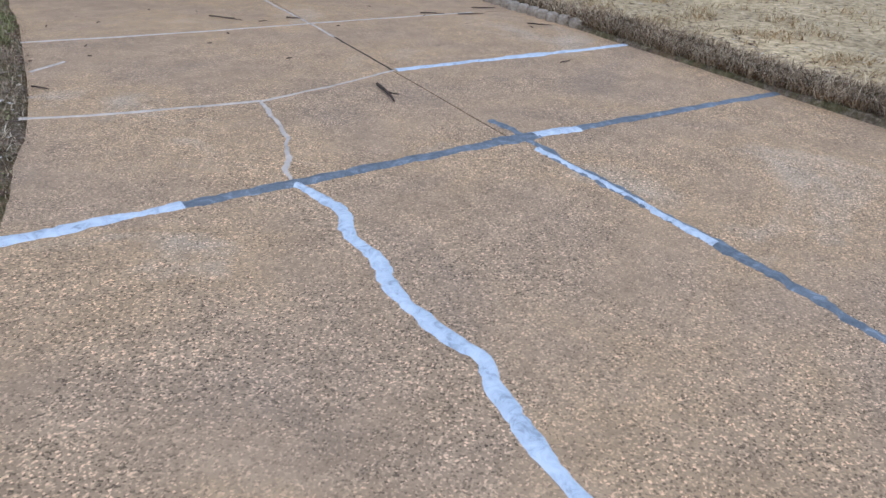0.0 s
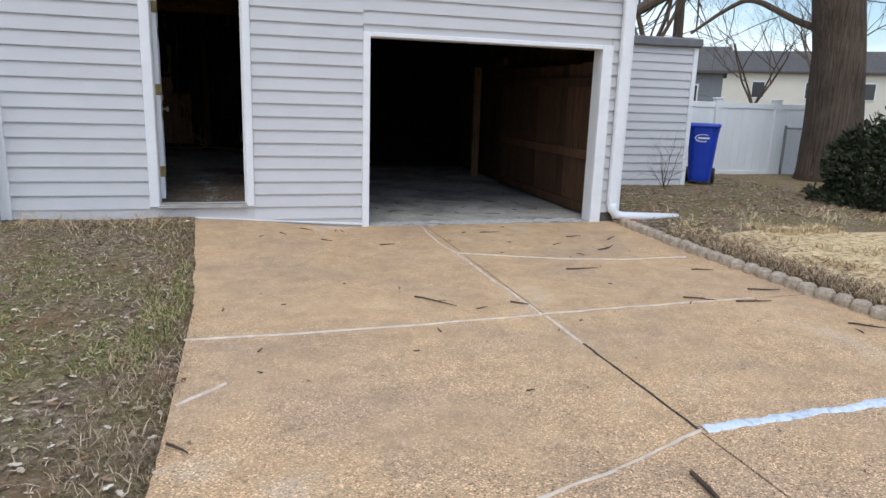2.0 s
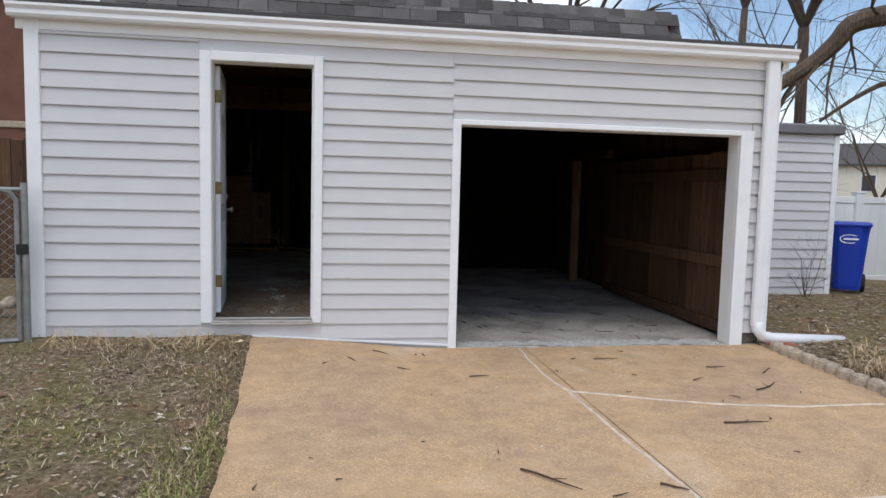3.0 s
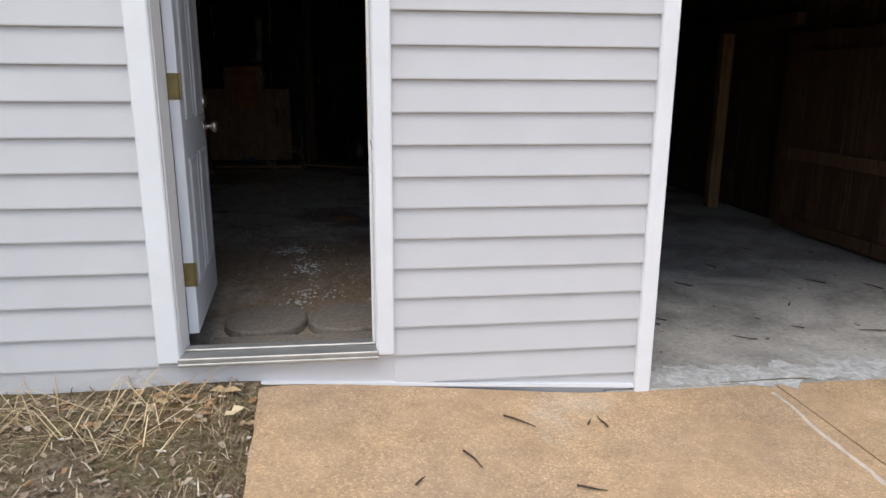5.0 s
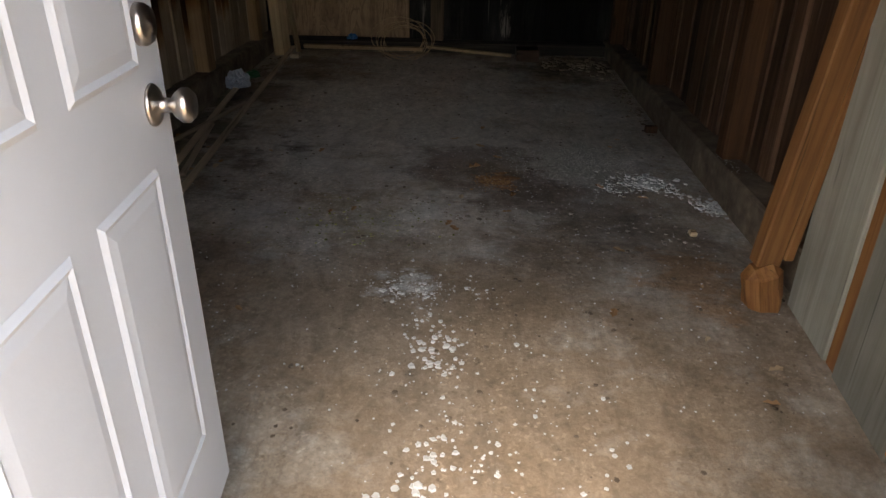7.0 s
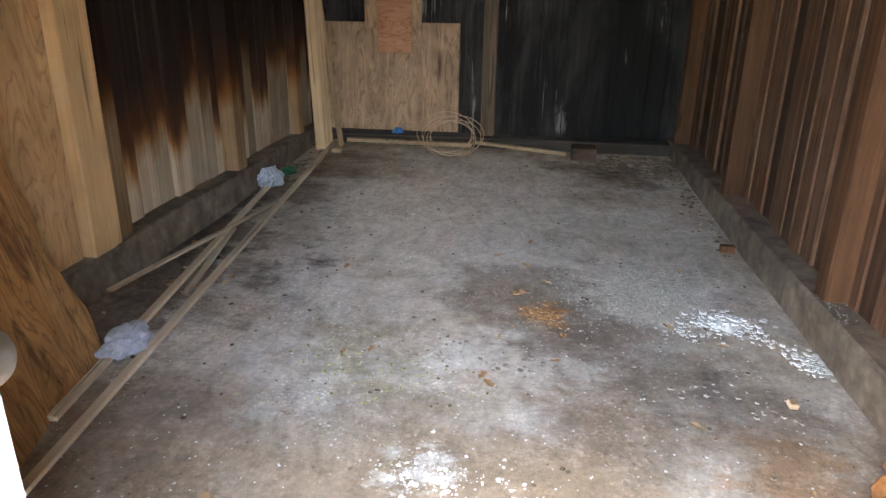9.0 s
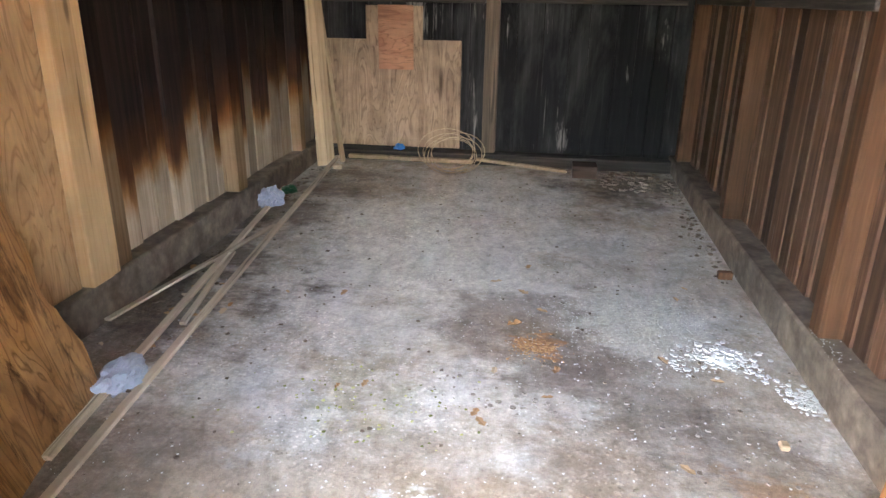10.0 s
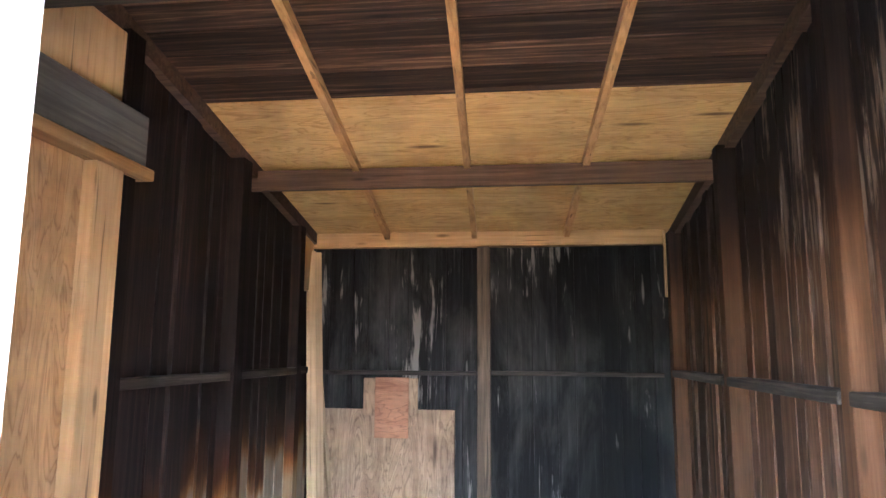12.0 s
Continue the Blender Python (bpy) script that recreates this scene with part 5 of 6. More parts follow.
# plaster, sand and debris
def heap(name, at, rx, ry, h, mat, label, category, seed, ragged=0.35):
    bm = bmesh.new()
    rings, n, m = [], 10, 48
    for i in range(n + 1):
        q = i / n
        row = []
        for k in range(m):
            a = k * math.tau / m
            rr = q * (1 + ragged * noise.noise(Vector((math.cos(a) * 1.6, math.sin(a) * 1.6, seed))))
            x, y = at[0] + math.cos(a) * rr * rx, at[1] + math.sin(a) * rr * ry
            z = floor_z(x, y) + h * (1 - q * q) * (0.7 + 0.5 * noise.noise(Vector((x * 9, y * 9, seed)))) + (0.004 if i < n else -0.004)
            row.append(bm.verts.new((x, y, z)))
        rings.append(row)
    for a, b in zip(rings, rings[1:]):
        for k in range(m):
            bm.faces.new((a[k], b[k], b[(k + 1) % m], a[(k + 1) % m]))
    bmesh.ops.remove_doubles(bm, verts=bm.verts, dist=0.0004)
    bmesh.ops.recalc_face_normals(bm, faces=bm.faces)
    return tagged(part(name, bm, mat, smooth=True), label, category, kind="stuff")


heap("plaster_pile", (1.385, 2.85), 0.075, 0.07, 0.030, M_PLASTER, "small pile of broken white plaster", "plaster", 5, 0.5)


def bits(name, places, mat, label, category, seed, zf=floor_z):
    """Many small flat broken chips, as one mesh. places: (x, y, size)."""
    r = random.Random(seed)
    bm = bmesh.new()
    for x, y, s in places:
        n = r.choice((4, 5, 5, 6))
        a0 = r.uniform(0, 6)
        h = s * r.uniform(0.25, 0.6)
        z = zf(x, y) - 0.001
        lo, hi = [], []
        for k in range(n):
            a = a0 + k * math.tau / n
            q = s * r.uniform(0.55, 1.0)
            lo.append(bm.verts.new((x + q * math.cos(a), y + q * math.sin(a), z)))
            hi.append(bm.verts.new((x + 0.8 * q * math.cos(a), y + 0.8 * q * math.sin(a), z + h * r.uniform(0.6, 1.0))))
        bm.faces.new(hi)
        for k in range(n):
            bm.faces.new((lo[k], lo[(k + 1) % n], hi[(k + 1) % n], hi[k]))
    return tagged(part(name, bm, mat), label, category, kind="stuff")


r = random.Random(11)
pl = [(r.gauss(1.375, 0.06), r.gauss(2.85, 0.055), 0.003 + 0.016 * r.random() ** 2) for _ in range(260)]
pl += [(r.gauss(1.22, 0.045), r.gauss(2.75, 0.04), 0.004 + 0.016 * r.random() ** 2) for _ in range(70)]
for _ in range(120):
    v = r.random()
    pl.append((1.41 + 0.22 * v + r.gauss(0, 0.02), 2.84 - 0.28 * v + r.gauss(0, 0.03), 0.003 + 0.013 * r.random() ** 2))
sand = [(r.gauss(1.10, 0.17), r.gauss(3.13, 0.16), r.uniform(0.002, 0.006)) for _ in range(3800)]
sand = [p for p in sand if abs(p[0] - 1.09) + abs(p[1] - 3.13) < 0.55 + 0.2 * noise.noise(Vector((p[0] * 6, p[1] * 6, 0)))]
bits("sand_patch", sand, M_SAND, "patch of pale sand spilt on the floor", "sand", 15)
bits("sawdust", [(r.gauss(0.675, 0.05), r.gauss(2.80, 0.05), r.uniform(0.003, 0.009)) for _ in range(260)], M_SAWDUST, "orange sawdust on the floor", "sawdust", 16)
bits("plaster_dust", [(r.gauss(0.36, 0.07), r.gauss(1.80, 0.05), r.uniform(0.001, 0.0045)) for _ in range(480)], M_PLASTER, "patch of white plaster dust on the floor", "plaster", 17)
top = [(r.gauss(1.385, 0.04), r.gauss(2.85, 0.035), r.uniform(0.007, 0.02)) for _ in range(110)]
bits("plaster_chips", top, M_PLASTER, "broken white plaster chips heaped on the pile", "plaster", 31, lambda x, y: floor_z(x, y) + 0.028 * max(0.1, 1 - ((x - 1.385) ** 2 + (y - 2.85) ** 2) / 0.006))
pl += [(r.gauss(1.62, 0.03), r.gauss(2.56, 0.05), r.uniform(0.006, 0.016)) for _ in range(90)]
bits("plaster_chips", pl, M_PLASTER, "broken white plaster chips on the floor", "plaster", 1)
pl = []
for cx, cy, spread, count, big in ((0.30, 1.79, 0.02, 10, 0.016), (0.38, 1.80, 0.06, 90, 0.010), (0.46, 1.50, 0.045, 70, 0.014), (0.44, 1.62, 0.04, 45, 0.009), (0.50, 1.42, 0.03, 40, 0.010), (0.31, 1.35, 0.03, 12, 0.012), (0.74, 1.55, 0.03, 9, 0.012),
                                   (0.52, 1.17, 0.05, 26, 0.011), (0.46, 1.02, 0.06, 55, 0.014), (0.57, 1.05, 0.07, 40, 0.009), (0.58, 1.80, 0.03, 30, 0.007), (0.80, 1.20, 0.14, 36, 0.010), (0.85, 0.98, 0.12, 26, 0.010), (0.5, 1.25, 0.20, 60, 0.006), (0.40, 0.93, 0.10, 20, 0.010)):
    pl += [(r.gauss(cx, spread), r.gauss(cy, spread), 0.0025 + big * r.random() ** 2) for _ in range(count)]
pl += [(r.gauss(0.9, 0.3), r.uniform(1.1, 2.4), r.uniform(0.002, 0.006)) for _ in range(80)]
pl += [(r.uniform(-0.6, 1.5), r.uniform(1.5, 4.0), r.uniform(0.002, 0.006)) for _ in range(300)]
pl += [(r.gauss(0.9, 0.25), r.gauss(3.0, 0.25), r.uniform(0.002, 0.005)) for _ in range(700)]
pl += [(r.uniform(-0.9, 1.6), r.uniform(1.2, 4.8), 0.0014 + 0.005 * r.random() ** 3) for _ in range(4200)]
pl = [p for p in pl if (p[0] - 0.315) ** 2 + (p[1] - 0.735) ** 2 > 0.05 and (p[0] - 0.735) ** 2 + (p[1] - 0.73) ** 2 > 0.05]
bits("plaster_crumbs", pl, M_PLASTER, "white plaster crumbs scattered on the floor", "plaster", 2)
pl = [(r.uniform(-1.05, 1.62), r.uniform(1.0, 5.4), 0.003 + 0.011 * r.random() ** 2.5) for _ in range(750)]
bits("curb_plaster", [(1.665 + abs(r.gauss(0, 0.035)), r.gauss(2.56, 0.09), r.uniform(0.0015, 0.006)) for _ in range(420)], M_PLASTER, "white plaster dust splashed on the curb", "plaster", 44, lambda x, y: SILL - 0.022)
bits("floor_debris", pl, M_CURB, "small stones and dirt crumbs on the floor", "debris", 3)


def leaf_litter(name, places, mat, label, seed, zf, lift=0.01):
    """Curled dead leaves as one mesh. places: (x, y, size)."""
    r = random.Random(seed)
    bm = bmesh.new()
    for x, y, s in places:
        a = r.uniform(0, 6.28)
        ca, sa = math.cos(a), math.sin(a)
        z = zf(x, y) + r.uniform(0.0, lift)
        cu = r.uniform(0.1, 0.5) * s
        out = [(-1, 0, 0.3), (-0.4, 0.45, 1), (0.1, 0.3, 0.4), (0.45, 0.5, 1), (1, 0, 0.5), (0.45, -0.5, 1), (0.1, -0.3, 0.4), (-0.4, -0.45, 1)]
        vs = [bm.verts.new((x + s * (u * ca - v * sa), y + s * (u * sa + v * ca), z + cu * w * r.uniform(0.3, 1))) for u, v, w in out]
        c = bm.verts.new((x, y, z))
        for k in range(8):
            bm.faces.new((c, vs[k], vs[(k + 1) % 8]))
    return tagged(part(name, bm, mat), label, "leaves", kind="stuff")


pl = [(r.uniform(-1.1, 1.5), r.uniform(1.2, 3.6), r.uniform(0.015, 0.035)) for _ in range(26)] + [(r.gauss(-0.9, 0.1), r.uniform(1.6, 3.2), r.uniform(0.015, 0.035)) for _ in range(22)]
pl += [(0.58, 2.98, 0.04), (0.75, 2.62, 0.03), (0.5, 2.25, 0.03), (0.62, 3.65, 0.03)]
leaf_litter("floor_leaves", pl, M_PALELEAF, "dry brown leaves blown onto the store room floor", 4, floor_z)
crack = [(0.3, 2.5), (0.62, 2.36), (0.9, 2.42), (1.25, 2.33), (1.5, 2.1)]
rub = []
for (xa, ya), (xb, yb) in zip(crack, crack[1:]):
    for _ in range(34):
        v = r.random()
        rub.append((xa + (xb - xa) * v + r.gauss(0, 0.05), ya + (yb - ya) * v + r.gauss(0, 0.05), 0.003 + 0.012 * r.random() ** 2))
bits("dirt_clods", [(r.uniform(1.1, 1.63), r.gauss(5.42, 0.16), 0.006 + 0.03 * r.random() ** 2) for _ in range(240)] + [(1.63 - abs(r.gauss(0, 0.06)), r.uniform(3.6, 5.4), 0.004 + 0.02 * r.random() ** 2) for _ in range(160)]
     + [(-1.08 + abs(r.gauss(0, 0.08)), r.uniform(2.8, 5.4), 0.004 + 0.016 * r.random() ** 2) for _ in range(220)], M_CURB, "dark dirt clods and rubble heaped at the wall's foot", "dirt", 51)
bits("floor_rubble", rub, M_STONE, "crumbled concrete fragments along a floor crack", "rubble", 18)
bits("floor_moss", [(r.gauss(0.1, 0.18), r.gauss(2.3, 0.14), r.uniform(0.004, 0.010)) for _ in range(110)], M_GREEN, "green mossy crumbs on the floor", "moss", 8)

# steps inside the doorway
def round_stone(x, y):
    bm = lathe([(0.205, 0.0), (0.212, 0.02), (0.210, 0.05), (0.200, 0.062), (0.10, 0.064)], 40)
    for v in bm.verts:
        v.co += noise.noise_vector(v.co * 9 + Vector((x, y, 0))) * 0.004
    tagged(part("stepping_stone", bm, M_STONE, m=Matrix.Translation((x, y, 0.0))), "round grey concrete stepping stone inside the doorway", "stepping stone", "step stones")


round_stone(0.315, 0.735)
round_stone(0.735, 0.73)
tagged(part("concrete_block", rough_box((0.10, 0.24, -0.02), (0.87, 0.50, 0.055), 0.005, 0.008, 4, 5), M_STONE), "flat concrete step block behind the threshold", "block")

# ---------------------------------------------------------------- garage bay
tagged(part("bay_floor", box((1.86, -0.03, -0.3), (RX - 0.04, BY, -0.072), 0.004), M_BAYFLOOR), "grey concrete garage bay floor with twigs", "floor", kind="structure")
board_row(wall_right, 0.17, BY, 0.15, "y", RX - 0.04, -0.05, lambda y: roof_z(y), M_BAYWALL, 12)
timber("bay_post", (4.56, 4.24, -0.072), (4.68, 4.34, 1.74), M_BAYPOST, "bare yellowish timber post in the garage bay", "post", "", 91)
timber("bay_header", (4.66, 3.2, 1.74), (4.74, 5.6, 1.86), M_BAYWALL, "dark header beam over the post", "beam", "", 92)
gate = empty("board_gate", "brown board door panel folded against the bay wall", "gate", (4.72, 1.8, -0.04))
yy = 0.34
kk = 0
while yy < 3.2:
    b = rough_box((-0.012, 0, 0.02), (0.012, 0.172, 1.72 + 0.012 * math.sin(kk * 2.1)), 0.002, 0.003, 2, kk)
    part("plank", b, M_CEDAR, gate, m=Matrix.Translation((0, yy - 1.8, 0.0)))
    yy += 0.178
    kk += 1
for z in (0.0, 0.62, 1.45):
    part("rail", rough_box((-0.05, 0.30 - 1.8, z), (-0.013, 3.22 - 1.8, z + 0.11), 0.002, 0.003, 3, kk), M_CEDAR, gate)
ribbon("bay_lip", [(2.10, 0.10), (2.8, 0.08), (3.6, 0.10), (4.5, 0.09)], 0.20, M_LIME, "whitish lime smear along the bay threshold", 0.003, seed=41, rag=0.8, zf=lambda x, y: -0.072)

# ---------------------------------------------------------------- shingles
def shingle_mesh(w, d, name):
    bm = box((0, 0, 0), (w - 0.016, d, 0.012), 0.002)
    return mesh_of(name, bm, M_SHINGLE)


steep = (RIDGE_Z - roof_z(STEEP_Y)) / (RIDGE_Y - STEEP_Y)
front_tilt = math.degrees(math.atan(steep))
sh = shingle_mesh(0.31, 0.17, "shingle")
for row in range(5):
    y = STEEP_Y - 0.01 + row * 0.062
    for col in range(21):
        x = LX - 0.08 + col * 0.30 + (0.15 if row % 2 else 0.0)
        if x + 0.31 > RX + 0.16:
            continue
        m = Matrix.Translation((x, y - 0.06 + rng.uniform(-0.004, 0.004), roof_z(STEEP_Y) + steep * (y - STEEP_Y) + 0.07)) @ pose(0, 0, 0, front_tilt - 2.5, 0, 0)
        share("shingle", sh, Matrix.Translation(-Vector(roof.location)) @ m, roof)
bm = bmesh.new()
cap = mesh_of("ridge_cap", prism([(-0.095, -0.12), (-0.05, -0.003), (0.0, 0.003), (0.15, -0.03), (0.15, -0.015), (0.0, 0.020), (-0.06, 0.014), (-0.11, -0.115)], 0.20, lambda u, v, d: Vector((d, u, v))), M_SHINGLE)
bm.free()
for col in range(32):
    x = LX - 0.08 + col * 0.194
    share("ridge_cap", cap, Matrix.Translation((x - roof.location.x, 0, 0.095)) @ pose(0, 0, 0, 0, -2.5, 0), roof)
roof_slab(RIDGE_Y, BY + 0.15, 0.062, 0.012, M_SHINGLE, "back_slope")

# ---------------------------------------------------------------- lean-to beside the garage
shed = empty("lean_to", "small pale grey sided lean-to with a dark flat roof edge", "shed", (6.2, 3.5, -0.06), kind="structure")
part("wall", box((RX - 6.2 + 0.003, -1.05, -0.2), (7.47 - 6.2, 1.2, 2.16)), M_SIDING, shed)
for k in range(17):
    ob = share("siding_course", lap_mesh(7.44 - RX - 0.01) if k == 0 else shed_me, Matrix.Translation((RX - 6.2 + 0.006, -1.052, 0.04 + k * PITCH)), shed)
    shed_me = ob.data
part("corner_post", box((7.42 - 6.2, -1.085, -0.1), (7.50 - 6.2, -0.98, 2.14), 0.006), M_TRIM, shed)
part("roof_edge", rough_box((RX - 6.2 + 0.004, -1.14, 2.14), (7.54 - 6.2, 1.25, 2.27), 0.012, 0.02, 4, 3), M_CAP, shed)

# recycling bin
bin_ob = empty("recycling_bin", "blue wheeled recycling bin standing by the lean-to", "bin", (7.90, 2.62, ground_z(7.90, 2.62)))
bm = bmesh.new()
rings = []
for z, w, d in ((0.06, 0.165, 0.20), (0.12, 0.175, 0.21), (0.80, 0.225, 0.26), (0.86, 0.235, 0.265), (0.90, 0.24, 0.27)):
    row = []
    for k in range(24):
        a = k * math.tau / 24
        ca, sa = math.cos(a), math.sin(a)
        q = 1 / max(abs(ca) ** 4 + abs(sa) ** 4, 1e-6) ** 0.25
        row.append(bm.verts.new((w * ca * q, d * sa * q, z)))
    rings.append(row)
for a, b in zip(rings, rings[1:]):
    for k in range(24):
        bm.faces.new((a[k], a[(k + 1) % 24], b[(k + 1) % 24], b[k]))
bm.faces.new(rings[0][::-1])
bm.faces.new(rings[-1])
part("body", bm, M_BIN, bin_ob, smooth=False)
bm = box((-0.25, -0.29, 0.90), (0.25, 0.28, 0.955), 0.02)
for v in bm.verts:
    if v.co.z > 0.94:
        v.co.z += 0.03 * (1 - (v.co.x / 0.25) ** 2)
part("lid", bm, M_BIN, bin_ob)
part("handle", tube([(-0.16, 0.27, 0.86), (-0.16, 0.33, 0.88), (0.16, 0.33, 0.88), (0.16, 0.27, 0.86)], 0.014, 8), M_BIN, bin_ob)
for s in (-1, 1):
    part("wheel", lathe([(0.10, -0.03), (0.125, -0.02), (0.125, 0.02), (0.10, 0.03), (0.03, 0.03)], 20), M_BLACK, bin_ob, m=pose(s * 0.2, 0.2, 0.125, 0, 90, 0))
bm = bmesh.new()
add_tube(bm, [(0.11 * math.cos(a), 0, 0.055 * math.sin(a)) for a in [i * 0.28 for i in range(3, 20)]], 0.007, 5)
add_box(bm, (-0.07, -0.006, -0.012), (0.10, 0.006, 0.012))
part("emblem", bm, M_WHITE, bin_ob, "white oval emblem", m=pose(0.0, -0.262, 0.74, -4, 0, 0))
bin_ob.rotation_euler = (0, 0, radians(-38))

# ---------------------------------------------------------------- fences
fence = empty("vinyl_fence", "white vinyl privacy fence with capped posts", "fence", (9.0, 4.0, -0.08))
for k, x in enumerate((5.6, 7.4, 9.15, 10.45, 12.3)):
    bm = box((-0.065, -0.065, 0), (0.065, 0.065, 1.44), 0.008)
    add_box(bm, (-0.078, -0.078, 1.44), (0.078, 0.078, 1.47), 0.01)
    part("post", bm, M_VINYL, fence, m=Matrix.Translation((x - 9.0, 0, 0)))
for x0, x1 in ((5.665, 7.335), (7.465, 9.085), (9.215, 10.385), (10.515, 12.235)):
    n = int((x1 - x0) / 0.16)
    for i in range(n):
        w = (x1 - x0) / n
        part("plank", box((x0 + i * w + 0.0008 - 9.0, -0.012, 0.08), (x0 + (i + 1) * w - 0.0008 - 9.0, 0.012, 1.30), 0.0015), M_VINYL, fence)
    for z in (0.05, 1.29):
        part("rail", box((x0 - 9.0, -0.03, z), (x1 - 9.0, 0.03, z + 0.10), 0.006), M_VINYL, fence)


def chain_link(name, a, b, h, label, posts, top_rail=True, cell=0.075):
    """Woven wire between two places, with its posts."""
    a, b = Vector(a), Vector(b)
    L = (b - a).length
    f = empty(name, label, "fence", a)
    f.rotation_euler = (0, 0, math.atan2(b.y - a.y, b.x - a.x))
    bm = bmesh.new()
    n = int((L + h) / cell)
    for i in range(n):
        s = -h + i * cell
        for flip in (0, 1):
            u0, v0, u1, v1 = s, 0.03, s + h, h
            if u0 < 0:
                v0, u0 = v0 - u0 * (h - 0.03) / h, 0
            if u1 > L:
                v1, u1 = v0 + (L - u0) * (h - 0.03) / h, L
            if u1 <= u0:
                continue
            p, q = (u0, v0), (u1, v1)
            if flip:
                p, q = (L - u0, v0), (L - u1, v1)
            add_tube(bm, [(p[0], 0.002 * flip, p[1]), (q[0], 0.002 * flip, q[1])], 0.0022, 3, False)
    part("wire_mesh", bm, M_GALV, f)
    for u in posts:
        part("post", tube([(u, 0, -0.15), (u, 0, h + 0.05)], 0.025, 10), M_GALV, f)
    if top_rail:
        part("rail", tube([(0, 0, h), (L, 0, h)], 0.017, 8), M_GALV, f)
    return f


chain_link("chain_link_fence", (10.62, 3.88, -0.08), (12.4, 3.88, -0.08), 0.95, "grey chain-link fence joining the vinyl fence", (0.0, 1.8))
gate2 = chain_link("chain_link_gate", (-1.225, -0.16, 0.02), (-2.3, -0.60, 0.02), 1.16, "chain-link gate beside the garage corner", (0.0,))
part("latch", box((-0.02, -0.05, 0.68), (0.06, 0.03, 0.76), 0.008), M_CABLE, gate2, "dark gate latch")
part("frame", tube([(0.05, 0, 0.04), (0.05, 0, 1.08), (0.09, 0, 1.14), (0.16, 0, 1.16), (1.15, 0, 1.16), (1.15, 0, 0.04), (0.05, 0, 0.04)], 0.018, 8), M_GALV, gate2)

wf = empty("wooden_fence", "brown upright board fence behind the chain-link gate", "fence", (-3.2, 3.4, 0.0))
for i in range(22):
    part("plank", rough_box((0, 0, 0.0), (0.135, 0.02, 1.75 + 0.02 * math.sin(i * 1.7)), 0.002, 0.003, 2, i), M_CEDAR, wf, m=Matrix.Translation((-1.6 + i * 0.14, 0, 0)))
part("rail", box((-1.6, 0.02, 1.3), (1.5, 0.06, 1.4)), M_CEDAR, wf)
nb = empty("neighbour_house", "dark brown brick neighbouring house", "house", (-5.2, 8.0, 0), kind="structure")
part("wall", box((-3.4, 0, -0.3), (3.6, 6, 4.6)), M_BROWNHOUSE, nb)
part("trim", box((-3.5, -0.12, 4.5), (3.7, 0.0, 4.75), 0.01), M_TRIM, nb)
part("band", box((-3.4, -0.04, 2.2), (3.6, 0.0, 2.32), 0.01), M_EDGE, nb)
for k in range(9):
    s = 0.06 + 0.05 * rng.random()
    bm = bmesh.new()
    bmesh.ops.create_icosphere(bm, subdivisions=2, radius=s)
    for v in bm.verts:
        v.co = v.co * (1 + 0.35 * noise.noise(v.co * 12 + Vector((k, 0, 0))))
        v.co.z *= 0.7
    x, y = -1.75 - 0.5 * rng.random(), 0.35 + 0.5 * rng.random()
    tagged(part("rubble_stone", bm, M_EDGE, m=Matrix.Translation((x, y, ground_z(x, y) + s * 0.4 + 0.05 * (k % 3)))), "pale rubble stone piled behind the gate", "stone", "rubble")

# scalloped edging stones along the drive
for k in range(25):
    y = -0.28 - k * 0.148
    x = 4.865 - 0.075 * math.sin(k * 0.13) + 0.012 * rng.uniform(-1, 1)
    bm = lathe([(0.066, -0.06), (0.070, 0.02), (0.064, 0.045), (0.045, 0.06), (0.02, 0.064)], 12)
    for v in bm.verts:
        v.co.x *= 0.75
        v.co += noise.noise_vector(v.co * 14 + Vector((k, 0, 0))) * 0.006
    tagged(part("edging_stone", bm, M_EDGE, m=pose(x, y, -0.058, rng.uniform(-4, 4), rng.uniform(-4, 4), rng.uniform(0, 40))), "tan scalloped concrete edging stone half sunk in soil", "edging", "edging stones")


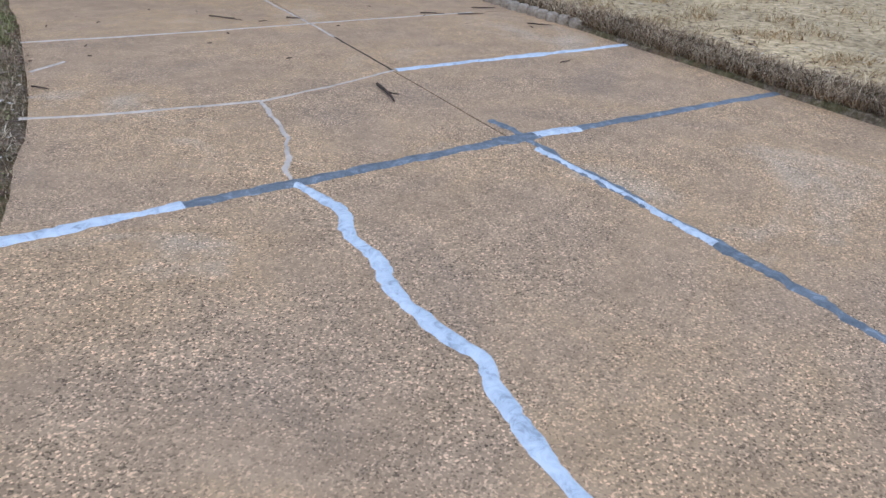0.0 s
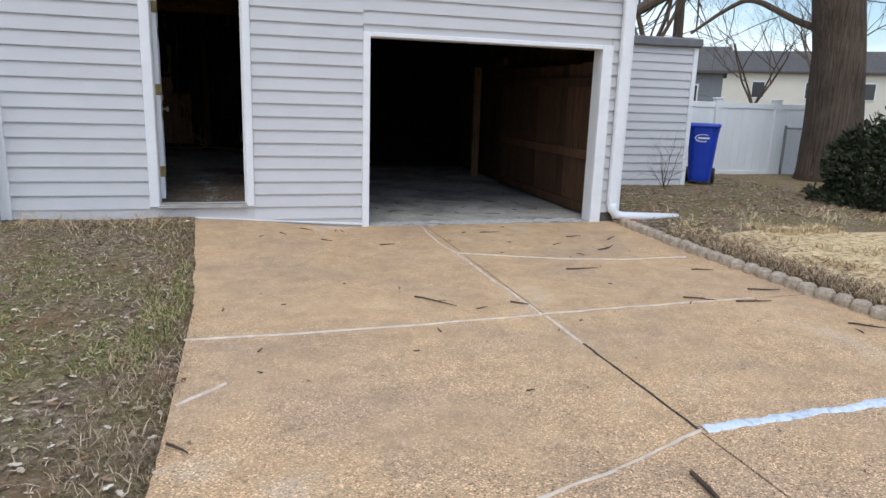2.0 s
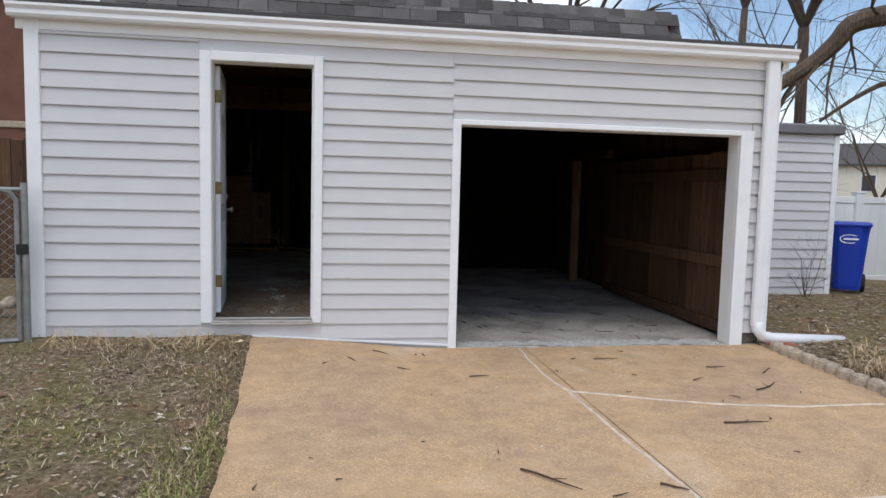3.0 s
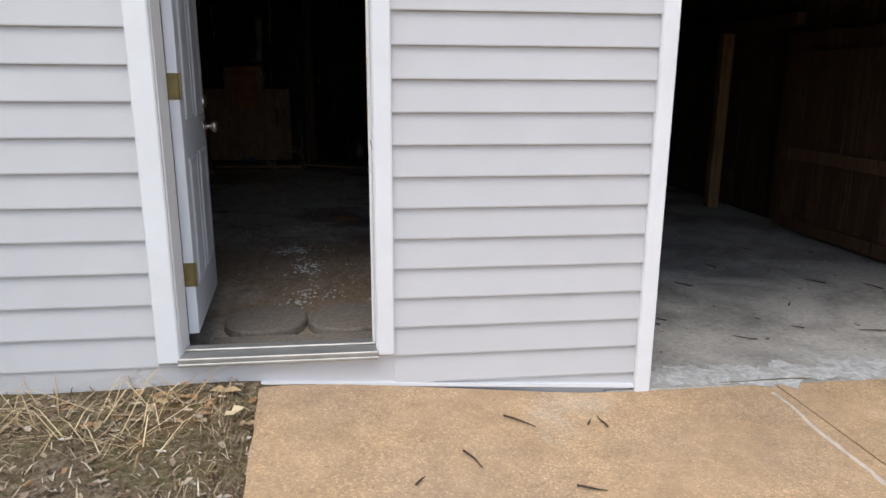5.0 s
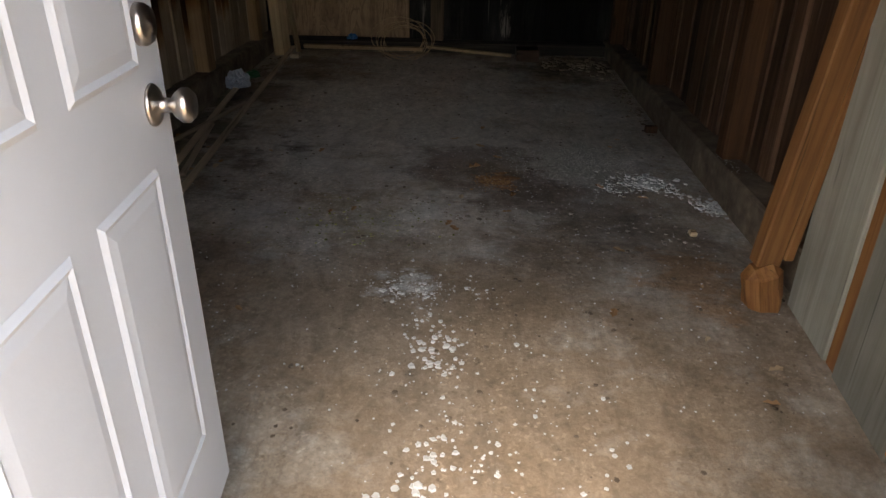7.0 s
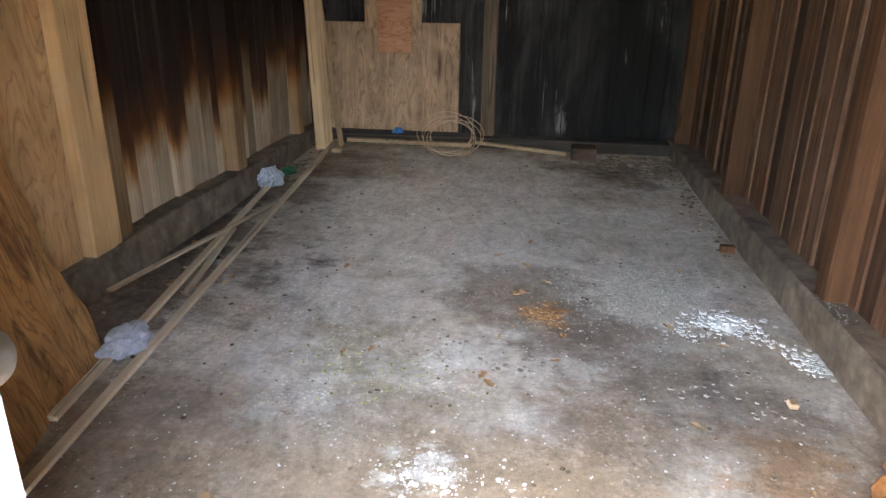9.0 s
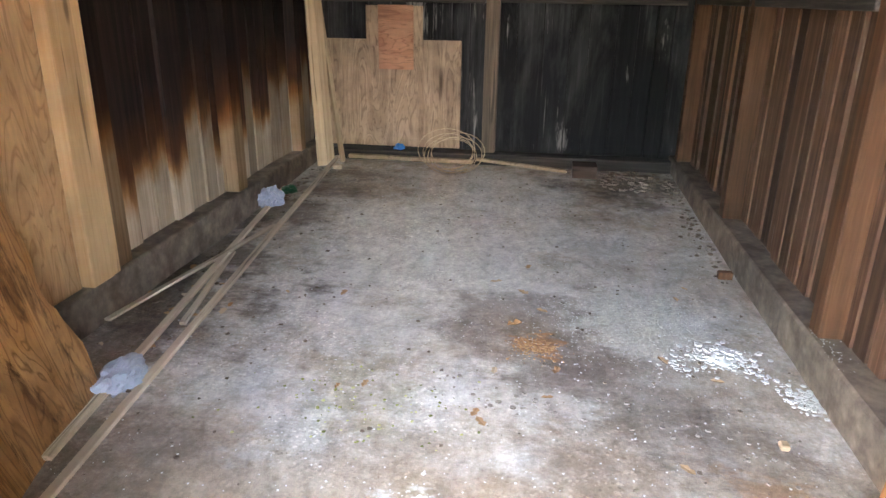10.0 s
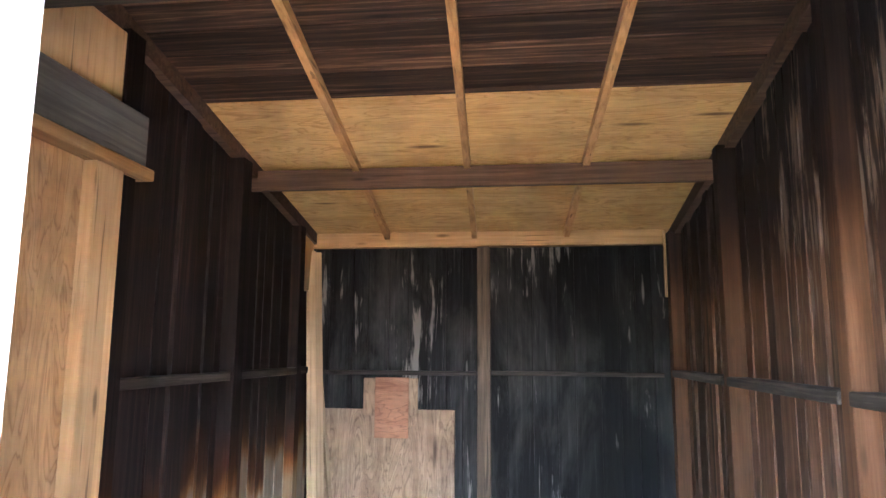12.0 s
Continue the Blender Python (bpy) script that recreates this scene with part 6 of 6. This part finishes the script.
# ---------------------------------------------------------------- plants
def blades(name, areas, mat, label, seed, height, width, lean=0.9, patchy=0.0):
    """Thin bent grass blades as one mesh. areas: (x0, x1, y0, y1, count)."""
    r = random.Random(seed)
    verts, faces = [], []
    for x0, x1, y0, y1, count in areas:
        for _ in range(count):
            x, y = r.uniform(x0, x1), r.uniform(y0, y1)
            if in_drive(x, y) or (LX < x < RX and y > -0.02):
                continue
            if patchy and noise.noise(Vector((x * 2.1, y * 2.1, seed * 3.7))) + 0.4 * noise.noise(Vector((x * 7, y * 7, seed))) < patchy * r.random():
                continue
            z = ground_z(x, y) - 0.004
            h, a = height * r.uniform(0.4, 1.2), r.uniform(0, math.tau)
            dx, dy = math.cos(a), math.sin(a)
            b = h * lean * r.uniform(0.3, 1.3)
            w = width * r.uniform(0.6, 1.3)
            i = len(verts)
            verts += [(x - dy * w, y + dx * w, z), (x + dy * w, y - dx * w, z), (x + dx * b * 0.5 + dy * w * 0.7, y + dy * b * 0.5 - dx * w * 0.7, z + h * 0.7),
                      (x + dx * b * 0.5 - dy * w * 0.7, y + dy * b * 0.5 + dx * w * 0.7, z + h * 0.7), (x + dx * b, y + dy * b, z + h * 0.8)]
            faces += [(i, i + 1, i + 2, i + 3), (i + 3, i + 2, i + 4)]
    me = bpy.data.meshes.new(name)
    me.from_pydata(verts, [], faces)
    me.materials.append(mat)
    return tagged(new(name, me), label, "grass", kind="stuff")


blades("dry_grass", [(-3.4, 0.56, -8.5, -0.03, 15000), (-0.6, 0.42, -1.3, -0.03, 900)], M_LITTER, "dry straw-coloured grass in bare soil", 1, 0.035, 0.0024, 1.9)
blades("rim_grass", [(0.20, 0.60, -8.5, -0.05, 9000)], M_VERGE, "dead grass matted along the drive's edge", 14, 0.045, 0.0018, 1.6)
blades("green_grass", [(-3.0, 0.54, -6.2, -0.9, 34000)], M_GREEN, "sparse green grass tufts in the soil", 2, 0.020, 0.0034, 2.2, 0.45)
blades("green_tuft", [(0.34, 0.52, -2.25, -1.5, 650), (0.22, 0.50, -2.75, -2.1, 900), (0.24, 0.46, -3.2, -2.6, 900), (0.05, 0.40, -3.6, -3.1, 700), (-0.9, -0.4, -2.9, -2.3, 700)], M_GREEN, "green grass tuft at the drive's edge", 12, 0.026, 0.0030, 1.7)
blades("lawn_grass", [(5.0, 9.5, -9.0, 0.2, 26000), (4.95, 6.8, -6.5, -0.6, 20000)], M_STRAW, "dry straw-coloured lawn grass", 3, 0.075, 0.0042, 2.0, 0.6)
blades("verge_grass", [(4.84, 5.26, -8.0, -3.6, 11000), (4.88, 5.2, -3.6, -1.0, 3500)], M_VERGE, "long dead grass hanging over the drive's edge", 4, 0.105, 0.0036, 1.7)
blades("dead_stalks", [(-1.1, 0.15, -0.55, -0.06, 260)], M_STRAW, "pale dead grass stalks lying by the wall", 15, 0.13, 0.0022, 2.6)
r = random.Random(21)
leaf_litter("oak_leaf", [(0.27, -0.13, 0.062), (0.33, -0.30, 0.045)], M_STRAW, "large pale oak leaf lying by the wall", 61, ground_z, 0.02)
pl = []
while len(pl) < 9500:
    x, y = r.uniform(-3.2, 0.58), r.uniform(-8.4, -0.05)
    if not in_drive(x, y):
        pl.append((x, y, 0.006 + 0.022 * r.random() ** 2.2))
leaf_litter("leaf_litter", pl, M_LEAF, "brown dead leaves matted over the soil", 5, ground_z, 0.02)
pl = [(4.9 + abs(r.gauss(0, 0.38)), r.uniform(-8, -0.2), r.uniform(0.010, 0.028)) for _ in range(4200)]
pl += [(r.uniform(5.0, 9.5), r.uniform(-7, -0.5), r.uniform(0.010, 0.026)) for _ in range(1300)]
pl = [p for p in pl if not in_drive(p[0], p[1])] + [(r.uniform(5.2, 9.0), r.uniform(-0.6, 3.4), r.uniform(0.012, 0.035)) for _ in range(3200)]
leaf_litter("leaf_litter_right", pl, M_LEAF, "brown dead leaves along the edging", 6, ground_z, 0.025)
pl = [(r.uniform(-2.6, 0.3), r.uniform(-6.5, -0.2), r.uniform(0.012, 0.026)) for _ in range(420)] + [(r.gauss(0.1, 0.25), r.uniform(-0.35, -0.04), r.uniform(0.02, 0.04)) for _ in range(36)]
leaf_litter("pale_leaves", [p for p in pl if not in_drive(p[0], p[1])], M_PALELEAF, "pale dry oak leaves on the soil", 7, ground_z, 0.02)
pl = [(r.uniform(0.6, 4.8), r.uniform(-5.5, -0.1), r.uniform(0.006, 0.018)) for _ in range(60)] + [(r.uniform(2.2, 4.5), r.uniform(0.1, 3.2), r.uniform(0.008, 0.022)) for _ in range(130)]
leaf_litter("drive_leaves", pl, M_LEAF, "small dead leaf scraps on the concrete", 8, lambda x, y: drive_z(x, y) + 0.002 if y < 0 else -0.072, 0.004)


def twig(x, y, length, ang, rad, seed, zf):
    rr = random.Random(seed)
    pts, a = [], radians(ang)
    px, py = x, y
    for i in range(5):
        pts.append((px, py, zf(px, py) + rad + 0.004 + 0.004 * rr.random()))
        a += rr.uniform(-0.22, 0.22)
        px, py = px + math.cos(a) * length / 4, py + math.sin(a) * length / 4
    bm = tube(pts, [rad, rad, rad * 0.9, rad * 0.7, rad * 0.4], 5)
    if length > 0.2:
        p = Vector(pts[2])
        add_tube(bm, [p, p + Vector((math.cos(a + 0.8), math.sin(a + 0.8), 0.02)) * length * 0.22], [rad * 0.6, rad * 0.3], 4)
    tagged(part("twig", bm, M_TWIG), "thin dark fallen twig on the concrete", "twig", "fallen twigs")


for k, (x, y, L, a, rd) in enumerate([(2.40, -4.93, 0.36, -98, 0.010), (1.93, -2.57, 0.33, -54, 0.006), (3.30, -2.04, 0.28, -6, 0.006), (3.78, -2.9, 0.22, -28, 0.006), (2.53, -2.79, 0.13, -25, 0.006),
                                      (3.92, -1.42, 0.30, 14, 0.006), (4.4, -2.8, 0.25, -20, 0.006), (4.35, -2.2, 0.18, 5, 0.005), (4.25, -1.0, 0.2, 30, 0.005), (3.9, -0.8, 0.16, -5, 0.005),
                                      (2.0, -0.95, 0.14, 10, 0.005), (1.5, -0.75, 0.10, -20, 0.004), (4.5, -3.6, 0.22, -35, 0.006), (3.1, -0.5, 0.2, -8, 0.004), (3.6, -1.15, 0.14, 20, 0.004),
                                      (1.15, -0.55, 0.12, -40, 0.004), (4.1, -3.05, 0.26, -10, 0.006), (0.55, -4.3, 0.12, -50, 0.006), (1.35, -0.28, 0.14, -35, 0.004), (3.9, -4.85, 0.14, 5, 0.004)]):
    twig(x, y, L, a, rd, k, drive_z)
for k in range(22):
    twig(rng.uniform(2.3, 4.4), rng.uniform(0.15, 2.6), rng.uniform(0.06, 0.2), rng.uniform(0, 180), 0.004, 50 + k, lambda x, y: -0.072)
for k in range(26):
    twig(rng.uniform(0.7, 4.7), rng.uniform(-4.2, -0.2), rng.uniform(0.03, 0.09), rng.uniform(0, 180), 0.004, 90 + k, drive_z)


def limbs(bm, p, d, length, rad, depth, r, spread=0.55, sag=0.02):
    """One limb and, from it, its smaller ones."""
    pts, radii = [p.copy()], [rad]
    n = 5
    for i in range(n):
        d = (d + Vector((r.uniform(-1, 1), r.uniform(-1, 1), r.uniform(-0.7, 0.9))) * 0.16 + Vector((0, 0, sag))).normalized()
        p = p + d * length / n
        pts.append(p.copy())
        radii.append(rad * (1 - 0.55 * (i + 1) / n))
    add_tube(bm, pts, radii, 7 if rad > 0.05 else (5 if rad > 0.015 else 3), False)
    if depth > 0:
        for k in range(r.choice((3, 3, 4))):
            i = r.randint(2, n)
            q = pts[i]
            e = (d + Vector((r.uniform(-1, 1), r.uniform(-1, 1), r.uniform(-0.6, 0.9))) * spread * 1.6).normalized()
            limbs(bm, q, e, length * r.uniform(0.55, 0.78), radii[i] * r.uniform(0.55, 0.75), depth - 1, r, spread, sag)


def bare_tree(at, height, rad, seed, depth, label, lean=(0, 0), first=(), fork=0.5, boughs=()):
    r = random.Random(seed)
    t = empty("bare_tree", label, "tree", at)
    pts = [Vector((lean[0] * q * q, lean[1] * q * q, height * fork * q)) for q in (-0.03, 0.05, 0.2, 0.45, 0.7, 1.0)]
    bm = tube(pts, [rad * 1.35, rad * 1.15, rad, rad * 0.92, rad * 0.86, rad * 0.8], 16)
    for v in bm.verts:
        n = noise.noise(Vector((v.co.x * 8, v.co.y * 8, v.co.z * 1.2)))
        v.co += Vector((v.co.x, v.co.y, 0)).normalized() * n * rad * 0.08
    part("trunk", bm, M_BARK, t, smooth=True)
    bm = bmesh.new()
    top = pts[-1]
    for d, z, L, q in first:
        limbs(bm, Vector((lean[0] * (z / (height * fork)) ** 2, 0, z)), Vector(d).normalized(), L, rad * q, depth, r, 0.5, 0.0)
    for way, r0, r1 in boughs:
        way = [Vector(p) - Vector(at) for p in way]
        n = len(way)
        fine = []
        for i in range((n - 1) * 4 + 1):
            k, u = min(i // 4, n - 2), (i - 4 * min(i // 4, n - 2)) / 4
            p0, p1, p2, p3 = way[max(k - 1, 0)], way[k], way[k + 1], way[min(k + 2, n - 1)]
            fine.append(0.5 * (2 * p1 + (p2 - p0) * u + (2 * p0 - 5 * p1 + 4 * p2 - p3) * u * u + (3 * p1 - p0 - 3 * p2 + p3) * u ** 3))
        add_tube(bm, fine, [r0 + (r1 - r0) * i / (len(fine) - 1) for i in range(len(fine))], 9, True)
        for i in range(3, len(fine), 2):
            d = (fine[i] - fine[i - 1]).normalized() * 0.5 + Vector((r.uniform(-1, 1), r.uniform(-1, 1), r.uniform(-1, 0.9))) * 0.8
            limbs(bm, fine[i], d.normalized(), r.uniform(0.7, 1.5), min(0.03, r1 * 0.4), 2, r, 0.6, 0.0)
    for k in range(4):
        a = k * math.tau / 4 + r.uniform(-0.5, 0.5)
        limbs(bm, top.copy(), Vector((math.cos(a) * 0.55, math.sin(a) * 0.55, 1)).normalized(), height * 0.38, rad * 0.55, depth, r)
    part("crown", bm, M_BARK, t, "bare winter branches")


bare_tree((10.80, 2.95, -0.1), 10.5, 0.46, 5, 4, "large bare tree with thick grey-brown trunk", (-0.75, 0.1), [], 0.5,
          [([(10.7, 3.0, 3.7), (10.2, 3.6, 4.15), (9.27, 4.35, 4.1), (9.0, 4.55, 3.78), (8.74, 4.75, 3.47), (8.14, 5.14, 3.0), (7.4, 5.6, 2.6)], 0.19, 0.09),
           ([(10.6, 3.1, 2.5), (10.2, 3.56, 2.75), (9.66, 4.0, 3.09), (9.34, 4.28, 2.96), (8.87, 4.64, 2.53)], 0.07, 0.025)])
bare_tree((9.55, 6.02, -0.1), 9.0, 0.12, 9, 5, "slim bare tree behind the fence", (0.0, 0.1), [], 0.5)
bare_tree((8.57, 6.62, -0.1), 9.0, 0.08, 29, 4, "slim bare tree behind the fence", (0.15, 0.1), [], 0.55)
bare_tree((17.0, 12.5, -0.1), 6.0, 0.075, 13, 6, "small bare twiggy tree behind the fence", (0, 0), [], 0.22)
bare_tree((14.5, 15.5, -0.1), 9.5, 0.16, 17, 5, "bare tree in the distance", (0.3, 0), [], 0.3)
bare_tree((7.5, 13.5, -0.1), 11.5, 0.18, 19, 5, "bare tree in the distance", (0, 0.2), [], 0.4)
bare_tree((22.0, 15.0, -0.1), 7.5, 0.14, 23, 5, "bare tree in the distance", (0, 0), [], 0.25)


def bush(at, rx, ry, h, count, seed):
    r = random.Random(seed)
    b = empty("yew_bush", "dark evergreen bush with ragged outline", "bush", at)
    bm = bmesh.new()
    for k in range(26):
        a = r.uniform(0, math.tau)
        e = Vector((rx * 0.8 * math.cos(a) * r.random(), ry * 0.8 * math.sin(a) * r.random(), h * r.uniform(0.5, 0.95)))
        add_tube(bm, [(0.1 * math.cos(a), 0.1 * math.sin(a), -0.05), e * 0.5 + Vector((0, 0, 0.05)), e], [0.02, 0.014, 0.005], 4, False)
    part("stem", bm, M_TWIG, b)
    verts, faces = [], []
    for _ in range(count):
        a, u = r.uniform(0, math.tau), r.uniform(-0.2, 1)
        q = r.uniform(0.55, 1.0) ** 0.5
        c = math.sqrt(max(0, 1 - u * u)) if u > 0 else 1
        wob = 1 + 0.28 * noise.noise(Vector((math.cos(a) * 2, math.sin(a) * 2, u * 3 + seed)))
        p = Vector((rx * c * math.cos(a), ry * c * math.sin(a), max(0.03, h * (u if u > 0 else 0.15 + u * 0.4)))) * q * wob
        d = (Vector((math.cos(a), math.sin(a), 0.5)) + Vector((r.uniform(-1, 1), r.uniform(-1, 1), r.uniform(-1, 1)))).normalized()
        s = d.cross(Vector((r.uniform(-1, 1), r.uniform(-1, 1), r.uniform(-1, 1)))).normalized()
        L, w = r.uniform(0.05, 0.11), r.uniform(0.010, 0.022)
        i = len(verts)
        verts += [p - s * w * 0.4, p + s * w * 0.4, p + d * L * 0.6 + s * w, p + d * L, p + d * L * 0.6 - s * w]
        faces.append((i, i + 1, i + 2, i + 3, i + 4))
    me = bpy.data.meshes.new("foliage")
    me.from_pydata([tuple(v) for v in verts], [], faces)
    me.materials.append(M_YEW)
    f = new("foliage", me)
    f.parent = b


bush((9.55, 0.35, -0.05), 1.25, 0.95, 1.35, 16000, 3)
bush((11.4, 0.2, -0.05), 1.5, 1.1, 1.5, 12000, 4)
# weed stalk against the lean-to
bm = bmesh.new()
rw = random.Random(5)
for k in range(7):
    a = rw.uniform(0, 6.28)
    limbs(bm, Vector((0, 0, 0)), Vector((math.cos(a) * 0.5, math.sin(a) * 0.3 - 0.1, 1)).normalized(), rw.uniform(0.25, 0.7), 0.006, 2, rw, 0.8)
tagged(part("dead_weed", bm, M_TWIG, m=Matrix.Translation((7.0, 2.2, -0.06))), "dry brown weed stalks beside the lean-to", "weed")

# ---------------------------------------------------------------- distance
def far_house(at, rot, w, d, h, mat, label, rows, cols):
    f = empty("far_house", label, "house", at)
    f.rotation_euler = (0, 0, radians(rot))
    part("wall", box((-w / 2, 0, -0.5), (w / 2, d, h)), mat, f)
    bm = prism([(-0.4, h), (d / 2, h + d * 0.22), (d + 0.4, h), (d + 0.4, h + 0.15), (d / 2, h + d * 0.22 + 0.18), (-0.4, h + 0.15)], w + 0.8, lambda u, v, e: Vector((-w / 2 - 0.4 + e, u, v)))
    part("roof", bm, M_SHINGLE, f)
    for i in range(rows):
        for j in range(cols):
            x, z = -w / 2 + w * (j + 0.5) / cols, h - 1.9 - i * 2.6
            win = part("window", box((x - 0.5, -0.06, z), (x + 0.5, 0.02, z + 1.3), 0.01), M_TRIM, f)
            part("pane", box((x - 0.42, -0.075, z + 0.08), (x + 0.42, -0.062, z + 1.22)), M_GLASS, win)


far_house((41.0, 38.0, -0.5), -38, 15, 8, 4.3, M_CREAM, "cream two-storey house beyond the fence", 2, 4)
far_house((24.0, 29.0, -0.5), -36, 7, 7, 3.5, M_GREYHOUSE, "dark grey house beyond the fence", 1, 2)
far_house((-2, 48.0, -0.5), 4, 16, 8, 5.4, M_CREAM, "cream house in the distance", 2, 4)
far_house((70.0, 22.0, -0.5), -70, 18, 8, 5.6, M_BROWNHOUSE, "brown brick house in the distance", 2, 5)


def cable(a, b, sag, rad):
    a, b = Vector(a), Vector(b)
    pts = [a.lerp(b, i / 16) - Vector((0, 0, sag * 4 * (i / 16) * (1 - i / 16))) for i in range(17)]
    tagged(part("overhead_cable", tube(pts, rad, 5), M_CABLE), "black overhead cable across the sky", "cable", "overhead cables")


cable((-6, 13.0, 7.2), (26.0, 11.0, 4.4), 0.5, 0.018)
cable((-6, 14.0, 8.6), (26.0, 12.0, 6.0), 0.5, 0.010)
pole = empty("utility_pole", "weathered wooden utility pole", "pole", (26.0, 11.5, -0.1))
part("shaft", tube([(0, 0, -0.2), (0, 0, 8.0)], [0.15, 0.11], 10), M_BARK, pole)
part("crossarm", box((-0.06, -1.0, 7.2), (0.06, 1.0, 7.32), 0.01), M_BARK, pole)
